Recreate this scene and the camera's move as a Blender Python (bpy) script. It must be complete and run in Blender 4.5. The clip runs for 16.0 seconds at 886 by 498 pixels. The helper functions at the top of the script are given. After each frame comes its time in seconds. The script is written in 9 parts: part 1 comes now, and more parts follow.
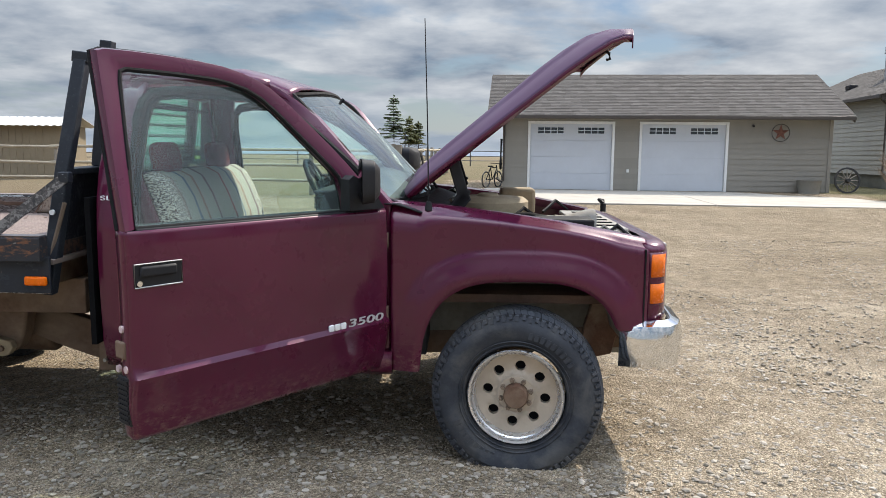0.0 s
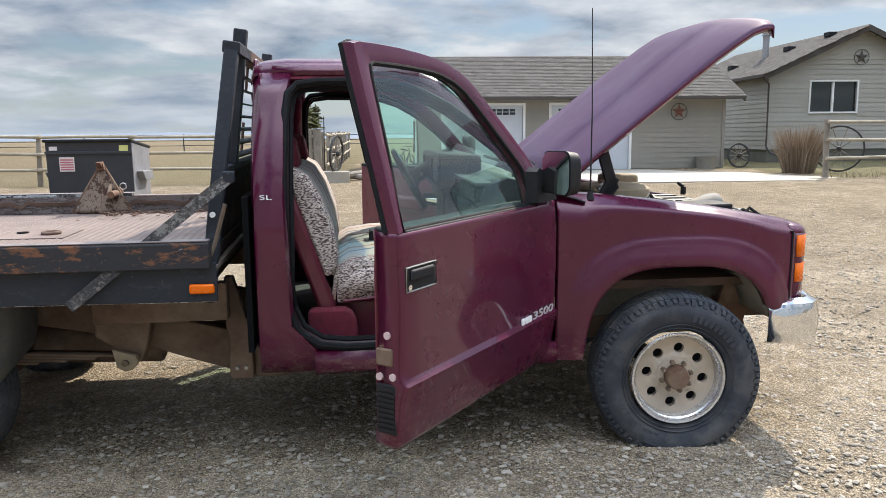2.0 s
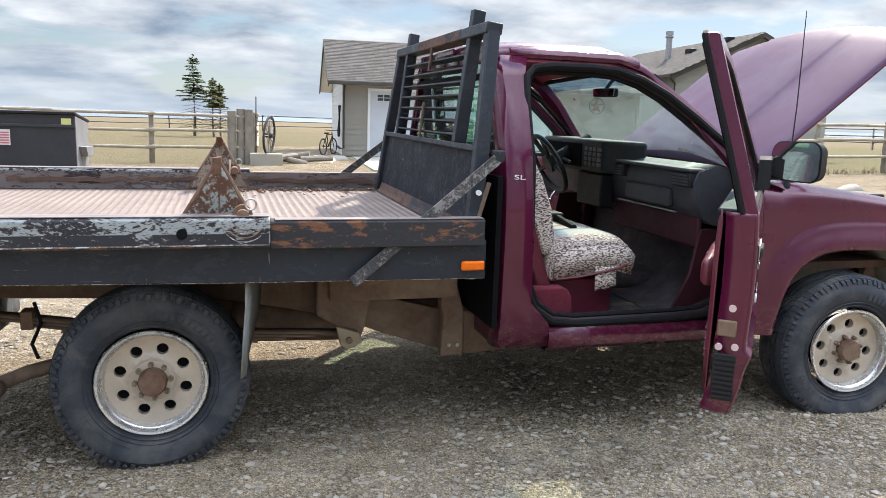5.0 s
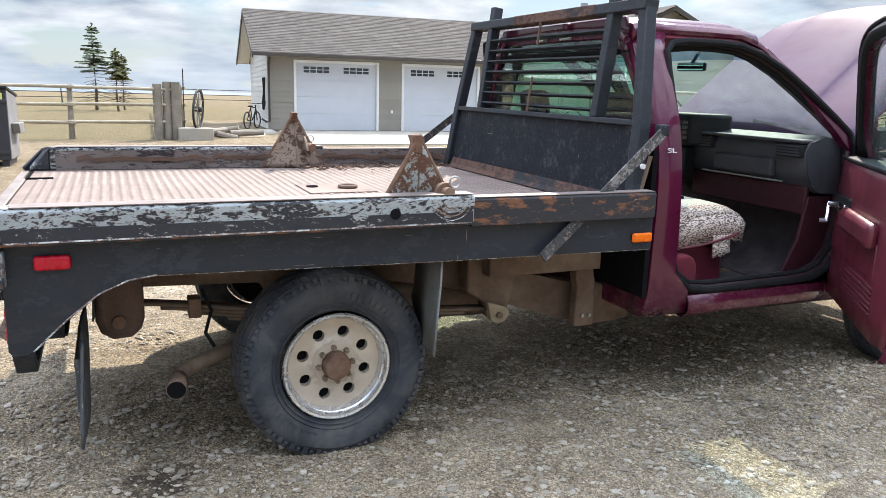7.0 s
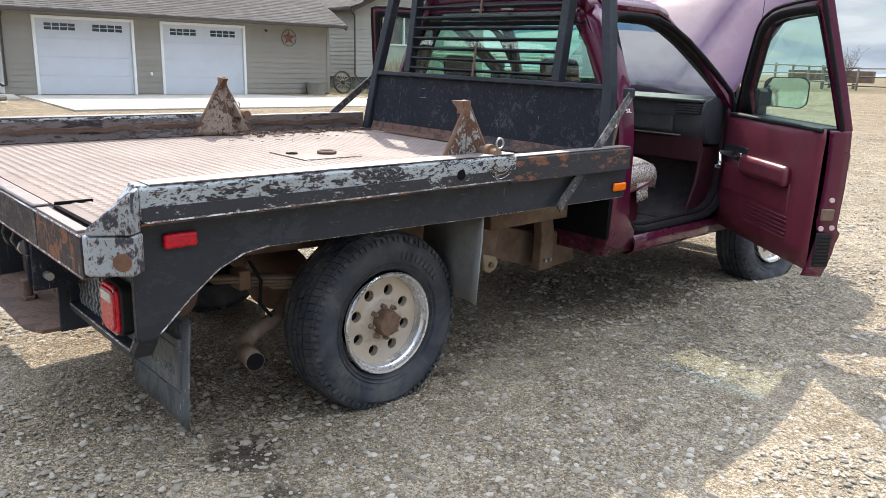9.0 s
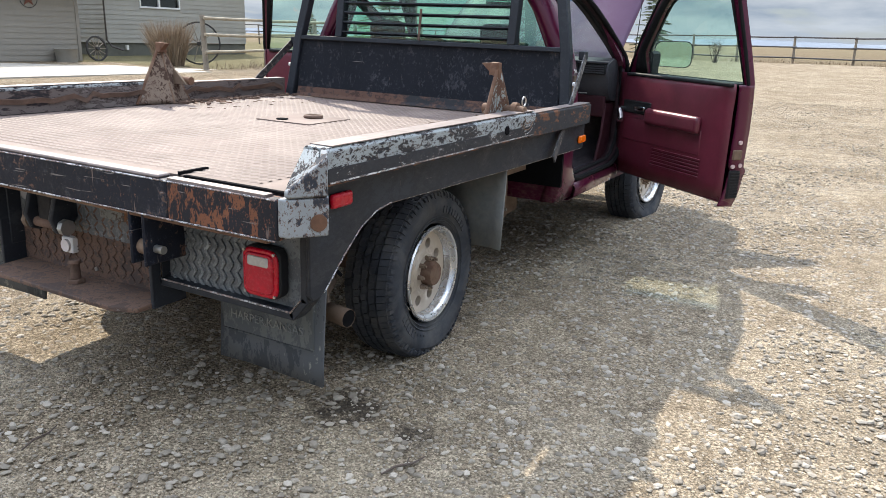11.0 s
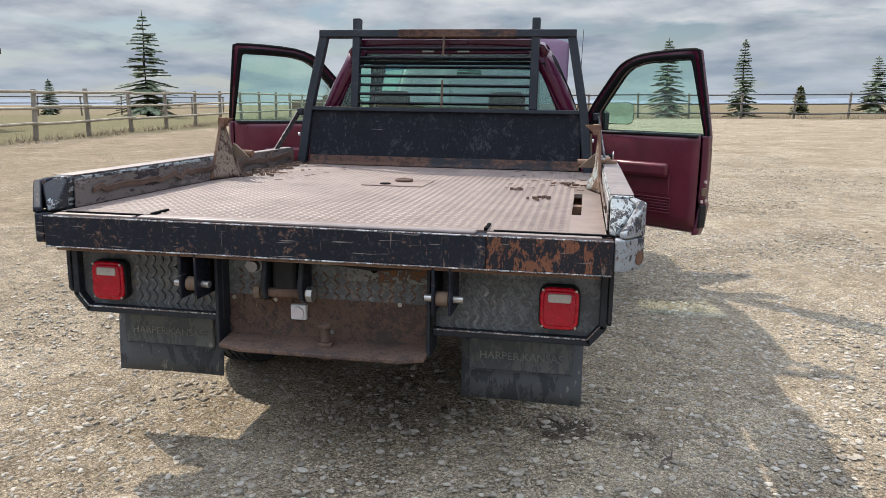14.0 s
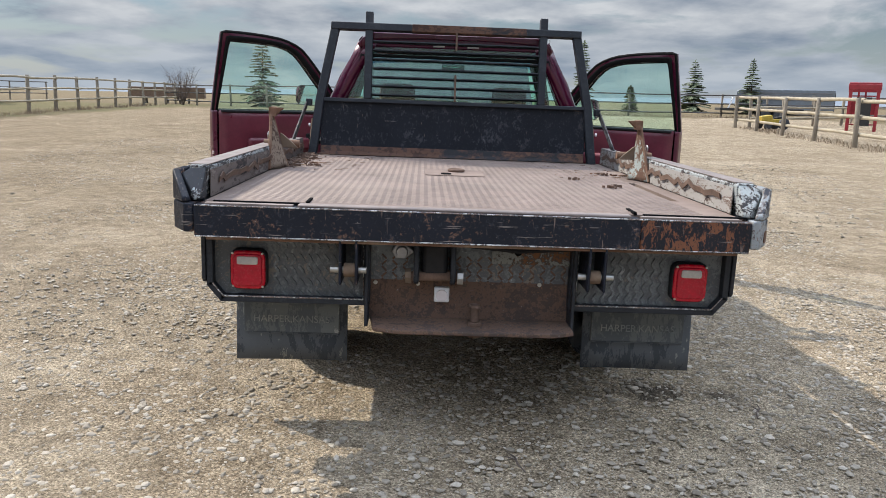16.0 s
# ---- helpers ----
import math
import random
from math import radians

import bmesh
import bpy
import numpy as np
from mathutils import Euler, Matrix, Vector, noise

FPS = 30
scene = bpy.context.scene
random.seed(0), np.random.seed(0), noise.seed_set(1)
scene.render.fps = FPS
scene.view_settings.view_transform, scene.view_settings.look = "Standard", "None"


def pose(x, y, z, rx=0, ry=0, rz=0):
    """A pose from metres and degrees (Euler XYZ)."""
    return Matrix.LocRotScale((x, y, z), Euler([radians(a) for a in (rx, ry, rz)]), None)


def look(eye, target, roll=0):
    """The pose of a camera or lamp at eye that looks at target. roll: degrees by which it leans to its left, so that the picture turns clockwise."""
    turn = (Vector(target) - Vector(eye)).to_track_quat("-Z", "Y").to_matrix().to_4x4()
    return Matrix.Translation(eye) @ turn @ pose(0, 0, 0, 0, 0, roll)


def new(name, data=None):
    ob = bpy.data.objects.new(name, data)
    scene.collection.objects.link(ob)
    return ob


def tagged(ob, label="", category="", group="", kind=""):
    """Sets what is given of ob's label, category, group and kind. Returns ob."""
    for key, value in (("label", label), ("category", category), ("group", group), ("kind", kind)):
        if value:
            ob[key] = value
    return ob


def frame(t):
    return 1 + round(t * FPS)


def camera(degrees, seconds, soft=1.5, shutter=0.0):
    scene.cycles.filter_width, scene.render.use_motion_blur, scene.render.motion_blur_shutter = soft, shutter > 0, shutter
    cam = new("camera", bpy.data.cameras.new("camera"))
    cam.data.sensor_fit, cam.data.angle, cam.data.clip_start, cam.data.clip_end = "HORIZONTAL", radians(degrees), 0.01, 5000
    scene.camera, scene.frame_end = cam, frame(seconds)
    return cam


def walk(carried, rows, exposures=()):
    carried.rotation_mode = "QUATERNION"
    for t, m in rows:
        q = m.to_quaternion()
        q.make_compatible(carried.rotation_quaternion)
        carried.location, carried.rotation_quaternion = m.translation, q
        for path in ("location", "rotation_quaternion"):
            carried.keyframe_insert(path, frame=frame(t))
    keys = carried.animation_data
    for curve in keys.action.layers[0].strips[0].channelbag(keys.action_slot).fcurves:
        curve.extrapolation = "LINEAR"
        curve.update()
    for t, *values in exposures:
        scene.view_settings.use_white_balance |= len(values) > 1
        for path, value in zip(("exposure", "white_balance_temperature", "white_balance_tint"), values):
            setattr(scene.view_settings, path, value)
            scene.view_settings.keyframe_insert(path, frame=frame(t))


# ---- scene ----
cam = camera(60.5, 16.0, soft=0.65)
PATH = [
    (0, (-0.267, -4.42, 1.433), (-0.312, -2.436, 1.188), 0.6),
    (0.5, (-0.583, -4.349, 1.432), (-0.525, -2.365, 1.186), 0.2),
    (1, (-0.937, -4.374, 1.43), (-0.8, -2.396, 1.173), -0.3),
    (1.5, (-1.244, -4.389, 1.457), (-1.046, -2.418, 1.183), -0.7),
    (2, (-1.552, -4.331, 1.473), (-1.297, -2.368, 1.182), -0.5),
    (2.5, (-1.838, -4.349, 1.442), (-1.519, -2.397, 1.145), -0.1),
    (3, (-2.117, -4.415, 1.449), (-1.738, -2.475, 1.147), 0.5),
    (3.5, (-2.375, -4.332, 1.445), (-1.946, -2.403, 1.137), 0.9),
    (4, (-2.606, -4.249, 1.443), (-2.145, -2.326, 1.14), 1.1),
    (4.2, (-2.71, -4.245, 1.428), (-2.24, -2.324, 1.132), 1.2),
    (6.3, (-3.847, -3.893, 1.463), (-3.134, -2.063, 1.086), 1.5),
    (6.5, (-3.949, -3.886, 1.444), (-3.221, -2.061, 1.072), 1.3),
    (7, (-4.236, -3.769, 1.428), (-3.449, -1.971, 1.042), 1.3),
    (7.5, (-4.568, -3.651, 1.438), (-3.684, -1.903, 1.036), 1.3),
    (8, (-4.897, -3.585, 1.442), (-3.889, -1.91, 1.02), 1.3),
    (8.5, (-5.135, -3.463, 1.402), (-3.971, -1.898, 0.958), 1.5),
    (9, (-5.36, -3.336, 1.429), (-4.043, -1.905, 0.961), 1.4),
    (9.2, (-5.477, -3.288, 1.406), (-4.101, -1.917, 0.93), 1.3),
    (11.3, (-6.427, -2.435, 1.39), (-4.71, -1.553, 0.866), 1.2),
    (11.5, (-6.492, -2.356, 1.375), (-4.757, -1.502, 0.863), 0.9),
    (12, (-6.649, -2.063, 1.386), (-4.866, -1.298, 0.898), 0.4),
    (12.5, (-6.826, -1.826, 1.392), (-4.997, -1.159, 0.934), -0.0),
    (13, (-7.029, -1.579, 1.403), (-5.156, -1.021, 0.976), -0.1),
    (13.5, (-7.173, -1.292, 1.398), (-5.267, -0.835, 1.001), -0.1),
    (14, (-7.333, -1.013, 1.404), (-5.402, -0.651, 1.029), -0.1),
    (14.5, (-7.518, -0.728, 1.412), (-5.571, -0.461, 1.042), 0.1),
    (15, (-7.555, -0.44, 1.401), (-5.598, -0.275, 1.026), 0.4),
    (15.5, (-7.578, -0.134, 1.389), (-5.617, -0.077, 1.004), 0.9),
    (16, (-7.658, 0.194, 1.402), (-5.698, 0.139, 1.012), 1.2),
]
walk(cam, [(t, look(eye, target, roll)) for t, eye, target, roll in PATH], [(0, 0.04), (2, 0.23), (4, 0.44), (6.5, 0.66), (7.5, 0.66), (9, 0.48), (12, 0.19), (14, 0.02), (16, -0.07)])

# world, sun and materials
SUN = Vector((0.66, 0.80, 1.0))
sun_ob = new("sun", bpy.data.lights.new("sun", "SUN"))
sun_ob.data.energy, sun_ob.data.angle, sun_ob.data.color = 5.8, radians(0.5), (1.0, 0.91, 0.78)
sun_ob.matrix_world = look(SUN * 50, (0, 0, 0))

world = bpy.data.worlds.new("sky")
scene.world = world
world.use_nodes = True
wt = world.node_tree
wt.nodes.clear()


def wnode(kind, **kw):
    n = wt.nodes.new(kind)
    for k, v in kw.items():
        if k == "op":
            n.operation = v
        elif k == "val":
            n.inputs[1].default_value = v
    return n


def build_world():
    L = wt.links.new
    out = wnode("ShaderNodeOutputWorld")
    bg = wnode("ShaderNodeBackground")
    bg.inputs["Strength"].default_value = 1.0
    sky = wnode("ShaderNodeTexSky")
    sky.sky_type = "NISHITA"
    sky.sun_disc = False
    sky.sun_elevation = radians(44)
    sky.sun_rotation = radians(39.5)
    sky.altitude = 900
    tc = wnode("ShaderNodeTexCoord")
    sep = wnode("ShaderNodeSeparateXYZ")
    L(tc.outputs["Generated"], sep.inputs[0])
    add = wnode("ShaderNodeMath", op="ADD", val=0.17)
    mx = wnode("ShaderNodeMath", op="MAXIMUM", val=0.0)
    L(sep.outputs["Z"], mx.inputs[0])
    L(mx.outputs[0], add.inputs[0])
    dx, dy = wnode("ShaderNodeMath", op="DIVIDE"), wnode("ShaderNodeMath", op="DIVIDE")
    L(sep.outputs["X"], dx.inputs[0]), L(add.outputs[0], dx.inputs[1])
    L(sep.outputs["Y"], dy.inputs[0]), L(add.outputs[0], dy.inputs[1])
    comb = wnode("ShaderNodeCombineXYZ")
    L(dx.outputs[0], comb.inputs[0]), L(dy.outputs[0], comb.inputs[1])
    big = wnode("ShaderNodeTexNoise")
    big.inputs["Scale"].default_value, big.inputs["Detail"].default_value, big.inputs["Roughness"].default_value = 1.2, 8.0, 0.55
    big.inputs["Distortion"].default_value = 0.3
    L(comb.outputs[0], big.inputs["Vector"])
    small = wnode("ShaderNodeTexNoise")
    small.inputs["Scale"].default_value, small.inputs["Detail"].default_value, small.inputs["Roughness"].default_value = 1.6, 7.0, 0.54
    L(comb.outputs[0], small.inputs["Vector"])
    cover = wnode("ShaderNodeValToRGB")
    cover.color_ramp.elements[0].position, cover.color_ramp.elements[1].position = 0.38, 0.50
    L(big.outputs["Fac"], cover.inputs[0])
    shade = wnode("ShaderNodeValToRGB")
    e = shade.color_ramp.elements
    e[0].position, e[0].color = 0.34, (0.285, 0.365, 0.485, 1)
    e[1].position, e[1].color = 0.63, (0.88, 0.92, 0.97, 1)
    L(small.outputs["Fac"], shade.inputs[0])
    mul = wnode("ShaderNodeMix")
    mul.data_type, mul.blend_type = "RGBA", "MULTIPLY"
    mul.inputs["Factor"].default_value = 1.0
    L(sky.outputs[0], mul.inputs["A"])
    mul.inputs["B"].default_value = (0.09, 0.09, 0.09, 1)
    mix = wnode("ShaderNodeMix")
    mix.data_type = "RGBA"
    L(cover.outputs[0], mix.inputs["Factor"])
    L(mul.outputs["Result"], mix.inputs["A"])
    L(shade.outputs[0], mix.inputs["B"])
    # pale haze towards the horizon
    hz = wnode("ShaderNodeMapRange")
    hz.inputs["From Min"].default_value, hz.inputs["From Max"].default_value = 0.0, 0.10
    hz.inputs["To Min"].default_value, hz.inputs["To Max"].default_value = 0.75, 0.0
    L(mx.outputs[0], hz.inputs["Value"])
    haze = wnode("ShaderNodeMix")
    haze.data_type = "RGBA"
    # an overcast sky is brightest overhead
    zen = wnode("ShaderNodeMath", op="MULTIPLY_ADD")
    sq = wnode("ShaderNodeMath", op="MULTIPLY")
    L(mx.outputs[0], sq.inputs[0]), L(mx.outputs[0], sq.inputs[1])
    L(sq.outputs[0], zen.inputs[0])
    zen.inputs[1].default_value, zen.inputs[2].default_value = 4.3, 0.68
    lift = wnode("ShaderNodeMix")
    lift.data_type, lift.blend_type = "RGBA", "MULTIPLY"
    lift.inputs["Factor"].default_value = 1.0
    L(mix.outputs["Result"], lift.inputs["A"])
    high = wnode("ShaderNodeMix")
    high.data_type, high.blend_type = "RGBA", "MULTIPLY"
    L(sq.outputs[0], high.inputs["Factor"])
    L(zen.outputs[0], high.inputs["A"])
    high.inputs["B"].default_value = (0.95, 1.0, 1.10, 1)
    L(high.outputs["Result"], lift.inputs["B"])
    L(hz.outputs[0], haze.inputs["Factor"])
    L(lift.outputs["Result"], haze.inputs["A"])
    haze.inputs["B"].default_value = (0.42, 0.49, 0.58, 1)
    L(haze.outputs["Result"], bg.inputs["Color"])
    L(bg.outputs[0], out.inputs[0])


build_world()


def ramp(nt, fac, stops, interp="LINEAR"):
    n = nt.nodes.new("ShaderNodeValToRGB")
    n.color_ramp.interpolation = interp
    els = n.color_ramp.elements
    while len(els) < len(stops):
        els.new(0.5)
    for el, (p, c) in zip(els, stops):
        el.position, el.color = p, (*c, 1) if len(c) == 3 else c
    nt.links.new(fac, n.inputs[0])
    return n.outputs[0]


def noise_fac(nt, scale, detail=5, rough=0.55, stretch=(1, 1, 1), distort=0.0, offset=0.0):
    g = nt.nodes.new("ShaderNodeNewGeometry")
    m = nt.nodes.new("ShaderNodeMapping")
    m.inputs["Scale"].default_value = stretch
    m.inputs["Location"].default_value = (offset, offset * 0.7, offset * 1.3)
    nt.links.new(g.outputs["Position"], m.inputs["Vector"])
    n = nt.nodes.new("ShaderNodeTexNoise")
    n.inputs["Scale"].default_value, n.inputs["Detail"].default_value, n.inputs["Roughness"].default_value = scale, detail, rough
    n.inputs["Distortion"].default_value = distort
    nt.links.new(m.outputs[0], n.inputs["Vector"])
    return n.outputs["Fac"]


def mixc(nt, fac, a, b, mode="MIX"):
    n = nt.nodes.new("ShaderNodeMix")
    n.data_type, n.blend_type = "RGBA", mode
    for sock, v in ((n.inputs["Factor"], fac), (n.inputs["A"], a), (n.inputs["B"], b)):
        if isinstance(v, (int, float)):
            sock.default_value = v
        elif isinstance(v, tuple):
            sock.default_value = (*v, 1)
        else:
            nt.links.new(v, sock)
    return n.outputs["Result"]


def blank(name):
    m = bpy.data.materials.new(name)
    m.use_nodes = True
    return m, m.node_tree, m.node_tree.nodes["Principled BSDF"]


def bump(nt, bsdf, fac, strength, dist):
    b = nt.nodes.new("ShaderNodeBump")
    b.inputs["Strength"].default_value, b.inputs["Distance"].default_value = strength, dist
    nt.links.new(fac, b.inputs["Height"])
    nt.links.new(b.outputs[0], bsdf.inputs["Normal"])


def mat(name, c, vary=0.15, scale=8.0, rough=0.6, metal=0.0, bumps=0.0, bscale=60.0, bdist=0.003, coat=0.0, dirt=None, dirt_amt=0.5, stretch=(1, 1, 1), spec=0.5, rvar=0.1):
    """A surface of one colour with coarse and fine variation, optional dirt and relief."""
    m, nt, b = blank(name)
    lo, hi = tuple(v * (1 - vary) for v in c), tuple(min(1, v * (1 + vary)) for v in c)
    col = ramp(nt, noise_fac(nt, scale, 6, 0.6, stretch), [(0.3, lo), (0.7, hi)])
    fine = ramp(nt, noise_fac(nt, scale * 9, 3, 0.6, stretch), [(0.3, (1 - vary * 0.6,) * 3), (0.7, (1.0,) * 3)])
    col = mixc(nt, 1.0, col, fine, "MULTIPLY")
    if dirt:
        d = ramp(nt, noise_fac(nt, scale * 0.55, 8, 0.68, stretch, 0.4, 3.1), [(1 - dirt_amt - 0.12, (0, 0, 0)), (1 - dirt_amt + 0.12, (1, 1, 1))])
        col = mixc(nt, d, col, dirt)
    nt.links.new(col, b.inputs["Base Color"])
    r = ramp(nt, noise_fac(nt, scale * 2.3, 5, 0.6, stretch, 0, 7.7), [(0.25, (max(0, rough - rvar),) * 3), (0.75, (min(1, rough + rvar),) * 3)])
    nt.links.new(r, b.inputs["Roughness"])
    b.inputs["Metallic"].default_value = metal
    b.inputs["Specular IOR Level"].default_value = spec
    b.inputs["Coat Weight"].default_value = coat
    b.inputs["Coat Roughness"].default_value = 0.06
    if bumps:
        bump(nt, b, noise_fac(nt, bscale, 4, 0.6, stretch), bumps, bdist)
    return m


def flaky(name, layers, scale=14.0, rough=0.55, stretch=(1, 1, 1), seed=0.0, metal=0.0, spec=0.45, scratch=0.66, lines=0.0):
    """Old paint that flakes off in hard-edged patches: layers are (share of the noise, colour), lowest first."""
    m, nt, b = blank(name)
    f1 = noise_fac(nt, scale, 10, 0.74, stretch, 0.5, seed)
    f2 = noise_fac(nt, scale * 5.0, 7, 0.75, tuple(v * (1.25 if v == max(stretch) else 0.9) for v in stretch), 0.3, seed + 2.0)
    mx = nt.nodes.new("ShaderNodeMix")
    mx.inputs["Factor"].default_value = 0.42
    nt.links.new(f1, mx.inputs["A"]), nt.links.new(f2, mx.inputs["B"])
    sp = nt.nodes.new("ShaderNodeMath")
    sp.operation = "MULTIPLY_ADD"
    nt.links.new(mx.outputs["Result"], sp.inputs[0])
    sp.inputs[1].default_value, sp.inputs[2].default_value = 1.4, -0.2
    drift = nt.nodes.new("ShaderNodeMath")
    drift.operation = "MULTIPLY_ADD"
    nt.links.new(noise_fac(nt, scale * 0.28, 3, 0.6, stretch, 0, seed + 11), drift.inputs[0])
    drift.inputs[1].default_value, drift.inputs[2].default_value = 0.42, -0.21
    tot = nt.nodes.new("ShaderNodeMath")
    tot.operation = "ADD"
    nt.links.new(sp.outputs[0], tot.inputs[0]), nt.links.new(drift.outputs[0], tot.inputs[1])
    f = tot.outputs[0]
    col = ramp(nt, f, [(p, c) for p, c in layers], "CONSTANT")
    soft = ramp(nt, noise_fac(nt, scale * 0.3, 5, 0.6, stretch, 0, seed + 5), [(0.3, (0.72,) * 3), (0.7, (1.0,) * 3)])
    col = mixc(nt, 1.0, col, soft, "MULTIPLY")
    scr = ramp(nt, noise_fac(nt, scale * 3, 6, 0.7, tuple(s * (1 if s > 1 else 3) for s in stretch), 0, seed + 9), [(scratch, (0, 0, 0)), (scratch + 0.03, (1, 1, 1))])
    col = mixc(nt, scr, col, layers[0][1])
    if lines:
        # long thin scores down and along the steel
        for q, st in enumerate(((7.0, 7.0, 0.45), (0.4, 0.4, 8.0))):
            sc = ramp(nt, noise_fac(nt, 13, 4, 0.6, st, 0.15, seed + 21 + q), [(lines, (0, 0, 0)), (lines + 0.03, (0.8,) * 3)])
            col = mixc(nt, sc, col, (0.24, 0.215, 0.205) if q else (0.19, 0.145, 0.125))
    nt.links.new(col, b.inputs["Base Color"])
    r = ramp(nt, f, [(0.4, (min(1, rough + 0.2),) * 3), (0.6, (rough,) * 3)])
    nt.links.new(r, b.inputs["Roughness"])
    b.inputs["Metallic"].default_value = metal
    b.inputs["Specular IOR Level"].default_value = spec
    bump(nt, b, f, 0.35, 0.003)
    return m


def glass(name, tint, gloss_rough=0.0, film=0.06):
    m, nt, b = blank(name)
    nt.nodes.remove(b)
    out = nt.nodes["Material Output"]
    tr = nt.nodes.new("ShaderNodeBsdfTransparent")
    tr.inputs[0].default_value = (*tint, 1)
    gl = nt.nodes.new("ShaderNodeBsdfGlossy")
    gl.inputs["Roughness"].default_value = gloss_rough
    gl.inputs["Color"].default_value = (0.9, 0.95, 0.95, 1)
    lw = nt.nodes.new("ShaderNodeLayerWeight")
    lw.inputs[0].default_value = 0.5
    pw = nt.nodes.new("ShaderNodeMath")
    pw.operation = "POWER"
    nt.links.new(lw.outputs["Facing"], pw.inputs[0])
    pw.inputs[1].default_value = 4.0
    fr = nt.nodes.new("ShaderNodeMath")
    fr.operation = "MULTIPLY_ADD"
    nt.links.new(pw.outputs[0], fr.inputs[0])
    fr.inputs[1].default_value, fr.inputs[2].default_value = 0.85, 0.075
    mx = nt.nodes.new("ShaderNodeMixShader")
    nt.links.new(fr.outputs[0], mx.inputs[0])
    nt.links.new(tr.outputs[0], mx.inputs[1])
    nt.links.new(gl.outputs[0], mx.inputs[2])
    df = nt.nodes.new("ShaderNodeBsdfDiffuse")
    df.inputs[0].default_value = (0.62, 0.63, 0.60, 1)
    tl = nt.nodes.new("ShaderNodeBsdfTranslucent")
    tl.inputs[0].default_value = (0.56, 0.67, 0.65, 1)
    veil = nt.nodes.new("ShaderNodeMixShader")
    veil.inputs[0].default_value = 0.5
    nt.links.new(df.outputs[0], veil.inputs[1])
    nt.links.new(tl.outputs[0], veil.inputs[2])
    dust = ramp(nt, noise_fac(nt, 9, 8, 0.7, (1, 1, 2.5)), [(0.35, (film * 0.35,) * 3), (0.75, (film * 2.0,) * 3)])
    m2 = nt.nodes.new("ShaderNodeMixShader")
    nt.links.new(dust, m2.inputs[0])
    nt.links.new(mx.outputs[0], m2.inputs[1])
    nt.links.new(veil.outputs[0], m2.inputs[2])
    nt.links.new(m2.outputs[0], out.inputs[0])
    return m


def paint_maroon():
    m, nt, b = blank("maroon_paint")
    col = ramp(nt, noise_fac(nt, 2.2, 6, 0.6), [(0.3, (0.066, 0.0046, 0.0240)), (0.7, (0.086, 0.0068, 0.0310))])
    fade = ramp(nt, noise_fac(nt, 1.1, 7, 0.65, (1, 1, 1), 0.2, 4.0), [(0.58, (0, 0, 0)), (0.85, (0.06,) * 3)])
    col = mixc(nt, fade, col, (0.18, 0.055, 0.07))
    dust = ramp(nt, noise_fac(nt, 70, 6, 0.75, (1, 1, 1), 0, 2.0), [(0.68, (0, 0, 0)), (0.84, (0.14,) * 3)])
    col = mixc(nt, dust, col, (0.30, 0.23, 0.20))
    # road dust thrown up along the sills
    g = nt.nodes.new("ShaderNodeNewGeometry")
    sep = nt.nodes.new("ShaderNodeSeparateXYZ")
    nt.links.new(g.outputs["Position"], sep.inputs[0])
    low = nt.nodes.new("ShaderNodeMapRange")
    low.inputs["From Min"].default_value, low.inputs["From Max"].default_value = 0.60, 0.44
    nt.links.new(sep.outputs["Z"], low.inputs["Value"])
    sp = ramp(nt, noise_fac(nt, 45, 8, 0.8, (0.5, 0.5, 1), 0, 1.0), [(0.48, (0, 0, 0)), (0.72, (0.4,) * 3)])
    both = mixc(nt, 1.0, sp, low.outputs[0], "MULTIPLY")
    col = mixc(nt, both, col, (0.33, 0.26, 0.19))
    scr = ramp(nt, noise_fac(nt, 26, 8, 0.8, (0.35, 1, 3), 0.6, 21.0), [(0.715, (0, 0, 0)), (0.73, (0.5,) * 3)])
    col = mixc(nt, scr, col, (0.42, 0.36, 0.36))
    nt.links.new(col, b.inputs["Base Color"])
    r = ramp(nt, noise_fac(nt, 6, 6, 0.65, (1, 1, 1), 0, 9), [(0.3, (0.24,) * 3), (0.7, (0.34,) * 3)])
    nt.links.new(r, b.inputs["Roughness"])
    b.inputs["Metallic"].default_value = 0.12
    b.inputs["Specular IOR Level"].default_value = 0.2
    b.inputs["Coat Weight"].default_value = 0.65
    b.inputs["Coat Roughness"].default_value = 0.045
    bump(nt, b, noise_fac(nt, 2.2, 2, 0.5), 0.16, 0.012)
    return m


def hood_paint():
    """The maroon under a hazy clear coat, with violet sky sheen in its colour."""
    m, nt, b = blank("hazy_sky_sheen_maroon")
    col = ramp(nt, noise_fac(nt, 2.2, 7, 0.65), [(0.3, (0.078, 0.040, 0.074)), (0.7, (0.098, 0.056, 0.098))])
    chalk = ramp(nt, noise_fac(nt, 1.3, 8, 0.7, (1, 1, 1), 0.5, 6.0), [(0.46, (0, 0, 0)), (0.66, (0.40,) * 3)])
    col = mixc(nt, chalk, col, (0.13, 0.11, 0.15))
    specks = ramp(nt, noise_fac(nt, 60, 5, 0.8, (1, 1, 1), 0, 2.0), [(0.70, (0, 0, 0)), (0.76, (0.5,) * 3)])
    col = mixc(nt, specks, col, (0.36, 0.34, 0.36))
    nt.links.new(col, b.inputs["Base Color"])
    b.inputs["Roughness"].default_value = 0.62
    b.inputs["Specular IOR Level"].default_value = 0.06
    b.inputs["Coat Weight"].default_value = 0.08
    b.inputs["Coat Roughness"].default_value = 0.30
    return m


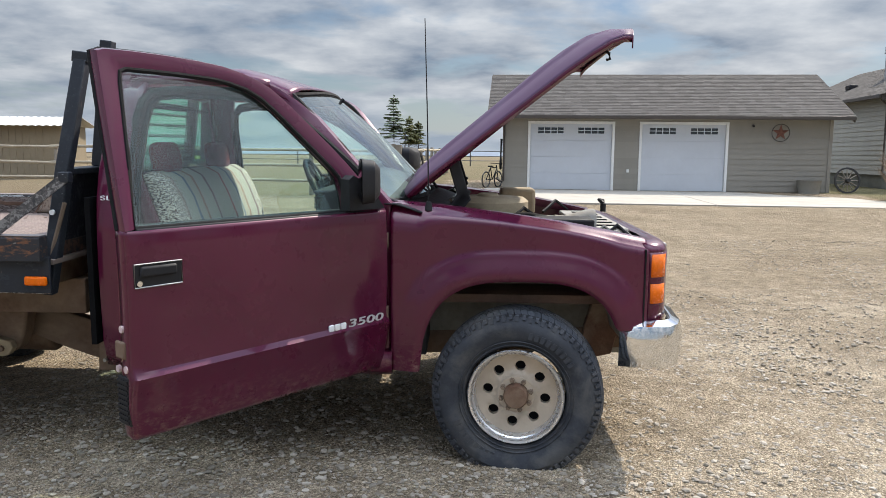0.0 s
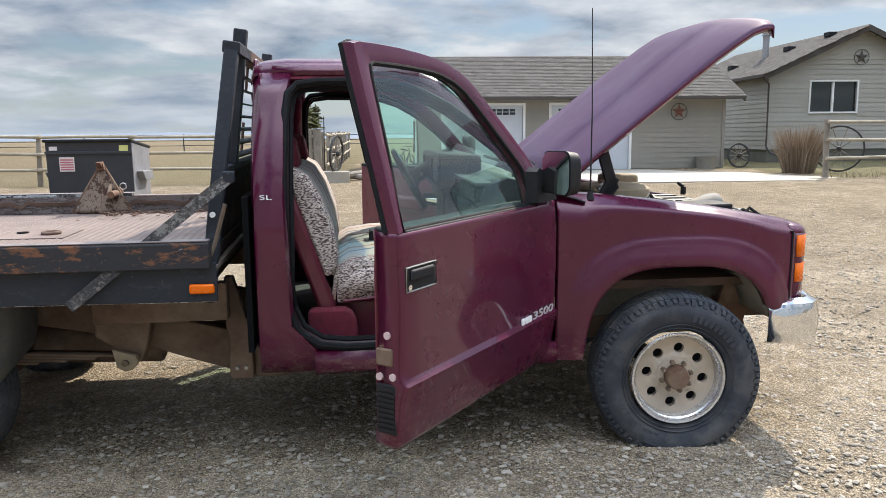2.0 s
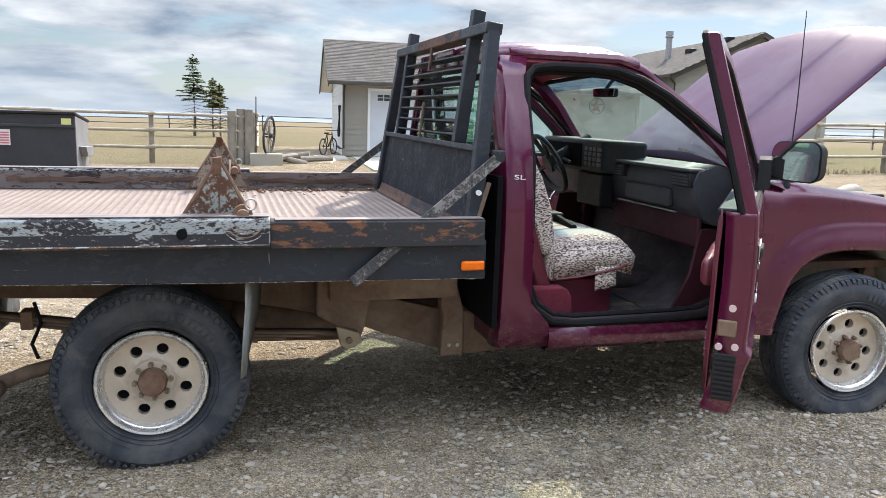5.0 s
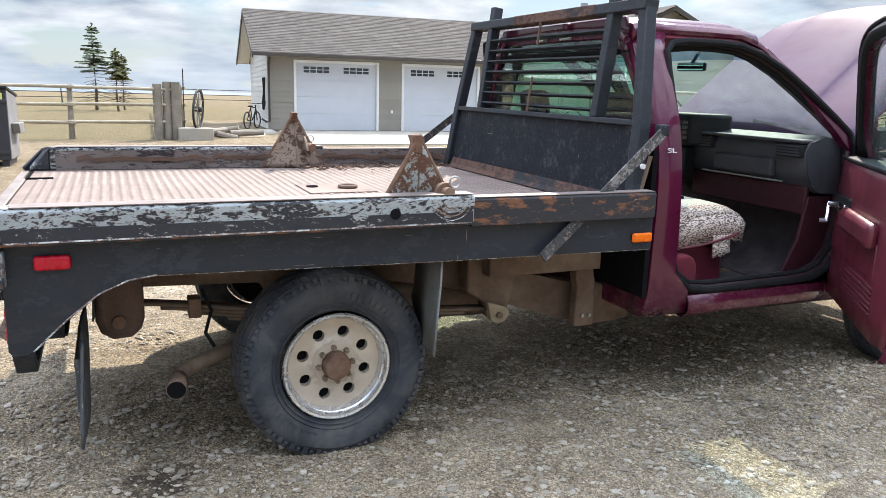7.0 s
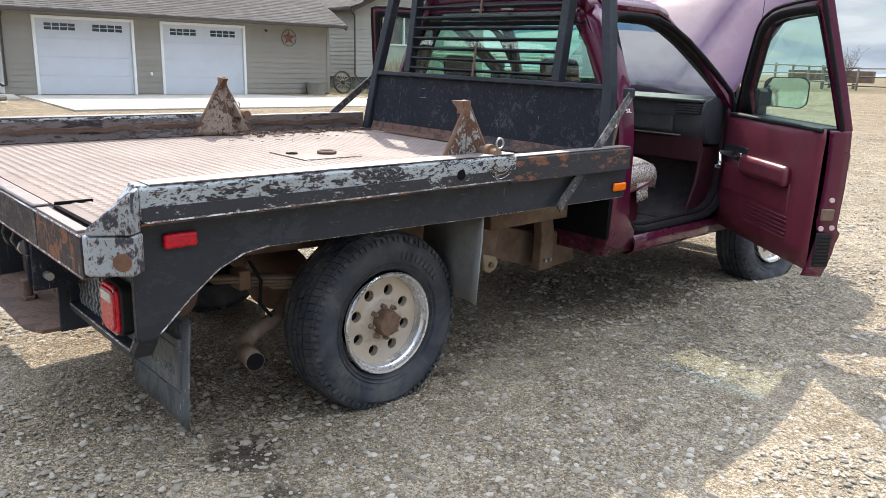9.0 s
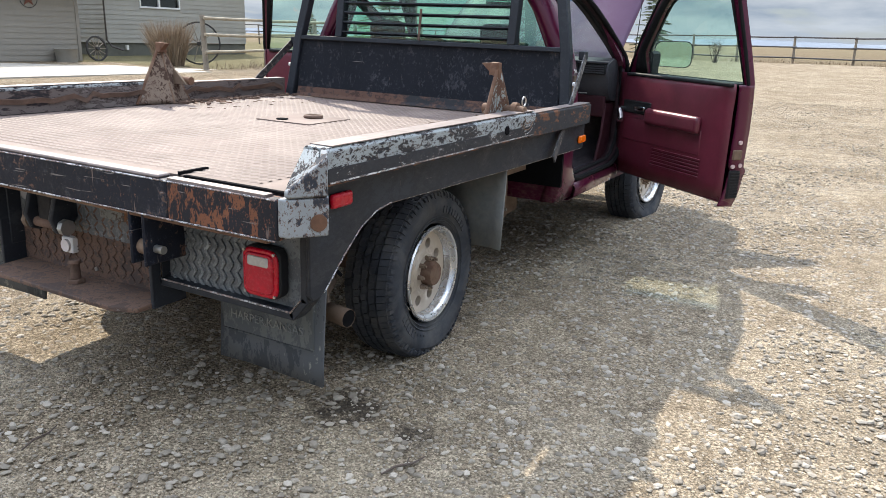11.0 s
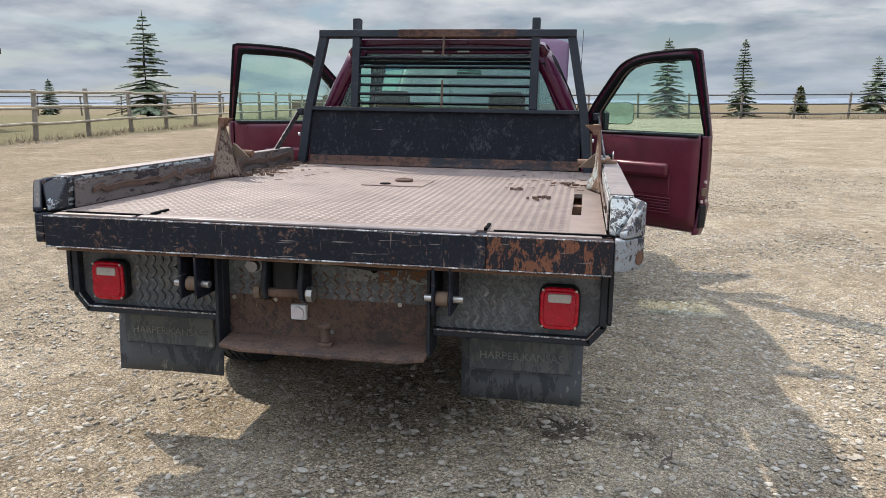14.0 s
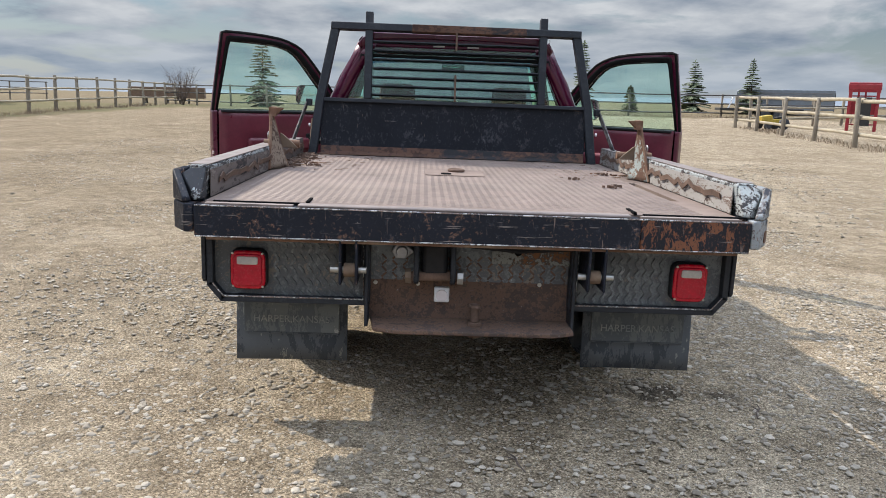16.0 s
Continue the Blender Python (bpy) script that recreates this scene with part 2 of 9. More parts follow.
def gravel_mat():
    m, nt, b = blank("gravel_and_grass")
    base = ramp(nt, noise_fac(nt, 0.55, 8, 0.62), [(0.3, (0.300, 0.251, 0.187)), (0.5, (0.354, 0.302, 0.228)), (0.72, (0.408, 0.355, 0.275))])
    stones = nt.nodes.new("ShaderNodeTexVoronoi")
    stones.inputs["Scale"].default_value = 66
    stones.inputs["Randomness"].default_value = 1.0
    g = nt.nodes.new("ShaderNodeNewGeometry")
    nt.links.new(g.outputs["Position"], stones.inputs["Vector"])
    tone = ramp(nt, stones.outputs["Color"], [(0.1, (0.78, 0.76, 0.75)), (0.5, (0.98, 0.96, 0.94)), (0.9, (1.18, 1.17, 1.16))])
    patch = ramp(nt, noise_fac(nt, 1.7, 6, 0.65, (1, 1, 1), 0, 8), [(0.38, (0.50,) * 3), (0.62, (1, 1, 1))])
    col = mixc(nt, patch, base, mixc(nt, 1.0, base, tone, "MULTIPLY"))
    edge = ramp(nt, stones.outputs["Distance"], [(0.3, (1.08, 1.08, 1.08)), (0.75, (0.62, 0.60, 0.58))])
    col = mixc(nt, patch, col, mixc(nt, 1.0, col, edge, "MULTIPLY"))
    small = nt.nodes.new("ShaderNodeTexVoronoi")
    small.inputs["Scale"].default_value = 170
    nt.links.new(g.outputs["Position"], small.inputs["Vector"])
    grit = ramp(nt, small.outputs["Color"], [(0.1, (0.42, 0.41, 0.40)), (0.5, (0.98, 0.97, 0.95)), (0.9, (1.60, 1.58, 1.55))])
    col = mixc(nt, 0.85, col, grit, "MULTIPLY")
    damp = ramp(nt, noise_fac(nt, 0.9, 7, 0.7, (1, 1, 1), 0.4, 15), [(0.34, (0.80, 0.78, 0.76)), (0.6, (1.03, 1.03, 1.03))])
    col = mixc(nt, 1.0, col, damp, "MULTIPLY")
    mott = ramp(nt, noise_fac(nt, 5.5, 8, 0.75, (1, 1, 1), 0, 19), [(0.37, (0.70, 0.685, 0.67)), (0.62, (1.17, 1.17, 1.16))])
    col = mixc(nt, 1.0, col, mott, "MULTIPLY")
    # darker in front of the garage: shadows of backlit stones put into the colour
    sepy = nt.nodes.new("ShaderNodeSeparateXYZ")
    nt.links.new(g.outputs["Position"], sepy.inputs[0])
    stone_shade = nt.nodes.new("ShaderNodeMath")
    stone_shade.operation = "MULTIPLY_ADD"
    nt.links.new(noise_fac(nt, 0.35, 5, 0.6, (1, 1, 1), 0, 31), stone_shade.inputs[0])
    stone_shade.inputs[1].default_value = 5.0
    nt.links.new(sepy.outputs["Y"], stone_shade.inputs[2])
    tread = nt.nodes.new("ShaderNodeMapRange")
    tread.inputs["From Min"].default_value, tread.inputs["From Max"].default_value = 3.0, 9.0
    nt.links.new(stone_shade.outputs[0], tread.inputs["Value"])
    col = mixc(nt, tread.outputs[0], col, mixc(nt, 1.0, col, (0.80, 0.78, 0.75), "MULTIPLY"))
    # dry grass where the yard ends
    at = nt.nodes.new("ShaderNodeAttribute")
    at.attribute_name = "grass"
    add = nt.nodes.new("ShaderNodeMath")
    add.operation = "ADD"
    nt.links.new(at.outputs["Fac"], add.inputs[0])
    nz = nt.nodes.new("ShaderNodeMath")
    nz.operation = "MULTIPLY_ADD"
    nt.links.new(noise_fac(nt, 0.7, 8, 0.7), nz.inputs[0])
    nz.inputs[1].default_value, nz.inputs[2].default_value = 0.9, -0.45
    nt.links.new(nz.outputs[0], add.inputs[1])
    gmask = ramp(nt, add.outputs[0], [(0.42, (0, 0, 0)), (0.58, (1, 1, 1))])
    straw = ramp(nt, noise_fac(nt, 0.12, 9, 0.7, (1, 1, 1), 0.3), [(0.25, (0.150, 0.112, 0.072)), (0.5, (0.185, 0.143, 0.094)), (0.75, (0.122, 0.106, 0.062))])
    blades = ramp(nt, noise_fac(nt, 30, 6, 0.8), [(0.3, (0.7,) * 3), (0.7, (1.15,) * 3)])
    straw = mixc(nt, 1.0, straw, blades, "MULTIPLY")
    lw = nt.nodes.new("ShaderNodeAttribute")
    lw.attribute_name = "lawn"
    green = ramp(nt, noise_fac(nt, 1.2, 8, 0.7), [(0.3, (0.105, 0.105, 0.048)), (0.7, (0.165, 0.150, 0.075))])
    green = mixc(nt, 1.0, green, blades, "MULTIPLY")
    straw = mixc(nt, lw.outputs["Fac"], straw, green)
    col = mixc(nt, gmask, col, straw)
    # damp oil spots
    for ox, oy, orad in ((-4.14, -0.95, 0.30), (-4.19, -1.27, 0.24), (-3.05, -0.85, 0.20), (-4.52, -0.42, 0.10)):
        g2 = nt.nodes.new("ShaderNodeNewGeometry")
        ds = nt.nodes.new("ShaderNodeVectorMath")
        ds.operation = "DISTANCE"
        nt.links.new(g2.outputs["Position"], ds.inputs[0])
        ds.inputs[1].default_value = (ox, oy, 0)
        wob = nt.nodes.new("ShaderNodeMath")
        wob.operation = "MULTIPLY_ADD"
        nt.links.new(noise_fac(nt, 14, 9, 0.85), wob.inputs[0])
        wob.inputs[1].default_value = 0.75
        nt.links.new(ds.outputs["Value"], wob.inputs[2])
        spot = ramp(nt, wob.outputs[0], [(orad + 0.14, (0.9,) * 3), (orad + 0.27, (0, 0, 0))])
        col = mixc(nt, spot, col, (0.055, 0.045, 0.036))
    nt.links.new(col, b.inputs["Base Color"])
    b.inputs["Roughness"].default_value = 0.95
    b.inputs["Specular IOR Level"].default_value = 0.06
    h = nt.nodes.new("ShaderNodeMath")
    h.operation = "MULTIPLY_ADD"
    nt.links.new(noise_fac(nt, 14, 6, 0.65), h.inputs[0])
    h.inputs[1].default_value = 1.2
    inv = nt.nodes.new("ShaderNodeMath")
    inv.operation = "SUBTRACT"
    inv.inputs[0].default_value = 1.0
    nt.links.new(stones.outputs["Distance"], inv.inputs[1])
    nt.links.new(inv.outputs[0], h.inputs[2])
    h2 = nt.nodes.new("ShaderNodeMath")
    h2.operation = "MULTIPLY_ADD"
    nt.links.new(small.outputs["Distance"], h2.inputs[0])
    h2.inputs[1].default_value = -0.55
    nt.links.new(h.outputs[0], h2.inputs[2])
    bump(nt, b, h2.outputs[0], 0.90, 0.013)
    return m


def stone_mat(name, lo, mid, hi):
    m, nt, b = blank(name)
    g = nt.nodes.new("ShaderNodeNewGeometry")
    col = ramp(nt, g.outputs["Random Per Island"], [(0.0, lo), (0.5, mid), (1.0, hi)])
    col = mixc(nt, 0.7, col, ramp(nt, noise_fac(nt, 120, 4, 0.7), [(0.3, (0.7,) * 3), (0.7, (1.15,) * 3)]), "MULTIPLY")
    nt.links.new(col, b.inputs["Base Color"])
    b.inputs["Roughness"].default_value = 0.85
    return m


def siding_mat(name, c):
    m, nt, b = blank(name)
    oi = nt.nodes.new("ShaderNodeObjectInfo")
    k = ramp(nt, oi.outputs["Random"], [(0, (0.95,) * 3), (1, (1.04,) * 3)])
    col = mixc(nt, 1.0, c, k, "MULTIPLY")
    d = ramp(nt, noise_fac(nt, 1.6, 7, 0.65, (1, 1, 0.5)), [(0.3, (0.88,) * 3), (0.7, (1.0,) * 3)])
    col = mixc(nt, 1.0, col, d, "MULTIPLY")
    nt.links.new(col, b.inputs["Base Color"])
    b.inputs["Roughness"].default_value = 0.55
    bump(nt, b, noise_fac(nt, 40, 4, 0.6, (0.1, 0.1, 3)), 0.12, 0.002)
    return m


def shingle_mat():
    m, nt, b = blank("asphalt_shingles")
    oi = nt.nodes.new("ShaderNodeNewGeometry")
    col = ramp(nt, oi.outputs["Random Per Island"], [(0, (0.082, 0.074, 0.068)), (0.5, (0.100, 0.091, 0.083)), (1, (0.120, 0.110, 0.101))])
    col = mixc(nt, 0.8, col, ramp(nt, noise_fac(nt, 55, 3, 0.7), [(0.3, (0.75,) * 3), (0.7, (1.15,) * 3)]), "MULTIPLY")
    nt.links.new(col, b.inputs["Base Color"])
    b.inputs["Roughness"].default_value = 0.95
    b.inputs["Specular IOR Level"].default_value = 0.1
    return m


MAROON, HOODP = paint_maroon(), hood_paint()
GRAVEL = gravel_mat()
STONE = stone_mat("gravel_stone", (0.185, 0.157, 0.122), (0.290, 0.252, 0.198), (0.44, 0.392, 0.322))
BLACKST = flaky("worn_black_paint", [(0.0, (0.36, 0.39, 0.42)), (0.215, (0.13, 0.085, 0.066)), (0.25, (0.036, 0.041, 0.050)), (0.42, (0.022, 0.026, 0.034)), (0.60, (0.031, 0.035, 0.043)), (0.735, (0.10, 0.095, 0.10)), (0.80, (0.34, 0.33, 0.33))], 9, 0.45, (0.65, 0.75, 1.0), spec=0.3, scratch=0.70, lines=0.71)
PANELBLK = flaky("scratched_black_panel", [(0.0, (0.15, 0.155, 0.17)), (0.30, (0.045, 0.046, 0.054)), (0.41, (0.014, 0.016, 0.022)), (0.60, (0.038, 0.039, 0.046)), (0.70, (0.115, 0.092, 0.083))], 15, 0.5, (1.0, 1.0, 0.75), 2.0, spec=0.14, scratch=0.705, lines=0.70)
RAILFLAKE = flaky("flaking_blue_grey_rail", [(0.0, (0.11, 0.055, 0.035)), (0.34, (0.020, 0.022, 0.028)), (0.435, (0.13, 0.10, 0.09)), (0.45, (0.34, 0.375, 0.385)), (0.545, (0.10, 0.06, 0.045)), (0.56, (0.016, 0.018, 0.024)), (0.66, (0.32, 0.345, 0.35)), (0.74, (0.14, 0.075, 0.05))], 9, 0.6, (0.55, 1, 1.0), 6.0)
RAILDK = flaky("blackened_lower_rail", [(0.0, (0.12, 0.06, 0.04)), (0.28, (0.33, 0.36, 0.365)), (0.40, (0.10, 0.06, 0.045)), (0.415, (0.020, 0.022, 0.028)), (0.60, (0.10, 0.06, 0.045)), (0.615, (0.33, 0.36, 0.37)), (0.70, (0.11, 0.06, 0.045))], 11, 0.55, (0.55, 1, 1.0), 4.0)
CORNERP = flaky("flaking_corner_paint", [(0.0, (0.13, 0.065, 0.040)), (0.34, (0.030, 0.036, 0.050)), (0.46, (0.15, 0.105, 0.085)), (0.485, (0.29, 0.315, 0.33)), (0.60, (0.17, 0.115, 0.09)), (0.63, (0.032, 0.037, 0.050)), (0.71, (0.31, 0.32, 0.32))], 8, 0.6, (1, 1, 0.8), 6.0)
RUSTRAIL = flaky("rusty_black_rail", [(0.0, (0.22, 0.20, 0.18)), (0.30, (0.19, 0.085, 0.045)), (0.44, (0.10, 0.055, 0.038)), (0.47, (0.028, 0.028, 0.032)), (0.62, (0.15, 0.075, 0.045)), (0.70, (0.22, 0.20, 0.18))], 5, 0.75, (0.5, 1, 1.0), 1.0)
BEAMBLK = flaky("rusting_black_beam", [(0.0, (0.42, 0.40, 0.39)), (0.30, (0.15, 0.085, 0.065)), (0.385, (0.055, 0.045, 0.045)), (0.42, (0.013, 0.016, 0.026)), (0.60, (0.034, 0.040, 0.056)), (0.655, (0.125, 0.078, 0.064)), (0.73, (0.34, 0.33, 0.33))], 19, 0.42, (0.95, 0.8, 0.75), 12.0, spec=0.22, scratch=0.69, lines=0.655)
BEAMRUST = flaky("orange_rust_on_black", [(0.0, (0.050, 0.034, 0.030)), (0.36, (0.21, 0.088, 0.050)), (0.475, (0.115, 0.058, 0.042)), (0.49, (0.018, 0.019, 0.026)), (0.63, (0.125, 0.065, 0.048)), (0.71, (0.34, 0.31, 0.30))], 14, 0.5, (0.95, 1.0, 0.6), 3.0, spec=0.22, scratch=0.68, lines=0.655)
EDGECHIP = flaky("chipped_bare_edge", [(0.0, (0.62, 0.62, 0.62)), (0.46, (0.05, 0.05, 0.055)), (0.52, (0.30, 0.22, 0.19)), (0.60, (0.60, 0.60, 0.60))], 16, 0.5, (1, 1, 1), 5.0)
RUST = mat("brown_rust", (0.135, 0.068, 0.040), 0.35, 7, 0.85, 0.0, 0.5, 40, 0.004, dirt=(0.24, 0.17, 0.115), dirt_amt=0.42)
RUSTDK = mat("dark_rust", (0.130, 0.080, 0.058), 0.35, 9, 0.85, 0.0, 0.5, 50, 0.004)
DUSTED = mat("dusty_brown_steel", (0.175, 0.125, 0.088), 0.25, 5, 0.85, 0, 0.3, 30, 0.003)
GUSSET = flaky("rusted_pale_blue_gusset", [(0.0, (0.10, 0.050, 0.032)), (0.43, (0.17, 0.095, 0.058)), (0.455, (0.27, 0.305, 0.295)), (0.585, (0.19, 0.125, 0.085)), (0.63, (0.085, 0.045, 0.032)), (0.68, (0.25, 0.26, 0.24))], 8, 0.75, (1, 1, 1), 3.0)
GUSSETR = flaky("brown_rusted_gusset", [(0.0, (0.07, 0.040, 0.028)), (0.41, (0.22, 0.165, 0.125)), (0.52, (0.11, 0.065, 0.045)), (0.58, (0.27, 0.235, 0.20))], 7, 0.8, (1, 1, 1), 9.0)
DECK = mat("pinkish_worn_deck", (0.185, 0.140, 0.120), 0.26, 1.6, 0.72, 0.0, 0.25, 45, 0.002, dirt=(0.24, 0.190, 0.158), dirt_amt=0.40, rvar=0.14, spec=0.25)
DECKRIB = mat("polished_rib_steel", (0.200, 0.152, 0.130), 0.24, 2.5, 0.66, 0.0, 0.2, 60, 0.002, dirt=(0.235, 0.185, 0.155), dirt_amt=0.40, spec=0.28)
UNDER = mat("dusty_rusted_frame", (0.155, 0.104, 0.074), 0.32, 4, 0.9, 0, 0.3, 40, 0.003, dirt=(0.255, 0.192, 0.140), dirt_amt=0.44, spec=0.15)
RAILIN = flaky("worn_mauve_rail_inside", [(0.0, (0.020, 0.018, 0.022)), (0.38, (0.060, 0.040, 0.038)), (0.42, (0.165, 0.135, 0.125)), (0.54, (0.055, 0.038, 0.034)), (0.58, (0.215, 0.185, 0.175)), (0.70, (0.10, 0.05, 0.035))], 6, 0.6, (0.45, 1, 1.0), 2.0)
# right-hand copy of RAILIN: pale paint chips, with sunlight put into the colour
RAILSUN = flaky("chipped_sunlit_rail_inside", [(0.0, (0.060, 0.042, 0.040)), (0.36, (0.085, 0.055, 0.045)), (0.41, (0.36, 0.345, 0.33)), (0.55, (0.13, 0.075, 0.055)), (0.59, (0.42, 0.41, 0.395)), (0.71, (0.10, 0.05, 0.035))], 6, 0.6, (0.45, 1, 1.0), 2.0)
DECKEDGE = mat("bare_worn_steel_edge", (0.215, 0.175, 0.16), 0.25, 6, 0.5, 0.2, 0.2, 60, 0.002)
TYRE = mat("tyre_rubber", (0.038, 0.043, 0.053), 0.25, 9, 0.70, 0, 0.2, 70, 0.0015, dirt=(0.098, 0.096, 0.092), dirt_amt=0.42, spec=0.35)
ALLOY = mat("dull_cast_alloy", (0.51, 0.435, 0.345), 0.10, 6, 0.42, 0.2, 0.08, 50, 0.001, dirt=(0.38, 0.32, 0.25), dirt_amt=0.24)
LUGNUT = mat("dull_brown_steel", (0.26, 0.20, 0.15), 0.3, 30, 0.5, 0.4)
BARREL = mat("polished_rim_lip", (0.66, 0.66, 0.66), 0.10, 6, 0.28, 0.8)
SILVER = mat("silver_badge", (0.55, 0.55, 0.56), 0.08, 30, 0.35, 0.3)
# near black: the shade inside holes, slots and gaps put into the colour
HOLE = mat("hollow_shade_black", (0.010, 0.010, 0.011), 0.2, 10, 0.95, spec=0.02)
CHROME = mat("chrome", (0.78, 0.79, 0.80), 0.05, 5, 0.10, 1.0, rvar=0.05)
BLKPLAST = mat("black_plastic", (0.016, 0.016, 0.018), 0.2, 15, 0.6, 0, 0.15, 200, 0.001, spec=0.25)
RUBBER = mat("black_rubber_seal", (0.012, 0.012, 0.013), 0.2, 20, 0.8, spec=0.15)
GREYFLAP = mat("dusty_grey_rubber", (0.181, 0.194, 0.196), 0.25, 5, 0.8, 0, 0.3, 40, 0.003, dirt=(0.290, 0.275, 0.235), dirt_amt=0.42)
MUDFLAP = flaky("muddy_rubber_flap", [(0.0, (0.264, 0.264, 0.240)), (0.36, (0.105, 0.113, 0.122)), (0.50, (0.050, 0.057, 0.068))], 4, 0.75, (1, 1, 0.5), 8.0, scratch=0.72)
FLAPPAN = flaky("dusty_moulded_rubber", [(0.0, (0.30, 0.30, 0.28)), (0.36, (0.150, 0.158, 0.155)), (0.50, (0.095, 0.104, 0.110))], 6, 0.8, (1, 1, 0.5), 8.0, scratch=0.70)
TREADPL = flaky("blackened_tread_plate", [(0.0, (0.357, 0.399, 0.410)), (0.34, (0.179, 0.193, 0.202)), (0.48, (0.105, 0.113, 0.122)), (0.60, (0.210, 0.179, 0.151))], 10, 0.5, (1, 1, 1), 4.0)
TREADBAR = flaky("worn_tread_bar", [(0.0, (0.323, 0.342, 0.351)), (0.42, (0.180, 0.194, 0.201)), (0.52, (0.104, 0.114, 0.123))], 16, 0.45, (1, 1, 1), 3.0)
HITCHRUST = flaky("rusty_hitch_plate", [(0.0, (0.30, 0.30, 0.29)), (0.25, (0.085, 0.058, 0.048)), (0.40, (0.150, 0.092, 0.066)), (0.52, (0.080, 0.055, 0.047)), (0.67, (0.24, 0.120, 0.060)), (0.73, (0.05, 0.047, 0.048))], 9, 0.8, (1, 1, 1), 15.0)
REDLENS = mat("red_lens", (0.46, 0.004, 0.020), 0.15, 20, 0.28, coat=0.15, spec=0.3)
REDDK = mat("deep_red_lens", (0.40, 0.004, 0.022), 0.2, 40, 0.25, coat=0.2, spec=0.3)
AMBER = mat("amber_lens", (0.80, 0.15, 0.004), 0.12, 30, 0.25, coat=0.1, spec=0.25)
CLEARL = mat("clear_lens", (0.40, 0.38, 0.36), 0.12, 40, 0.25, coat=0.4)
WHITEP = mat("white_paint", (0.75, 0.755, 0.76), 0.05, 2, 0.45)
INTMAR = mat("maroon_vinyl_trim", (0.132, 0.021, 0.037), 0.2, 6, 0.36, 0, 0.2, 180, 0.0012, spec=0.5)
INTFAB = mat("maroon_cloth", (0.156, 0.017, 0.034), 0.25, 20, 0.9, 0, 0.4, 220, 0.002)
DASH = mat("charcoal_dash", (0.048, 0.048, 0.057), 0.2, 8, 0.62, 0, 0.2, 160, 0.001, spec=0.3)
KNEE = mat("dark_maroon_trim", (0.046, 0.012, 0.018), 0.2, 8, 0.6, 0, 0.2, 160, 0.001, spec=0.25)
GRIMY = mat("grimy_dark_jamb", (0.034, 0.017, 0.021), 0.3, 9, 0.5, 0, 0.2, 60, 0.002, dirt=(0.075, 0.055, 0.048), dirt_amt=0.30, spec=0.3)
CARPET = mat("dusty_charcoal_carpet", (0.062, 0.050, 0.055), 0.3, 12, 0.95, 0, 0.5, 120, 0.004, dirt=(0.105, 0.090, 0.088), dirt_amt=0.38)
TAN = mat("dusty_tan_plastic", (0.36, 0.29, 0.19), 0.2, 9, 0.8, 0, 0.2, 50, 0.002)
LINER = mat("muddy_wheel_liner", (0.25, 0.240, 0.200), 0.3, 5, 0.9, 0, 0.4, 30, 0.004, dirt=(0.36, 0.335, 0.275), dirt_amt=0.45)
ALU = mat("grey_aluminium", (0.33, 0.33, 0.34), 0.15, 8, 0.5, 0.6)
STEEL = mat("bare_steel", (0.45, 0.44, 0.42), 0.15, 15, 0.4, 0.85)
MIRROR = mat("mirror_glass", (0.82, 0.85, 0.85), 0.0, 5, 0.03, 1.0, rvar=0.02)
GLASS = glass("green_tinted_glass", (0.70, 0.94, 0.84), film=0.032)
WSHIELD = glass("windscreen_glass", (0.76, 0.93, 0.86), film=0.075)
SHADEBAND = glass("blue_shade_band", (0.12, 0.34, 0.55))
PANE = glass("house_pane", (0.10, 0.12, 0.14), film=0.02)
SIDING = siding_mat("grey_beige_siding", (0.255, 0.236, 0.200))
SIDINGW = siding_mat("white_end_siding", (0.62, 0.62, 0.60))
SIDINGH = siding_mat("grey_house_siding", (0.335, 0.325, 0.285))
SHINGLE = shingle_mat()
TRIMW = mat("white_trim", (0.70, 0.70, 0.68), 0.04, 3, 0.5)
BROWNTR = mat("dark_brown_fascia", (0.055, 0.045, 0.038), 0.15, 5, 0.55)
GDOOR = mat("white_garage_door", (0.50, 0.525, 0.565), 0.04, 1.5, 0.5, 0, 0.08, 90, 0.001)
CONC = mat("pale_concrete", (0.335, 0.305, 0.255), 0.12, 1.2, 0.9, 0, 0.25, 60, 0.003, dirt=(0.35, 0.30, 0.235), dirt_amt=0.35)
FOUND = mat("grey_green_foundation", (0.115, 0.115, 0.095), 0.2, 2, 0.9)
STAR = mat("rusty_brown_star", (0.17, 0.070, 0.048), 0.2, 20, 0.7)
WOOD = mat("grey_weathered_wood", (0.235, 0.205, 0.165), 0.28, 3, 0.9, 0, 0.5, 18, 0.01, stretch=(1, 1, 1))
RAILW = mat("pale_weathered_rail", (0.345, 0.300, 0.225), 0.22, 3, 0.9, 0, 0.4, 18, 0.008)
PIPE = mat("dark_steel_pipe", (0.085, 0.080, 0.080), 0.25, 4, 0.7)
DUMP = mat("black_bin_steel", (0.026, 0.028, 0.036), 0.2, 2, 0.5)
DUMPS = mat("grey_bin_side", (0.20, 0.20, 0.215), 0.15, 3, 0.6)
STICK = mat("pale_sticker", (0.66, 0.60, 0.60), 0.06, 30, 0.6)
STICKY = mat("yellow_sticker", (0.60, 0.60, 0.22), 0.08, 30, 0.6)
STICKR = mat("faded_red_print", (0.45, 0.12, 0.14), 0.1, 30, 0.6)
BARK = mat("bark", (0.11, 0.082, 0.060), 0.3, 12, 0.95, 0, 0.5, 30, 0.01)
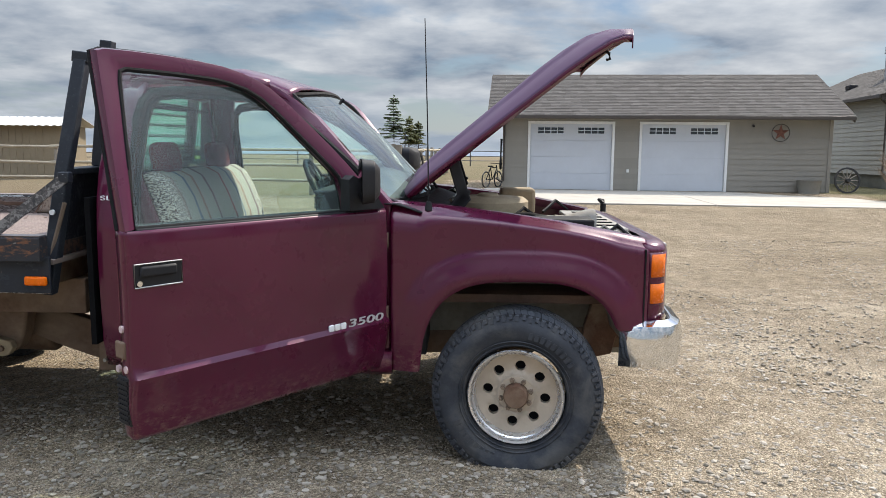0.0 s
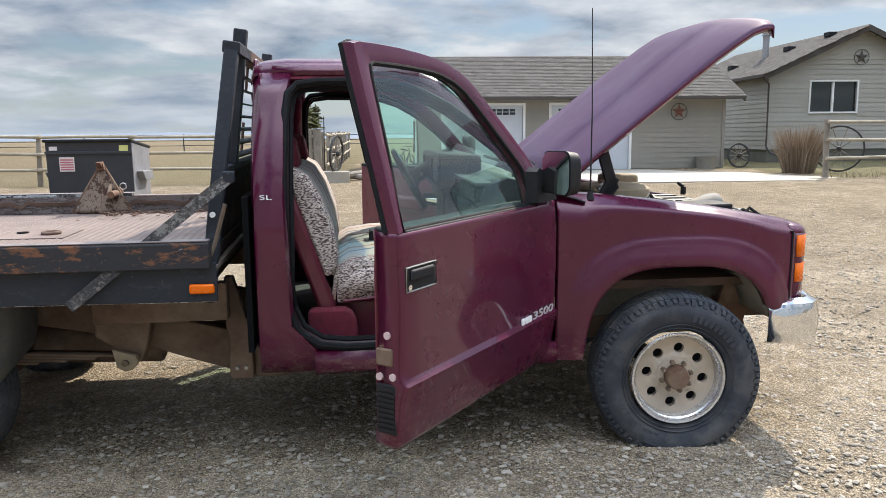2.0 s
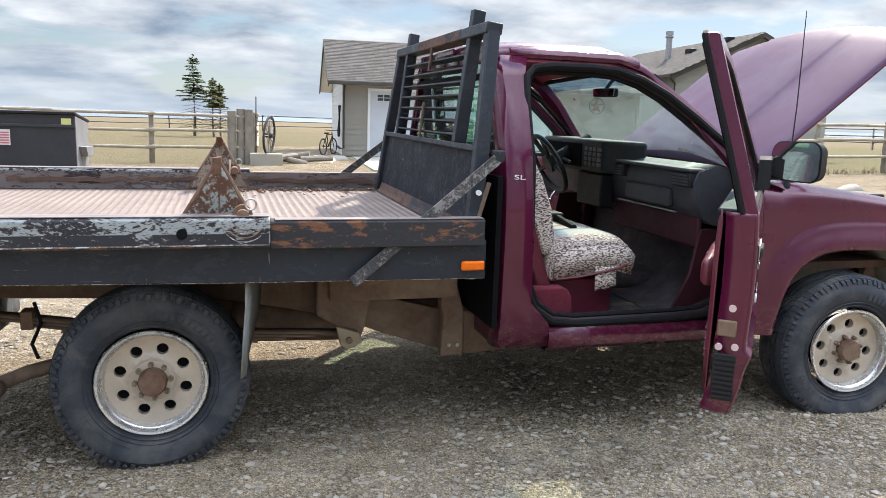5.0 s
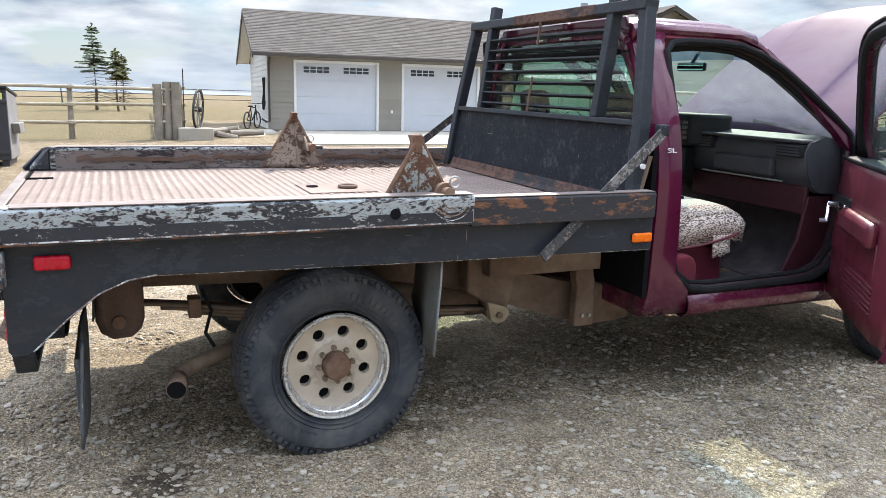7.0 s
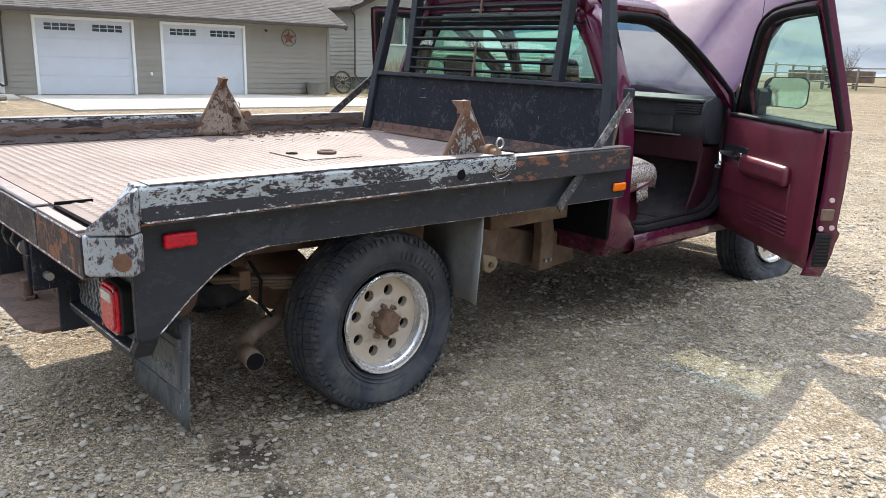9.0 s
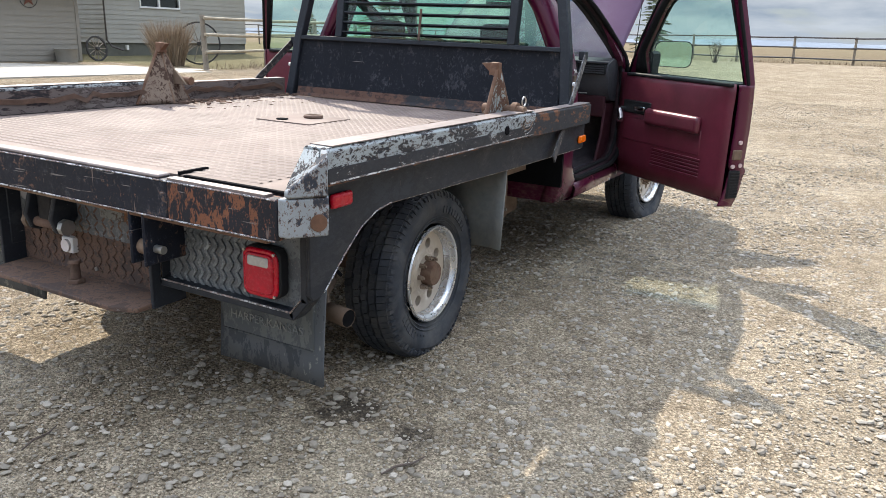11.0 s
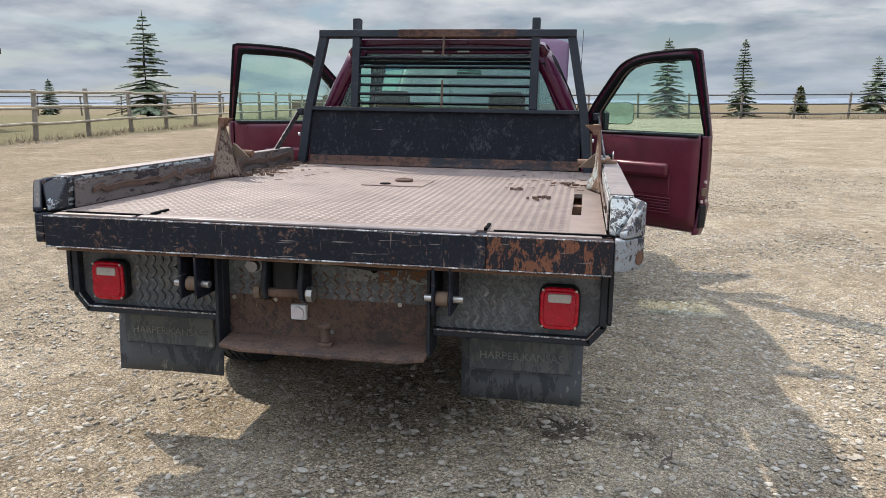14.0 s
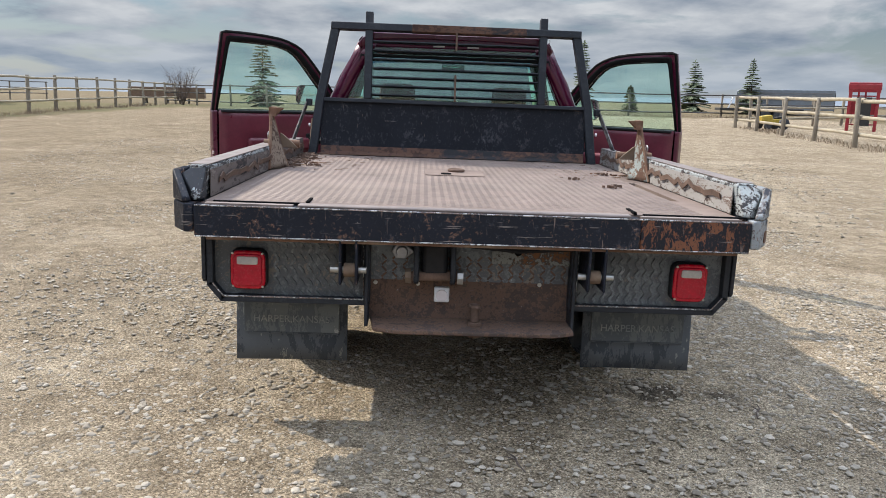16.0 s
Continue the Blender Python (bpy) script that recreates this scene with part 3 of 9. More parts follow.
NEEDLE = stone_mat("spruce_needles", (0.090, 0.122, 0.070), (0.165, 0.200, 0.118), (0.25, 0.280, 0.175))
NEEDLEY = stone_mat("yellowed_needles", (0.07, 0.085, 0.03), (0.12, 0.13, 0.045), (0.17, 0.16, 0.07))
DRYG = stone_mat("dry_straw", (0.17, 0.120, 0.078), (0.27, 0.200, 0.135), (0.37, 0.29, 0.21))
TWIG = mat("bare_twigs", (0.10, 0.075, 0.060), 0.3, 9, 0.95)
IRON = mat("black_iron", (0.03, 0.028, 0.027), 0.2, 14, 0.7)
REDP = mat("red_chute_paint", (0.30, 0.020, 0.030), 0.2, 5, 0.5, dirt=(0.20, 0.06, 0.05), dirt_amt=0.3)
TRAILER = mat("grey_trailer_sheet", (0.20, 0.23, 0.265), 0.12, 2, 0.5, 0.3)
SHEDW = mat("tan_sheet_wall", (0.255, 0.205, 0.135), 0.1, 1.5, 0.7)
SHEDR = mat("white_sheet_roof", (0.62, 0.61, 0.58), 0.08, 1.5, 0.5)

# ---- tools for building ----
def part(name, bm, material, parent=None, label="", bevel=0.0, thick=0.0, smooth=True, m=None, seg=2):
    """One mesh object out of a bmesh, under a thing or a part."""
    bmesh.ops.recalc_face_normals(bm, faces=bm.faces[:])
    me = bpy.data.meshes.new(name)
    bm.to_mesh(me)
    bm.free()
    mats = material if isinstance(material, (list, tuple)) else [material]
    for k in mats:
        me.materials.append(k)
    if smooth:
        me.polygons.foreach_set("use_smooth", [True] * len(me.polygons))
        me.set_sharp_from_angle(angle=radians(38))
    ob = new(name, me)
    if parent:
        ob.parent = parent
    if m is not None:
        ob.matrix_basis = m
    if label:
        ob["label"] = label
    if thick:
        s = ob.modifiers.new("thickness", "SOLIDIFY")
        s.thickness, s.offset = thick, 0.0
    if bevel:
        b = ob.modifiers.new("bevel", "BEVEL")
        b.width, b.segments, b.limit_method, b.angle_limit = bevel, seg, "ANGLE", radians(40)
    return ob


def thing(name, label, category, group="", at=(0, 0, 0), m=None, kind=""):
    e = new(name)
    e.empty_display_size = 0.2
    e.matrix_basis = m if m is not None else Matrix.Translation(at)
    return tagged(e, label, category, group, kind)


def BM():
    return bmesh.new()


def box(bm, x0, x1, y0, y1, z0, z1, m=None, mi=0):
    vs = [bm.verts.new((x, y, z)) for x in (x0, x1) for y in (y0, y1) for z in (z0, z1)]
    if m is not None:
        for v in vs:
            v.co = m @ v.co
    for q in ((0, 1, 3, 2), (4, 6, 7, 5), (0, 4, 5, 1), (2, 3, 7, 6), (0, 2, 6, 4), (1, 5, 7, 3)):
        bm.faces.new([vs[i] for i in q]).material_index = mi
    return bm


def prism(bm, pts, axis, lo, hi, m=None):
    """A flat outline (two coordinates each, in order x, y, z without the axis) pushed from lo to hi along the axis."""
    def P(a, b, t):
        v = {"x": (t, a, b), "y": (a, t, b), "z": (a, b, t)}[axis]
        return m @ Vector(v) if m is not None else Vector(v)
    A = [bm.verts.new(P(a, b, lo)) for a, b in pts]
    B = [bm.verts.new(P(a, b, hi)) for a, b in pts]
    n = len(pts)
    bm.faces.new(A), bm.faces.new(B[::-1])
    for i in range(n):
        bm.faces.new((A[i], A[(i + 1) % n], B[(i + 1) % n], B[i]))
    return bm


def cyl(bm, p0, p1, r0, r1=None, seg=12, caps=True):
    p0, p1 = Vector(p0), Vector(p1)
    r1 = r0 if r1 is None else r1
    q = (p1 - p0).to_track_quat("Z", "Y").to_matrix()
    R = [[bm.verts.new(c + q @ Vector((r * math.cos(2 * math.pi * k / seg), r * math.sin(2 * math.pi * k / seg), 0))) for k in range(seg)] for c, r in ((p0, r0), (p1, r1))]
    for k in range(seg):
        bm.faces.new((R[0][k], R[0][(k + 1) % seg], R[1][(k + 1) % seg], R[1][k]))
    if caps:
        bm.faces.new(R[0][::-1]), bm.faces.new(R[1])
    return bm


def tube(bm, pts, r, seg=8, closed=False):
    pts = [Vector(p) for p in pts]
    n, rings = len(pts), []
    for i, p in enumerate(pts):
        a = pts[(i - 1) % n] if closed or i else p
        b = pts[(i + 1) % n] if closed or i < n - 1 else p
        q = (b - a).to_track_quat("Z", "Y").to_matrix()
        rr = r[i] if isinstance(r, (list, tuple)) else r
        rings.append([bm.verts.new(p + q @ Vector((rr * math.cos(2 * math.pi * k / seg), rr * math.sin(2 * math.pi * k / seg), 0))) for k in range(seg)])
    for i in range(n if closed else n - 1):
        A, B = rings[i], rings[(i + 1) % n]
        for k in range(seg):
            bm.faces.new((A[k], A[(k + 1) % seg], B[(k + 1) % seg], B[k]))
    if not closed:
        bm.faces.new(rings[0][::-1]), bm.faces.new(rings[-1])
    return bm


def sheet(bm, grid):
    V = [[bm.verts.new(p) for p in row] for row in grid]
    for i in range(len(V) - 1):
        for j in range(len(V[0]) - 1):
            bm.faces.new((V[i][j], V[i][j + 1], V[i + 1][j + 1], V[i + 1][j]))
    return bm


def lathe(bm, prof, seg=48, axis="y"):
    """Profile of (radius, offset along the axis) turned round the axis."""
    rings = []
    for r, o in prof:
        ring = []
        for k in range(seg):
            a = 2 * math.pi * k / seg
            ring.append(bm.verts.new((r * math.cos(a), o, r * math.sin(a)) if axis == "y" else (r * math.cos(a), r * math.sin(a), o)))
        rings.append(ring)
    for i in range(len(prof) - 1):
        for k in range(seg):
            bm.faces.new((rings[i][k], rings[i][(k + 1) % seg], rings[i + 1][(k + 1) % seg], rings[i + 1][k]))
    return bm


def lerp_curve(pts, t):
    """Piecewise linear y over x."""
    if t <= pts[0][0]:
        return pts[0][1]
    for (a, b), (c, d) in zip(pts, pts[1:]):
        if t <= c:
            return b + (d - b) * (t - a) / (c - a)
    return pts[-1][1]


def text_mesh(body, size, depth, material, parent, name, m, label="", shear=0.0, width=0.0):
    cu = bpy.data.curves.new(name, "FONT")
    cu.body, cu.size, cu.extrude, cu.align_x, cu.align_y, cu.shear, cu.offset = body, size, depth, "CENTER", "CENTER", shear, width
    tmp = new(name, cu)
    me = bpy.data.meshes.new_from_object(tmp.evaluated_get(bpy.context.evaluated_depsgraph_get()))
    bpy.data.objects.remove(tmp)
    me.materials.clear()
    me.materials.append(material)
    ob = new(name, me)
    ob.parent, ob.matrix_basis = parent, m
    if label:
        ob["label"] = label
    return ob


# ---- ground ----
def ground_z(x, y):
    s = min(max((math.hypot(x + 3, y) - 8) / 50, 0), 1)
    return 0.36 * s * s * (3 - 2 * s)


def smooth01(a, b, v):
    s = min(max((v - a) / (b - a), 0), 1)
    return s * s * (3 - 2 * s)


def build_ground():
    radii = [0.0] + [0.35 * k for k in range(1, 24)] + [8.4 * 1.09 ** k for k in range(0, 70)]
    radii = [r for r in radii if r < 2900] + [3000.0]
    seg = 160
    verts, faces, grass, lawn = [(-3, 0, 0)], [], [1 - 1.0], [0.0]
    for r in radii[1:]:
        for k in range(seg):
            a = 2 * math.pi * k / seg
            x, y = -3 + r * math.cos(a), r * math.sin(a)
            z = ground_z(x, y) + (0.012 * noise.noise((x * 0.5, y * 0.5, 0)) + 0.006 * noise.noise((x * 1.7, y * 1.7, 3)) if r < 60 else 0)
            z += -0.3 * smooth01(200, 2500, r)
            verts.append((x, y, z))
            north = smooth01(16.2, 19.6, y) if x > 13.8 else (smooth01(18.5, 21.5, y) * (1 - smooth01(-2.5, 0.5, x)) + smooth01(33, 37, y) * smooth01(-2.5, 0.5, x))
            g = max(north, smooth01(46, 52, x), smooth01(-40, -48, x) if x < -40 else 0, smooth01(-24, -32, y) if y < -24 else 0)
            if x > 30 and y < -14:
                g = max(g, 0.35 + 0.2 * noise.noise((x * 0.1, y * 0.1, 5)))
            grass.append(g)
            lawn.append((0.65 if 13.8 < x < 62 and 18 < y < 60 else 0.12) + (0.25 if y > 18 and -12 < x < 4 else 0))
    for k in range(seg):
        faces.append((0, 1 + k, 1 + (k + 1) % seg))
    for i in range(len(radii) - 2):
        o, p = 1 + i * seg, 1 + (i + 1) * seg
        for k in range(seg):
            q = (k + 1) % seg
            faces.append((o + k, p + k, p + q, o + q))
    me = bpy.data.meshes.new("ground")
    me.from_pydata(verts, [], faces)
    for nm, vals in (("grass", grass), ("lawn", lawn)):
        me.attributes.new(nm, "FLOAT", "POINT").data.foreach_set("value", vals)
    me.polygons.foreach_set("use_smooth", [True] * len(me.polygons))
    me.materials.append(GRAVEL)
    tagged(new("ground", me), "pale gravel yard running out into dry grass fields", "ground", kind="structure")


build_ground()


def scatter_stones(name, count, area, smin, smax, seed, label, material, thin=False):
    rng = np.random.default_rng(seed)
    t = (1 + 5 ** 0.5) / 2
    base = np.array([(-1, t, 0), (1, t, 0), (-1, -t, 0), (1, -t, 0), (0, -1, t), (0, 1, t), (0, -1, -t), (0, 1, -t), (t, 0, -1), (t, 0, 1), (-t, 0, -1), (-t, 0, 1)]) / 1.9
    tri = np.array([(0, 11, 5), (0, 5, 1), (0, 1, 7), (0, 7, 10), (0, 10, 11), (1, 5, 9), (5, 11, 4), (11, 10, 2), (10, 7, 6), (7, 1, 8), (3, 9, 4), (3, 4, 2), (3, 2, 6), (3, 6, 8), (3, 8, 9), (4, 9, 5), (2, 4, 11), (6, 2, 10), (8, 6, 7), (9, 8, 1)])
    V, F = [], []
    x0, x1, y0, y1 = area
    for i in range(count):
        x, y = rng.uniform(x0, x1), rng.uniform(y0, y1)
        if thin:
            # the loose stones thin out towards the rim
            if x > x1 - 2.5:
                v = (x - x1 + 2.5) / 2.5
                x = x1 - 2.5 + 6.0 * v * (0.4 + 0.6 * v * v)
            if y > y1 - 1.6:
                v = (y - y1 + 1.6) / 1.6
                y = y1 - 1.6 + 4.2 * v * (0.4 + 0.6 * v * v)
        dens = 0.5 + 0.9 * noise.noise((x * 1.3, y * 1.3, seed)) + 0.5 * noise.noise((x * 5.0, y * 5.0, seed))
        s = smin * (smax / smin) ** (rng.random() ** (1.9 if dens > 0.35 else 3.8))
        a = rng.uniform(0, 6.283)
        sh = np.array([s * rng.uniform(0.8, 1.4), s * rng.uniform(0.6, 1.0), s * rng.uniform(0.28, 0.58)])
        v = (base + rng.normal(0, 0.10, base.shape)) * sh
        c, d = math.cos(a), math.sin(a)
        w = np.stack([v[:, 0] * c - v[:, 1] * d + x, v[:, 0] * d + v[:, 1] * c + y, v[:, 2] + ground_z(x, y) + sh[2] * 0.36], 1)
        F.append(tri + 12 * i)
        V.append(w)
    V, F = np.concatenate(V), np.concatenate(F)
    me = bpy.data.meshes.new(name)
    me.vertices.add(len(V)), me.loops.add(len(F) * 3), me.polygons.add(len(F))
    me.vertices.foreach_set("co", V.ravel())
    me.loops.foreach_set("vertex_index", F.ravel())
    me.polygons.foreach_set("loop_start", np.arange(0, len(F) * 3, 3))
    me.update()
    me.polygons.foreach_set("use_smooth", [False] * len(F))
    me.materials.append(material)
    return tagged(new(name, me), label, "gravel", kind="stuff")


scatter_stones("gravel_stones", 100000, (-7.6, 3.5, -3.9, 3.2), 0.0038, 0.0205, 3, "loose pale river gravel lying over the yard", STONE, True)
scatter_stones("gravel_stones", 24000, (3.5, 15, -6, 9), 0.005, 0.022, 4, "scattered pale gravel further out on the yard", STONE)
scatter_stones("gravel_stones", 6000, (-7.4, 10, -8, -3.9), 0.006, 0.028, 5, "scattered pale gravel beside the truck's shadow", STONE)

def far_hills():
    """Low hills on the skyline, the blue distance haze put into their colour."""
    grid = [[], []]
    for k in range(241):
        a = radians(-75 + 200 * k / 240)
        h = 9 + 16 * max(0, noise.noise((a * 3.1, 0.4, 0)) + 0.35) + 5 * noise.noise((a * 11, 2.0, 0))
        x, y = -3 + 2750 * math.cos(a), 2750 * math.sin(a)
        grid[0].append((x, y, -5))
        grid[1].append((x * 1.02, y * 1.02, max(4, h)))
    ob = part("backdrop", sheet(BM(), grid), mat("haze_tinted_far_hills", (0.20, 0.235, 0.28), 0.12, 0.004, 0.95))
    tagged(ob, "low hills painted haze-blue along the horizon", "hills", kind="structure")


far_hills()

# ---- concrete apron ----
GA = -0.080
GM = Matrix.Translation((2.36, 26.0, 0.115)) @ Matrix.Rotation(GA, 4, "Z")


def build_apron():
    for i, (u0, u1) in enumerate(((-0.6, 5.4), (5.43, 11.2), (11.23, 16.3))):
        bm = BM()
        box(bm, u0, u1, -8.0 if i < 2 else -7.0, -0.02, -0.25, 0.015 - 0.0 * i)
        bmesh.ops.subdivide_edges(bm, edges=bm.edges[:], cuts=3)
        for v in bm.verts:
            if v.co.z > -0.1:
                v.co.z += 0.012 * (v.co.y / 8) * 3
        ob = part("pavement", bm, CONC, m=GM, bevel=0.01)
        tagged(ob, "pale concrete apron slab in front of the garage", "driveway", kind="structure")


build_apron()


# ---- buildings ----
def siding_boards(parent, u0, u1, z0, z1, y, mtl, step=0.205, holes=(), axis="u", name="board"):
    """Lap siding: overlapping boards, cut round rectangular openings."""
    z = z0
    while z < z1 - 0.02:
        zt = min(z + step, z1)
        spans = [(u0, u1)]
        for a, b, c, d in holes:
            if zt > c + 0.01 and z < d - 0.01:
                nxt = []
                for s, e in spans:
                    if b <= s or a >= e:
                        nxt.append((s, e))
                    else:
                        if a > s:
                            nxt.append((s, a))
                        if b < e:
                            nxt.append((b, e))
                spans = nxt
        for s, e in spans:
            if e - s < 0.03:
                continue
            bm = BM()
            prism(bm, [(y, z - 0.006), (y - 0.019, z - 0.006), (y - 0.017, z + 0.02), (y - 0.004, zt - 0.004), (y, zt - 0.004)], "x", s, e)
            part(name, bm, mtl, parent, smooth=False)
        z += step


def shingle_slope(parent, u0, u1, a, b, n_rows, mtl, seed, trim=None):
    """Staggered shingle tabs on a slope that runs from a=(y, z) up to b=(y, z); one joined mesh. trim(v) gives the span at height v."""
    rng = random.Random(seed)
    bm = BM()
    ay, az, by, bz = *a, *b
    n = Vector((0, -(bz - az), by - ay)).normalized()
    if n.z < 0:
        n = -n
    for r in range(n_rows):
        v0, v1 = r / n_rows, (r + 1.25) / n_rows
        v1 = min(v1, 1.0)
        s0, s1 = trim((v0 + v1) / 2) if trim else (u0, u1)
        u = s0 - rng.random() * 0.3
        while u < s1:
            w = rng.uniform(0.22, 0.42)
            p, q = max(u, s0), min(u + w - 0.008, s1)
            if q - p > 0.02:
                lift = rng.uniform(0.002, 0.006)
                pts = []
                for (uu, vv, h) in ((p, v0, 0.012 + lift), (q, v0, 0.012 + lift), (q, v1, 0.004), (p, v1, 0.004), (p, v0, -0.01), (q, v0, -0.01)):
                    y, z = ay + (by - ay) * vv, az + (bz - az) * vv
                    pts.append(bm.verts.new(Vector((uu, y, z)) + n * h))
                bm.faces.new(pts[:4])
                bm.faces.new((pts[4], pts[5], pts[1], pts[0]))
            u += w
    ob = part("shingles", bm, mtl, parent, smooth=False)
    ob["kind"] = "stuff"


def five_star(bm, r, depth, m):
    pts = [((r if k % 2 == 0 else r * 0.40) * math.sin(math.pi * k / 5), (r if k % 2 == 0 else r * 0.40) * math.cos(math.pi * k / 5)) for k in range(10)]
    V = [bm.verts.new(m @ Vector((a, 0, b))) for a, b in pts]
    tip = bm.verts.new(m @ Vector((0, -depth, 0)))
    back = bm.verts.new(m @ Vector((0, 0.01, 0)))
    for i in range(10):
        bm.faces.new((V[i], V[(i + 1) % 10], tip))
        bm.faces.new((V[(i + 1) % 10], V[i], back))


def wall_star(m, size, label, mtl=None):
    t = thing("wall_star", label, "wall ornament", "stars on the walls", m=m)
    bm = BM()
    five_star(bm, size, size * 0.22, Matrix.Translation((0, -0.01, 0)))
    part("star", bm, mtl or STAR, t, smooth=False)
    bm = BM()
    tube(bm, [(size * 1.05 * math.cos(a), -0.02, size * 1.05 * math.sin(a)) for a in [2 * math.pi * k / 40 for k in range(40)]], 0.012, 6, True)
    part("ring", bm, IRON, t, "dark iron ring")
    return t


def downspout(parent, pts):
    bm = BM()
    tube(bm, pts, 0.045, 6)
    part("downspout", bm, BROWNTR, parent, "dark brown downspout")


GW, GH = 3.365, 2.69   # garage door opening with its trim
D1, D2, UL, UR = 0.0, 4.31, -0.96, 11.46


def build_garage():
    g = thing("garage", "beige sided garage with brown shingle roof and two white doors", "garage", m=GM)
    wall_h, depth = 2.98, 7.4
    # walls with thickness
    for nm, spans in (("wall", [(UL, D1, 0, wall_h), (D1 + GW, D2, 0, wall_h), (D2 + GW, UR, 0, wall_h), (D1, D1 + GW, GH, wall_h), (D2, D2 + GW, GH, wall_h)]),):
        for a, b, c, d in spans:
            bm = BM()
            box(bm, a, b, 0.0, 0.18, c, d)
            part(nm, bm, SIDING, g, smooth=False)
    for u in (UL, UR - 0.18):
        bm = BM()
        prism(bm, [(0.18, 0), (depth, 0), (depth, wall_h), (depth / 2, wall_h + 1.72), (0.18, wall_h)], "x", u, u + 0.18)
        part("wall", bm, SIDING, g, smooth=False)
    bm = BM()
    box(bm, UL, UR, depth - 0.18, depth, 0, wall_h)
    part("wall", bm, SIDING, g, smooth=False)
    siding_boards(g, UL, UR, 0.06, wall_h, 0.0, SIDING, holes=[(D1, D1 + GW, 0, GH), (D2, D2 + GW, 0, GH)])
    # west gable siding, laid on the end wall
    for k in range(23):
        z = 0.06 + k * 0.205
        half = depth / 2 if z < wall_h else max(0.0, (depth / 2) * (1 - (z - wall_h) / 1.72))
        if half > 0.15:
            bm = BM()
            prism(bm, [(UL, z - 0.01), (UL - 0.02, z - 0.01), (UL - 0.005, z + 0.2), (UL, z + 0.2)], "y", depth / 2 - half, depth / 2 + half)
            part("board", bm, SIDINGW, g, smooth=False)
    # roof with overhangs
    ov, og, rise = 0.50, 0.62, 1.72
    pitch = rise / (depth / 2)
    for s in (0, 1):
        y0, y1 = (-ov, depth / 2) if s == 0 else (depth + ov, depth / 2)
        z0, z1 = wall_h - ov * pitch + 0.06, wall_h + rise + 0.06
        bm = BM()
        prism(bm, [(y0, z0), (y1, z1), (y1, z1 + 0.10), (y0, z0 + 0.10)], "x", UL - og, UR + og)
        part("roof", bm, SHINGLE, g, smooth=False)
        if s == 0:
            shingle_slope(g, UL - og - 0.02, UR + og + 0.02, (y0 - 0.03, z0 + 0.095), (y1, z1 + 0.105), 28, SHINGLE, 11)
        bm = BM()
        box(bm, UL - og, UR + og, y0 - (0.10 if s == 0 else 0), y0 + (0 if s == 0 else 0.1), z0 - 0.04, z0 + 0.09)
        part("gutter", bm, BROWNTR, g, "dark brown gutter", bevel=0.012)
    for u in (UL - og, UR + og - 0.04):
        for sgn in (0, 1):
            y0 = -ov if sgn == 0 else depth + ov
            z0, z1 = wall_h - ov * pitch + 0.06, wall_h + rise + 0.06
            bm = BM()
            prism(bm, [(y0, z0 - 0.12), (depth / 2, z1 - 0.12), (depth / 2, z1 + 0.06), (y0, z0 + 0.06)], "x", u - 0.003, u + 0.043)
            part("bargeboard", bm, BROWNTR, g, smooth=False)
    bm = BM()
    box(bm, UL - og, UR + og, -ov, 0.0, wall_h - 0.155, wall_h - 0.14)
    part("soffit", bm, TRIMW, g, smooth=False)
    for sgn in (0, 1):
        y0 = -ov if sgn == 0 else depth + ov
        z0, z1 = wall_h - ov * pitch + 0.045, wall_h + rise + 0.045
        part("soffit", prism(BM(), [(y0, z0 - 0.012), (depth / 2, z1 - 0.012), (depth / 2, z1), (y0, z0)], "x", UL - og + 0.045, UL - 0.03), TRIMW, g, "white gable soffit", smooth=False)
    # doors
    for d in (D1, D2):
        door = part("garage_door", box(BM(), d + 0.10, d + GW - 0.10, 0.075, 0.12, 0.02, GH - 0.10), GDOOR, g, "white sectional garage door with small windows", smooth=False)
        hh = (GH - 0.12) / 4
        for r in range(4):
            z0 = 0.025 + r * hh
            if r < 3:
                part("panel", box(BM(), d + 0.11, d + GW - 0.11, 0.055, 0.08, z0, z0 + hh - 0.005), GDOOR, door, bevel=0.003)
            else:
                wz0, wz1 = z0 + hh * 0.42, z0 + hh * 0.78
                wins = [(d + 0.38, d + 1.40), (d + 1.94, d + 2.98)]
                bm = BM()
                box(bm, d + 0.11, d + GW - 0.11, 0.055, 0.08, z0, wz0)
                box(bm, d + 0.11, d + GW - 0.11, 0.055, 0.08, wz1, z0 + hh - 0.005)
                for a, b in ((d + 0.11, wins[0][0]), (wins[0][1], wins[1][0]), (wins[1][1], d + GW - 0.11)):
                    box(bm, a, b, 0.055, 0.08, wz0, wz1)
                part("panel", bm, GDOOR, door, smooth=False)
                for a, b in wins:
                    part("pane", box(BM(), a, b, 0.068, 0.074, wz0, wz1), PANE, door, smooth=False)
                    bm = BM()
                    for c in range(5):
                        x = a + (b - a) * c / 4
                        box(bm, x - 0.014, x + 0.014, 0.050, 0.066, wz0, wz1)
                    zc = (wz0 + wz1) / 2
                    box(bm, a, b, 0.048, 0.066, zc - 0.012, zc + 0.012)
                    part("window_grille", bm, GDOOR, door, smooth=False)
        bm = BM()
        box(bm, d, d + 0.10, -0.045, 0.10, 0, GH)
        box(bm, d + GW - 0.10, d + GW, -0.045, 0.10, 0, GH)
        box(bm, d + 0.10, d + GW - 0.10, -0.045, 0.10, GH - 0.10, GH)
        part("door_trim", bm, TRIMW, g, "white door trim", bevel=0.008)
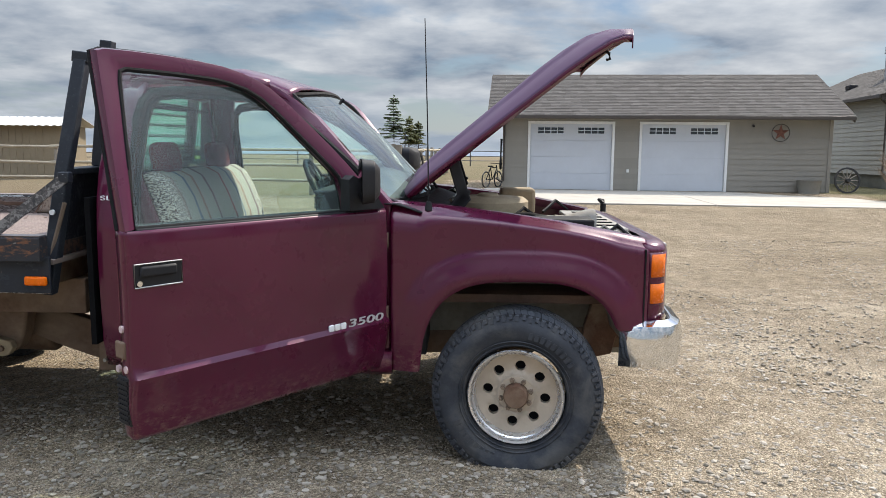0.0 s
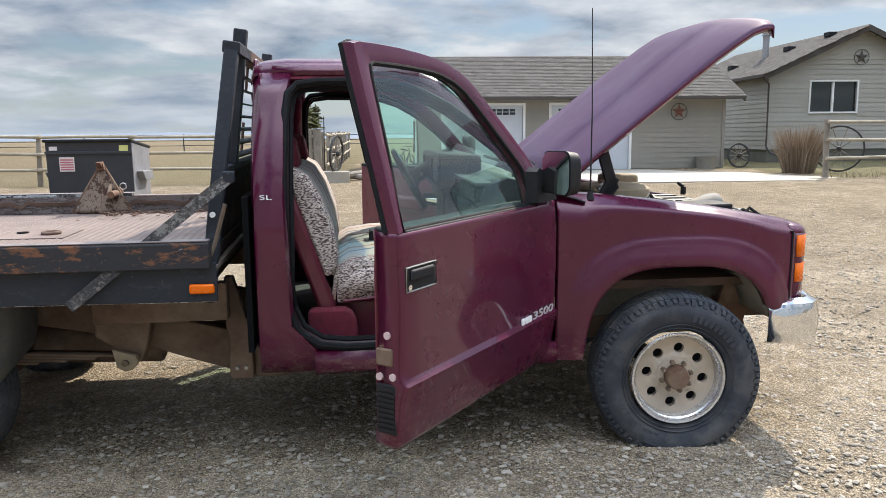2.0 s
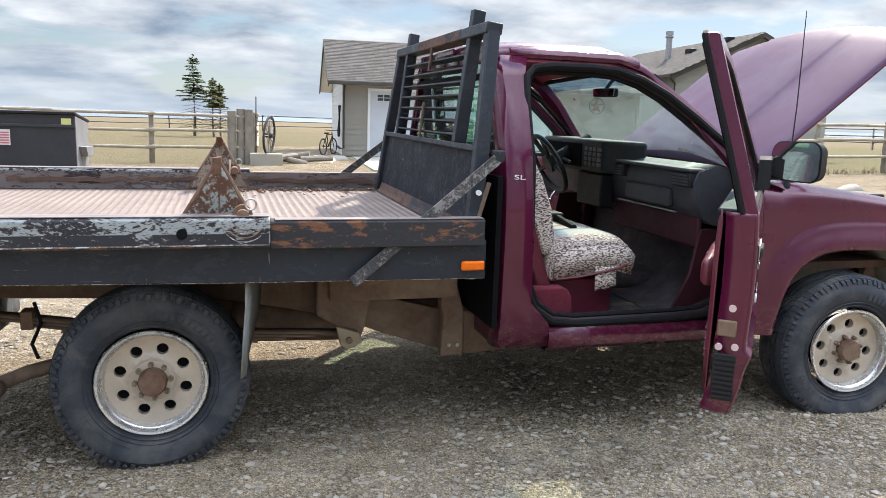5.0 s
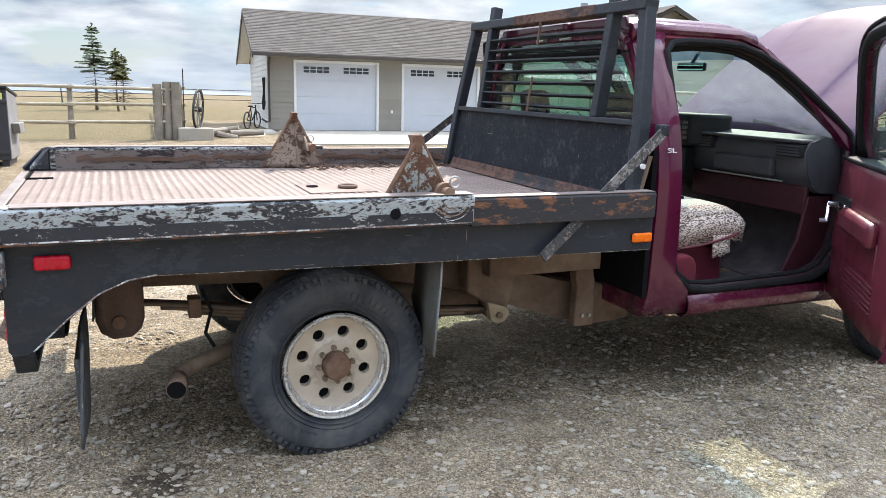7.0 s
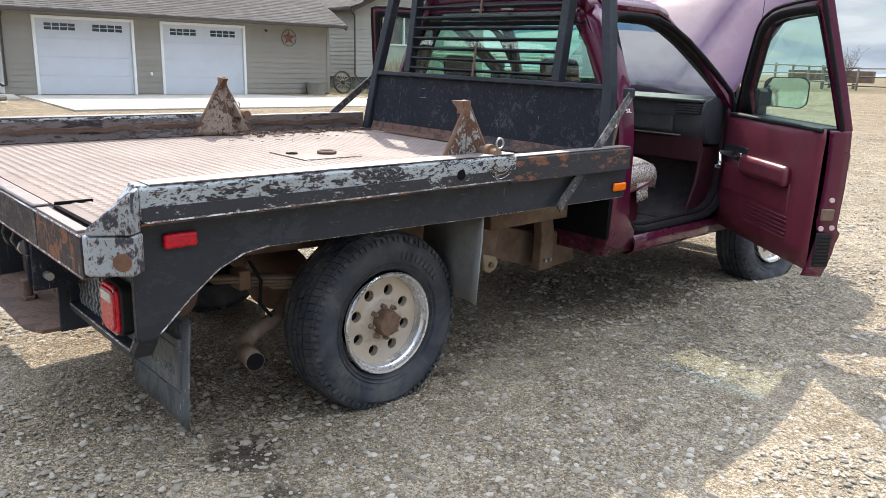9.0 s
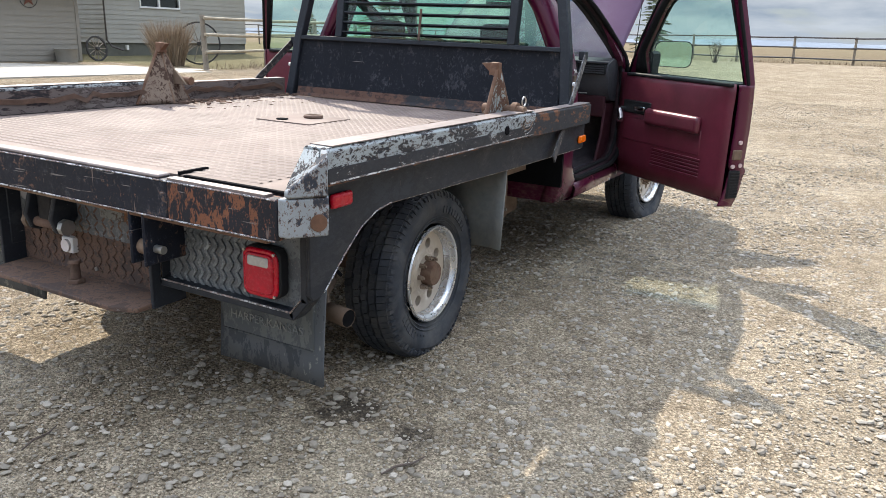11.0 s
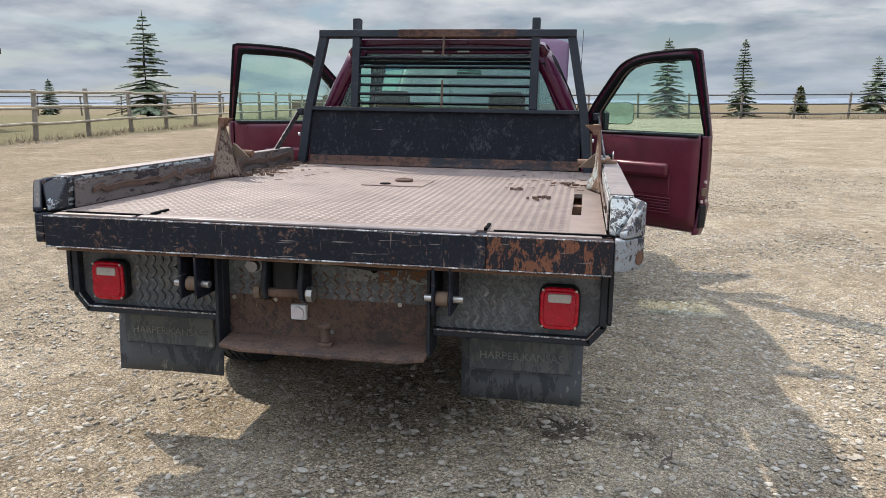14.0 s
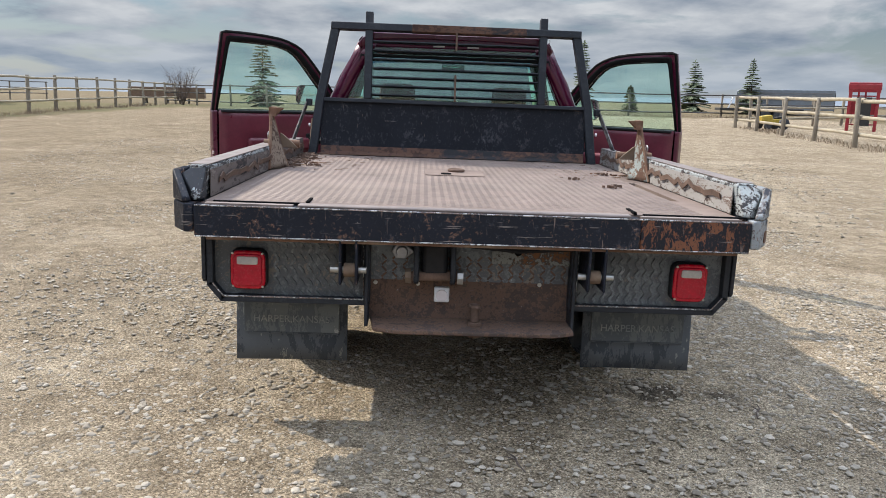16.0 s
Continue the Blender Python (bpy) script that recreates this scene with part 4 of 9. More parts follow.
    for u in (UL - 0.03, UR - 0.09):
        part("corner_trim", box(BM(), u, u + 0.12, -0.045, 0.05, 0, wall_h - 0.15), SIDING, g, smooth=False)
    # small wall lamp and a socket
    bm = BM()
    cyl(bm, (8.56, -0.04, 2.56), (8.56, -0.14, 2.53), 0.05, 0.035, 10)
    part("wall_lamp", bm, BLKPLAST, g, "small dark wall lamp")
    part("socket_box", box(BM(), 3.86, 3.95, -0.06, 0, 0.72, 0.84), TRIMW, g, "white outdoor socket", bevel=0.008)
    downspout(g, [(UL + 0.02, -0.40, 2.72), (UL + 0.02, -0.10, 2.55), (UL + 0.02, -0.08, 0.35), (UL - 0.1, -0.10, 0.32), (UL - 0.28, -0.10, 0.45)])
    # drainpipe loop on the west end
    bm = BM()
    tube(bm, [(UL - 0.1, 0.5, 2.0), (UL - 0.12, 0.42, 1.0), (UL - 0.12, 0.75, 0.8), (UL - 0.12, 0.95, 1.0), (UL - 0.1, 0.9, 2.0)], 0.05, 6)
    part("coiled_hose", bm, BLKPLAST, g, "dark hose hung on the end wall")
    wall_star(GM @ Matrix.Translation((9.58, -0.03, 2.30)), 0.31, "rusty red five-pointed star in an iron ring on the garage wall")
    # grey tub by the wall
    t = thing("water_tub", "faded grey plastic tub standing against the garage wall", "tub", m=GM @ Matrix.Translation((10.6, -0.45, 0.0)))
    bm = BM()
    lathe(bm, [(0.0, 0.0), (0.36, 0.0), (0.43, 0.5), (0.45, 0.52), (0.42, 0.52), (0.36, 0.06), (0.0, 0.06)], 20, "z")
    part("tub", bm, mat("faded_grey_plastic", (0.27, 0.26, 0.23), 0.1, 4, 0.7), t)


build_garage()

HM = Matrix.Translation((17.60, 28.45, 0.18)) @ Matrix.Rotation(-0.055, 4, "Z")


def build_house():
    h = thing("house", "single-storey grey sided house with a brown shingle gable roof", "house", m=HM)
    W, D, wh, fz = 8.55, 12.0, 4.0, 0.62
    rise = 1.95
    wx0, wx1, wz0, wz1 = 1.98, 4.16, 2.30, 3.64
    for a, b, c, d in ((0, wx0, fz, wh), (wx1, W, fz, wh), (wx0, wx1, fz, wz0), (wx0, wx1, wz1, wh)):
        part("wall", box(BM(), a, b, 0, 0.2, c, d), SIDINGH, h, smooth=False)
    bm = BM()
    prism(bm, [(0, wh), (W, wh), (W / 2, wh + rise)], "y", 0, 0.2)
    part("wall", bm, SIDINGH, h, smooth=False)
    part("wall", box(BM(), 0, 0.2, 0.2, D, fz, wh), SIDINGH, h, smooth=False)
    part("wall", box(BM(), W - 0.2, W, 0.2, D, fz, wh), SIDINGH, h, smooth=False)
    part("wall", box(BM(), 0.2, W - 0.2, D - 0.2, D, fz, wh), SIDINGH, h, smooth=False)
    part("foundation", box(BM(), 0.04, W - 0.04, 0.04, D, -0.4, fz), FOUND, h, "grey-green concrete foundation", smooth=False)
    siding_boards(h, 0, W, fz, wh, 0.0, SIDINGH, 0.21, [(wx0 - 0.08, wx1 + 0.08, wz0 - 0.08, wz1 + 0.08)])
    z = wh
    while z < wh + rise - 0.2:
        half = (W / 2) * (1 - (z - wh) / rise)
        bm = BM()
        prism(bm, [(0, z - 0.012), (-0.03, z - 0.012), (-0.006, z + 0.2), (0, z + 0.2)], "x", W / 2 - half, W / 2 + half)
        part("board", bm, SIDINGH, h, smooth=False)
        z += 0.21
    for k in range(16):
        z = fz + k * 0.21
        bm = BM()
        prism(bm, [(0, z - 0.012), (-0.03, z - 0.012), (-0.006, z + 0.2), (0, z + 0.2)], "y", 0.0, 8.0)
        part("board", bm, SIDINGH, h, smooth=False)
    # roof
    ov, og = 0.45, 0.45
    pitch = rise / (W / 2)
    for s in (0, 1):
        x0, x1 = (-ov, W / 2) if s == 0 else (W + ov, W / 2)
        z0, z1 = wh - ov * pitch + 0.05, wh + rise + 0.05
        bm = BM()
        prism(bm, [(x0, z0), (x1, z1), (x1, z1 + 0.12), (x0, z0 + 0.12)], "y", -og, D + og)
        part("roof", bm, SHINGLE, h, smooth=False)
        bm = BM()
        prism(bm, [(x0, z0 - 0.16), (x1, z1 - 0.16), (x1, z1 + 0.10), (x0, z0 + 0.10)], "y", -og - 0.05, -og - 0.003)
        part("bargeboard", bm, BROWNTR, h, "dark brown bargeboard", smooth=False)
        part("gutter", box(BM(), x0 - 0.1, x0 + 0.02, -og, D + og, z0 - 0.04, z0 + 0.10), BROWNTR, h, "dark brown gutter", bevel=0.012)
    bm = BM()
    rng = random.Random(5)
    for r in range(26):
        v0, v1 = r / 26, min((r + 1.25) / 26, 1)
        y = -og - 0.05 - rng.random() * 0.3
        while y < D + og:
            w = rng.uniform(0.22, 0.42)
            lift = rng.uniform(0.004, 0.016)
            X = lambda v: -ov - 0.04 + (W / 2 + ov + 0.04) * v
            Z = lambda v: wh - ov * pitch + 0.165 + (rise + ov * pitch) * v
            q = [bm.verts.new((X(v0), y, Z(v0) + lift)), bm.verts.new((X(v0), y + w - 0.01, Z(v0) + lift)), bm.verts.new((X(v1), y + w - 0.01, Z(v1))), bm.verts.new((X(v1), y, Z(v1)))]
            bm.faces.new(q)
            y += w
    ob = part("shingles", bm, SHINGLE, h, smooth=False)
    ob["kind"] = "stuff"
    # window
    win = part("window", box(BM(), wx0, wx1, 0.09, 0.10, wz0, wz1), PANE, h, "white framed sliding window", smooth=False)
    bm = BM()
    for a, b, c, d in ((wx0 - 0.08, wx1 + 0.08, wz0 - 0.08, wz0), (wx0 - 0.08, wx1 + 0.08, wz1, wz1 + 0.08), (wx0 - 0.08, wx0, wz0, wz1), (wx1, wx1 + 0.08, wz0, wz1)):
        box(bm, a, b, -0.05, 0.12, c, d)
    part("window_frame", bm, TRIMW, win, "white window frame", bevel=0.01)
    xm = (wx0 + wx1) / 2 - 0.02
    part("mullion", box(BM(), xm - 0.05, xm + 0.05, 0.0, 0.12, wz0, wz1), TRIMW, win, bevel=0.008)
    part("curtain", box(BM(), wx0, wx1, 0.30, 0.32, wz0 - 0.1, wz1 + 0.1), mat("dim_curtain", (0.05, 0.05, 0.055), 0.3, 4, 0.9, stretch=(6, 1, 0.3)), win, smooth=False)
    downspout(h, [(-0.35, -0.25, 3.75), (-0.05, -0.10, 3.55), (-0.02, -0.08, 0.75), (0.12, -0.25, 0.45), (0.5, -0.5, 0.30)])
    # chimney pipe and roof vents
    bm = BM()
    cyl(bm, (2.3, 5.0, 4.6), (2.3, 5.0, 6.35), 0.16, None, 14)
    cyl(bm, (2.3, 5.0, 6.30), (2.3, 5.0, 6.36), 0.22, None, 14)
    cyl(bm, (2.3, 5.0, 6.42), (2.3, 5.0, 6.62), 0.20, None, 14)
    part("chimney_pipe", bm, ALU, h, "galvanised chimney pipe")
    for x, y in ((1.3, 6.5), (2.7, 3.4), (3.7, 1.6)):
        z = wh + 0.17 + x * pitch
        part("roof_vent", box(BM(), x - 0.2, x + 0.2, y - 0.25, y + 0.25, z - 0.05, z + 0.18), BLKPLAST, h, "black roof vent", bevel=0.03)
    part("socket_box", box(BM(), 1.0, 1.12, -0.08, 0.04, 0.30, 0.52), TRIMW, h, "white outdoor meter box", bevel=0.01)
    # door at the side of the house, seen past the garage
    part("side_door", box(BM(), -0.07, 0.0, 6.2, 7.2, fz, fz + 2.05), BROWNTR, h, "dark brown side door", bevel=0.01)
    wall_star(HM @ Matrix.Translation((4.25, -0.05, 4.72)), 0.33, "dark iron star ornament high on the house gable", mat("grey_iron_star", (0.075, 0.068, 0.062), 0.2, 20, 0.7))


build_house()


def build_shed():
    s = thing("shed", "long tan metal shed with a white sheet roof", "shed", m=Matrix.Translation((-38, 30, 0.2)))
    L, D, wh = 19.6, 2.2, 2.38
    for a, b, c, d in ((0, L, 0, 0.15), (0, L, D - 0.15, D), (0, 0.15, 0.15, D - 0.15), (L - 0.15, L, 0.15, D - 0.15)):
        part("wall", box(BM(), a, b, c, d, -0.2, wh), SHEDW, s, smooth=False)
    bm = BM()
    for k in range(60):
        x = 0.1 + k * 0.315
        box(bm, x, x + 0.04, -0.03, 0.0, -0.1, wh)
    part("wall_ribs", bm, SHEDW, s, smooth=False)
    for y0, y1 in ((-0.4, D / 2), (D + 0.4, D / 2)):
        bm = BM()
        n = 120
        grid = [[], []]
        for k in range(n + 1):
            x = -0.4 + (L + 0.8) * k / n
            dz = 0.035 if k % 2 else 0
            grid[0].append((x, y0, wh - 0.03 + dz))
            grid[1].append((x, y1, wh + 0.42 + dz))
        part("roof", sheet(bm, grid), SHEDR, s, "white corrugated roof", thick=0.02, smooth=False)


build_shed()


# ---- fences ----
def fence(label, pts, post_h, rail_zs, post_r, rail_r, post_mat, rail_mat, seed, square=False, group="ranch fences"):
    f = thing("fence", label, "fence", group, at=(pts[0][0], pts[0][1], ground_z(*pts[0])))
    ox, oy, oz = f.location
    rng = random.Random(seed)
    bm = BM()
    if square:
        box(bm, -post_r, post_r, -post_r, post_r, -0.3, post_h)
    else:
        cyl(bm, (0, 0, -0.3), (0, 0, post_h), post_r * 1.05, post_r * 0.92, 10)
    first = part("post", bm, post_mat, f, bevel=0.01)
    me = first.data
    for i, (x, y) in enumerate(pts):
        ob = first if i == 0 else new("post", me)
        ob.parent = f
        ob.matrix_basis = pose(x - ox, y - oy, ground_z(x, y) - oz + rng.uniform(-0.05, 0.03), rng.uniform(-2, 2), rng.uniform(-2, 2), rng.uniform(0, 360))
        if i:
            b = ob.modifiers.new("bevel", "BEVEL")
            b.width, b.segments = 0.01, 1
    for (x0, y0), (x1, y1) in zip(pts, pts[1:]):
        for z in rail_zs:
            a = Vector((x0 - ox, y0 - oy, ground_z(x0, y0) - oz + z + rng.uniform(-0.03, 0.03)))
            b = Vector((x1 - ox, y1 - oy, ground_z(x1, y1) - oz + z + rng.uniform(-0.03, 0.03)))
            side = (b - a).cross(Vector((0, 0, 1))).normalized() * (post_r + rail_r * 0.6)
            side = side if side.y < 0 else -side
            a, b = a + side, b + side
            d = (b - a).normalized() * 0.12
            mid = (a + b) / 2 + Vector((0, 0, rng.uniform(-0.02, 0.02)))
            bm = BM()
            tube(bm, [a - d, mid, b + d], [rail_r, rail_r * 0.95, rail_r * rng.uniform(0.85, 1.0)], 8)
            part("rail", bm, rail_mat, f)
    return f


def line(x0, y0, x1, y1, step):
    n = max(1, round(math.hypot(x1 - x0, y1 - y0) / step))
    return [(x0 + (x1 - x0) * k / n, y0 + (y1 - y0) * k / n) for k in range(n + 1)]


fence("weathered wooden rail fence along the yard", line(-2.45, 21.0, -33.2, 19.6, 2.85), 1.58, (0.50, 1.0, 1.50), 0.085, 0.05, WOOD, RAILW, 1)
fence("weathered wooden rail fence running back from the corner post", line(-2.2, 21.4, -1.2, 44.0, 2.9), 1.6, (0.50, 1.0, 1.50), 0.085, 0.05, WOOD, RAILW, 2)
fence("thin dark rail fence far across the field", line(-60, 66, 70, 84, 8.5), 1.6, (0.55, 1.0, 1.5), 0.06, 0.04, PIPE, PIPE, 3)
fence("grey wooden rail fence beside the lawn", line(13.7, 18.2, 62.0, 22.4, 3.35), 1.88, (0.62, 1.18, 1.74), 0.095, 0.055, WOOD, RAILW, 4)
fence("far wooden rail fence behind the lawn", line(30, 62, 75, 40, 4.2), 1.9, (0.65, 1.2, 1.8), 0.08, 0.05, WOOD, PIPE, 5)
fence("dark wooden rail fence at the far end of the yard", line(60.5, 22.8, 50.0, 6.0, 3.7)[:-1] + line(50.0, 6.0, 50.6, -40.0, 3.62), 1.78, (0.35, 1.02, 1.66), 0.085, 0.05, WOOD, PIPE, 6)
fence("pale wooden corral fence with thick rails", line(30.9, -15.55, 10.0, -13.0, 3.5), 1.58, (0.42, 0.98, 1.50), 0.085, 0.062, WOOD, RAILW, 7)
fence("pale wooden corral fence running back behind the pens", line(31.2, -16.4, 44.0, -36.0, 2.9), 1.6, (0.45, 1.0, 1.52), 0.085, 0.055, WOOD, RAILW, 8)


# ---- trees ----
def spruce(x, y, h, spread, seed, bare=0.0, mtl=None, label="green spruce tree"):
    rng = random.Random(seed)
    t = thing("spruce_tree", label, "tree", "spruce trees", at=(x, y, ground_z(x, y) - 0.05))
    bm = BM()
    lean = [(rng.uniform(-0.012, 0.012) * h, rng.uniform(-0.012, 0.012) * h) for _ in range(5)]
    tube(bm, [(lean[k][0] * (k > 0), lean[k][1] * (k > 0), h * k / 4 * 0.985) for k in range(5)], [h * 0.020, h * 0.015, h * 0.011, h * 0.006, 0.012], 8)
    z = h * (0.05 + bare * 0.2)
    sprays = []
    while z < h * 0.97:
        f = z / h
        n = rng.randint(5, 8) if bare else rng.randint(6, 9)
        for k in range(n):
            a = rng.uniform(0, 6.283)
            r = spread * (1 - f) ** 0.85 * rng.uniform(0.62, 1.15) + 0.12
            if rng.random() < 0.1:
                r *= 0.4
            droop = rng.uniform(-0.02, 0.22) * r + (0.25 * r if f < 0.4 else 0) - 0.25 * r * (f > 0.8)
            p0, p1 = Vector((0, 0, z)), Vector((r * math.cos(a), r * math.sin(a), z - droop * 0.6))
            cyl(bm, p0, p1, 0.006 + 0.010 * (1 - f), 0.003, 4, False)
            if bare and f < bare:
                continue
            sprays.append((p0, p1, f))
        z += h * (0.034 if bare else 0.034) * rng.uniform(0.75, 1.3)
    part("trunk", bm, BARK, t)
    V, F = [], []
    for p0, p1, f in sprays:
        d = (p1 - p0)
        ln = d.length
        side = d.cross(Vector((0, 0, 1))).normalized()
        m = max(6, int(ln / 0.055))
        for i in range(m):
            u = (i + 0.6) / m
            c = p0 + d * u
            for sg in (-1, 1):
                w = (0.13 + 0.24 * ln * (1 - u) * 0.8) * rng.uniform(0.6, 1.25)
                tip = c + side * sg * w + d.normalized() * w * 0.7 + Vector((0, 0, rng.uniform(-0.09, 0.06)))
                hw = d.normalized() * 0.045
                up = Vector((0, 0, rng.uniform(0.015, 0.05)))
                o = len(V)
                V += [c - hw + up, c + hw - up * 0.3, tip, c + up * 1.5 + side * sg * w * 0.45]
                F += [(o, o + 1, o + 2), (o, o + 2, o + 3)]
    for i in range(14):
        o = len(V)
        a = rng.uniform(0, 6.283)
        q = Vector((math.cos(a), math.sin(a), 0)) * 0.10
        zt = h * (0.93 + 0.07 * i / 14)
        V += [Vector((0, 0, zt)), Vector((0, 0, zt + 0.16)), q + Vector((0, 0, zt + 0.10))]
        F.append((o, o + 1, o + 2))
    me = bpy.data.meshes.new("crown")
    me.from_pydata([tuple(v) for v in V], [], F)
    me.materials.append(mtl or NEEDLE)
    c = new("crown", me)
    c.parent = t
    return t


spruce(49.5, 33.8, 8.3, 2.9, 21, label="tall full green spruce tree on the lawn")
spruce(63.0, 53.0, 3.6, 1.0, 22, label="small far green spruce tree")
spruce(57.0, 13.6, 5.8, 1.9, 23, label="green spruce tree behind the far fence")
spruce(54.6, -7.0, 5.9, 1.7, 24, label="green spruce tree behind the far fence")
spruce(55.6, -12.7, 5.8, 1.25, 25, label="slim green spruce tree behind the far fence")
spruce(68.0, -20.0, 2.6, 0.85, 26, mtl=NEEDLEY, label="small yellowish young spruce tree")
spruce(76.0, -29.0, 5.7, 2.0, 27, label="bushy green spruce tree behind the far fence")
spruce(70.0, -32.8, 5.5, 1.5, 28, label="slim green spruce tree near the trailer")
spruce(-4.9, 48.0, 5.1, 1.75, 29, bare=0.45, label="thin leggy spruce tree bare on its lower half")
spruce(-3.7, 46.0, 3.6, 1.1, 30, bare=0.50, mtl=NEEDLEY, label="thin yellowing spruce tree bare on its lower half")
spruce(-3.3, 49.5, 3.4, 1.1, 32, bare=0.55, mtl=NEEDLEY, label="thin yellowing spruce tree bare on its lower half")


def bare_bush(x, y, h, seed, label, spread=0.5, n=16):
    rng = random.Random(seed)
    t = thing("bare_bush", label, "bush", "bare bushes", at=(x, y, ground_z(x, y) - 0.03))
    bm = BM()
    for i in range(n):
        a, l = rng.uniform(0, 6.283), h * rng.uniform(0.6, 1.0)
        d = Vector((math.cos(a) * spread * rng.uniform(0.2, 1), math.sin(a) * spread * rng.uniform(0.2, 1), 1)).normalized()
        p = Vector((rng.uniform(-0.1, 0.1), rng.uniform(-0.1, 0.1), 0))
        mid = p + d * l * 0.5
        tube(bm, [p, mid, p + d * l + Vector((rng.uniform(-0.2, 0.2), rng.uniform(-0.2, 0.2), 0))], [0.025, 0.016, 0.005], 4)
        for j in range(6):
            q = mid + d * l * 0.5 * rng.random()
            e = q + Vector((rng.uniform(-1, 1), rng.uniform(-1, 1), rng.uniform(0.1, 1))).normalized() * h * 0.22
            tube(bm, [q, e], [0.009, 0.003], 3)
    part("crown", bm, TWIG, t)


bare_bush(58.0, 20.5, 3.4, 3, "leafless grey bush beyond the fence", 0.7, 26)
bare_bush(45.0, 6.5, 1.8, 4, "small leafless bush near the far fence", 0.6, 14)
bare_bush(63.5, 22.4, 3.2, 6, "leafless shrub by the fence corner", 0.7, 18)


def tall_grass(x, y, h, r, n, seed, label):
    rng = random.Random(seed)
    V, F = [], []
    for i in range(n):
        a, rr = rng.uniform(0, 6.283), r * rng.random() ** 0.5 * 0.6
        px, py = rr * math.cos(a), rr * math.sin(a)
        hh = h * rng.uniform(0.55, 1.05)
        bend = Vector((px + rng.uniform(-0.2, 0.2), py + rng.uniform(-0.2, 0.2), 0)) * 1.05
        w = Vector((rng.uniform(-1, 1), rng.uniform(-1, 1), 0)).normalized() * rng.uniform(0.006, 0.014)
        b0 = Vector((px, py, 0))
        m, e = b0 + bend * 0.35 + Vector((0, 0, hh * 0.6)), b0 + bend + Vector((0, 0, hh))
        o = len(V)
        V += [b0 - w, b0 + w, m + w, m - w, e]
        F += [(o, o + 1, o + 2, o + 3), (o + 3, o + 2, o + 4)]
    me = bpy.data.meshes.new("ornamental_grass")
    me.from_pydata([tuple(v) for v in V], [], F)
    me.materials.append(DRYG)
    ob = new("ornamental_grass", me)
    ob.location = (x, y, ground_z(x, y))
    tagged(ob, label, "ornamental grass")


tall_grass(14.45, 20.85, 1.70, 0.85, 1300, 9, "tall clump of dry reddish ornamental grass by the fence")


def weed_tufts(name, label, spots, h, n, seed):
    """Low dry weeds along a fence foot, one joined mesh."""
    rng = random.Random(seed)
    V, F = [], []
    for x, y in spots:
        for i in range(n):
            b0 = Vector((x + rng.gauss(0, 0.45), y + rng.gauss(0, 0.3), 0))
            b0.z = ground_z(b0.x, b0.y)
            hh = h * rng.uniform(0.3, 1.1)
            w = Vector((rng.uniform(-1, 1), rng.uniform(-1, 1), 0)).normalized() * rng.uniform(0.006, 0.016)
            e = b0 + Vector((rng.uniform(-0.6, 0.6) * hh, rng.uniform(-0.6, 0.6) * hh, hh))
            o = len(V)
            V += [b0 - w, b0 + w, e]
            F.append((o, o + 1, o + 2))
    me = bpy.data.meshes.new(name)
    me.from_pydata([tuple(v) for v in V], [], F)
    me.materials.append(DRYG)
    tagged(new(name, me), label, "weeds", kind="stuff")


wr = random.Random(12)
weed_tufts("dry_weeds", "dry straw-coloured weeds along the corral fence", [(30.4 - k * 0.55, -15.9 + k * 0.07 + wr.uniform(-0.4, 0.4)) for k in range(36)], 0.17, 34, 14)
weed_tufts("dry_weeds", "dry grass tufts along the lawn fence", [(14.5 + k * 0.8, 18.1 + k * 0.07 + wr.uniform(-0.5, 0.5)) for k in range(50)], 0.28, 40, 15)
weed_tufts("dry_weeds", "dry grass tufts along the far fence", [(50.2 + wr.uniform(-0.7, 0.7), 6.0 - k * 0.9) for k in range(50)], 0.4, 34, 17)


def wagon_wheel(m, r, label, spokes=12):
    t = thing("wagon_wheel", label, "wagon wheel", "old wagon wheels", m=m)
    bm = BM()
    lathe(bm, [(r - 0.06, -0.03), (r, -0.03), (r, 0.03), (r - 0.06, 0.03), (r - 0.06, -0.03)], 40)
    part("rim", bm, IRON, t)
    bm = BM()
    lathe(bm, [(0, -0.12), (0.07, -0.12), (0.09, -0.05), (0.09, 0.05), (0.07, 0.12), (0, 0.12)], 16)
    part("hub", bm, IRON, t)
    for k in range(spokes):
        a = 2 * math.pi * k / spokes
        bm = BM()
        cyl(bm, (0.08 * math.cos(a), 0, 0.08 * math.sin(a)), ((r - 0.04) * math.cos(a), 0, (r - 0.04) * math.sin(a)), 0.020, 0.015, 6)
        part("spoke", bm, WOOD, t)


wagon_wheel(pose(15.95, 20.85, ground_z(16.0, 20.8) + 0.82, 0, 0, -38), 0.82, "old spoked iron wagon wheel standing by the dry grass", 10)
wagon_wheel(pose(-1.75, 20.6, 0.98, 4, 0, 70), 0.60, "old wagon wheel standing on a stone block", 12)
wagon_wheel(GM @ pose(12.1, -0.1, 0.52, -8, 0, 8), 0.50, "old wagon wheel leaning at the garage corner", 12)


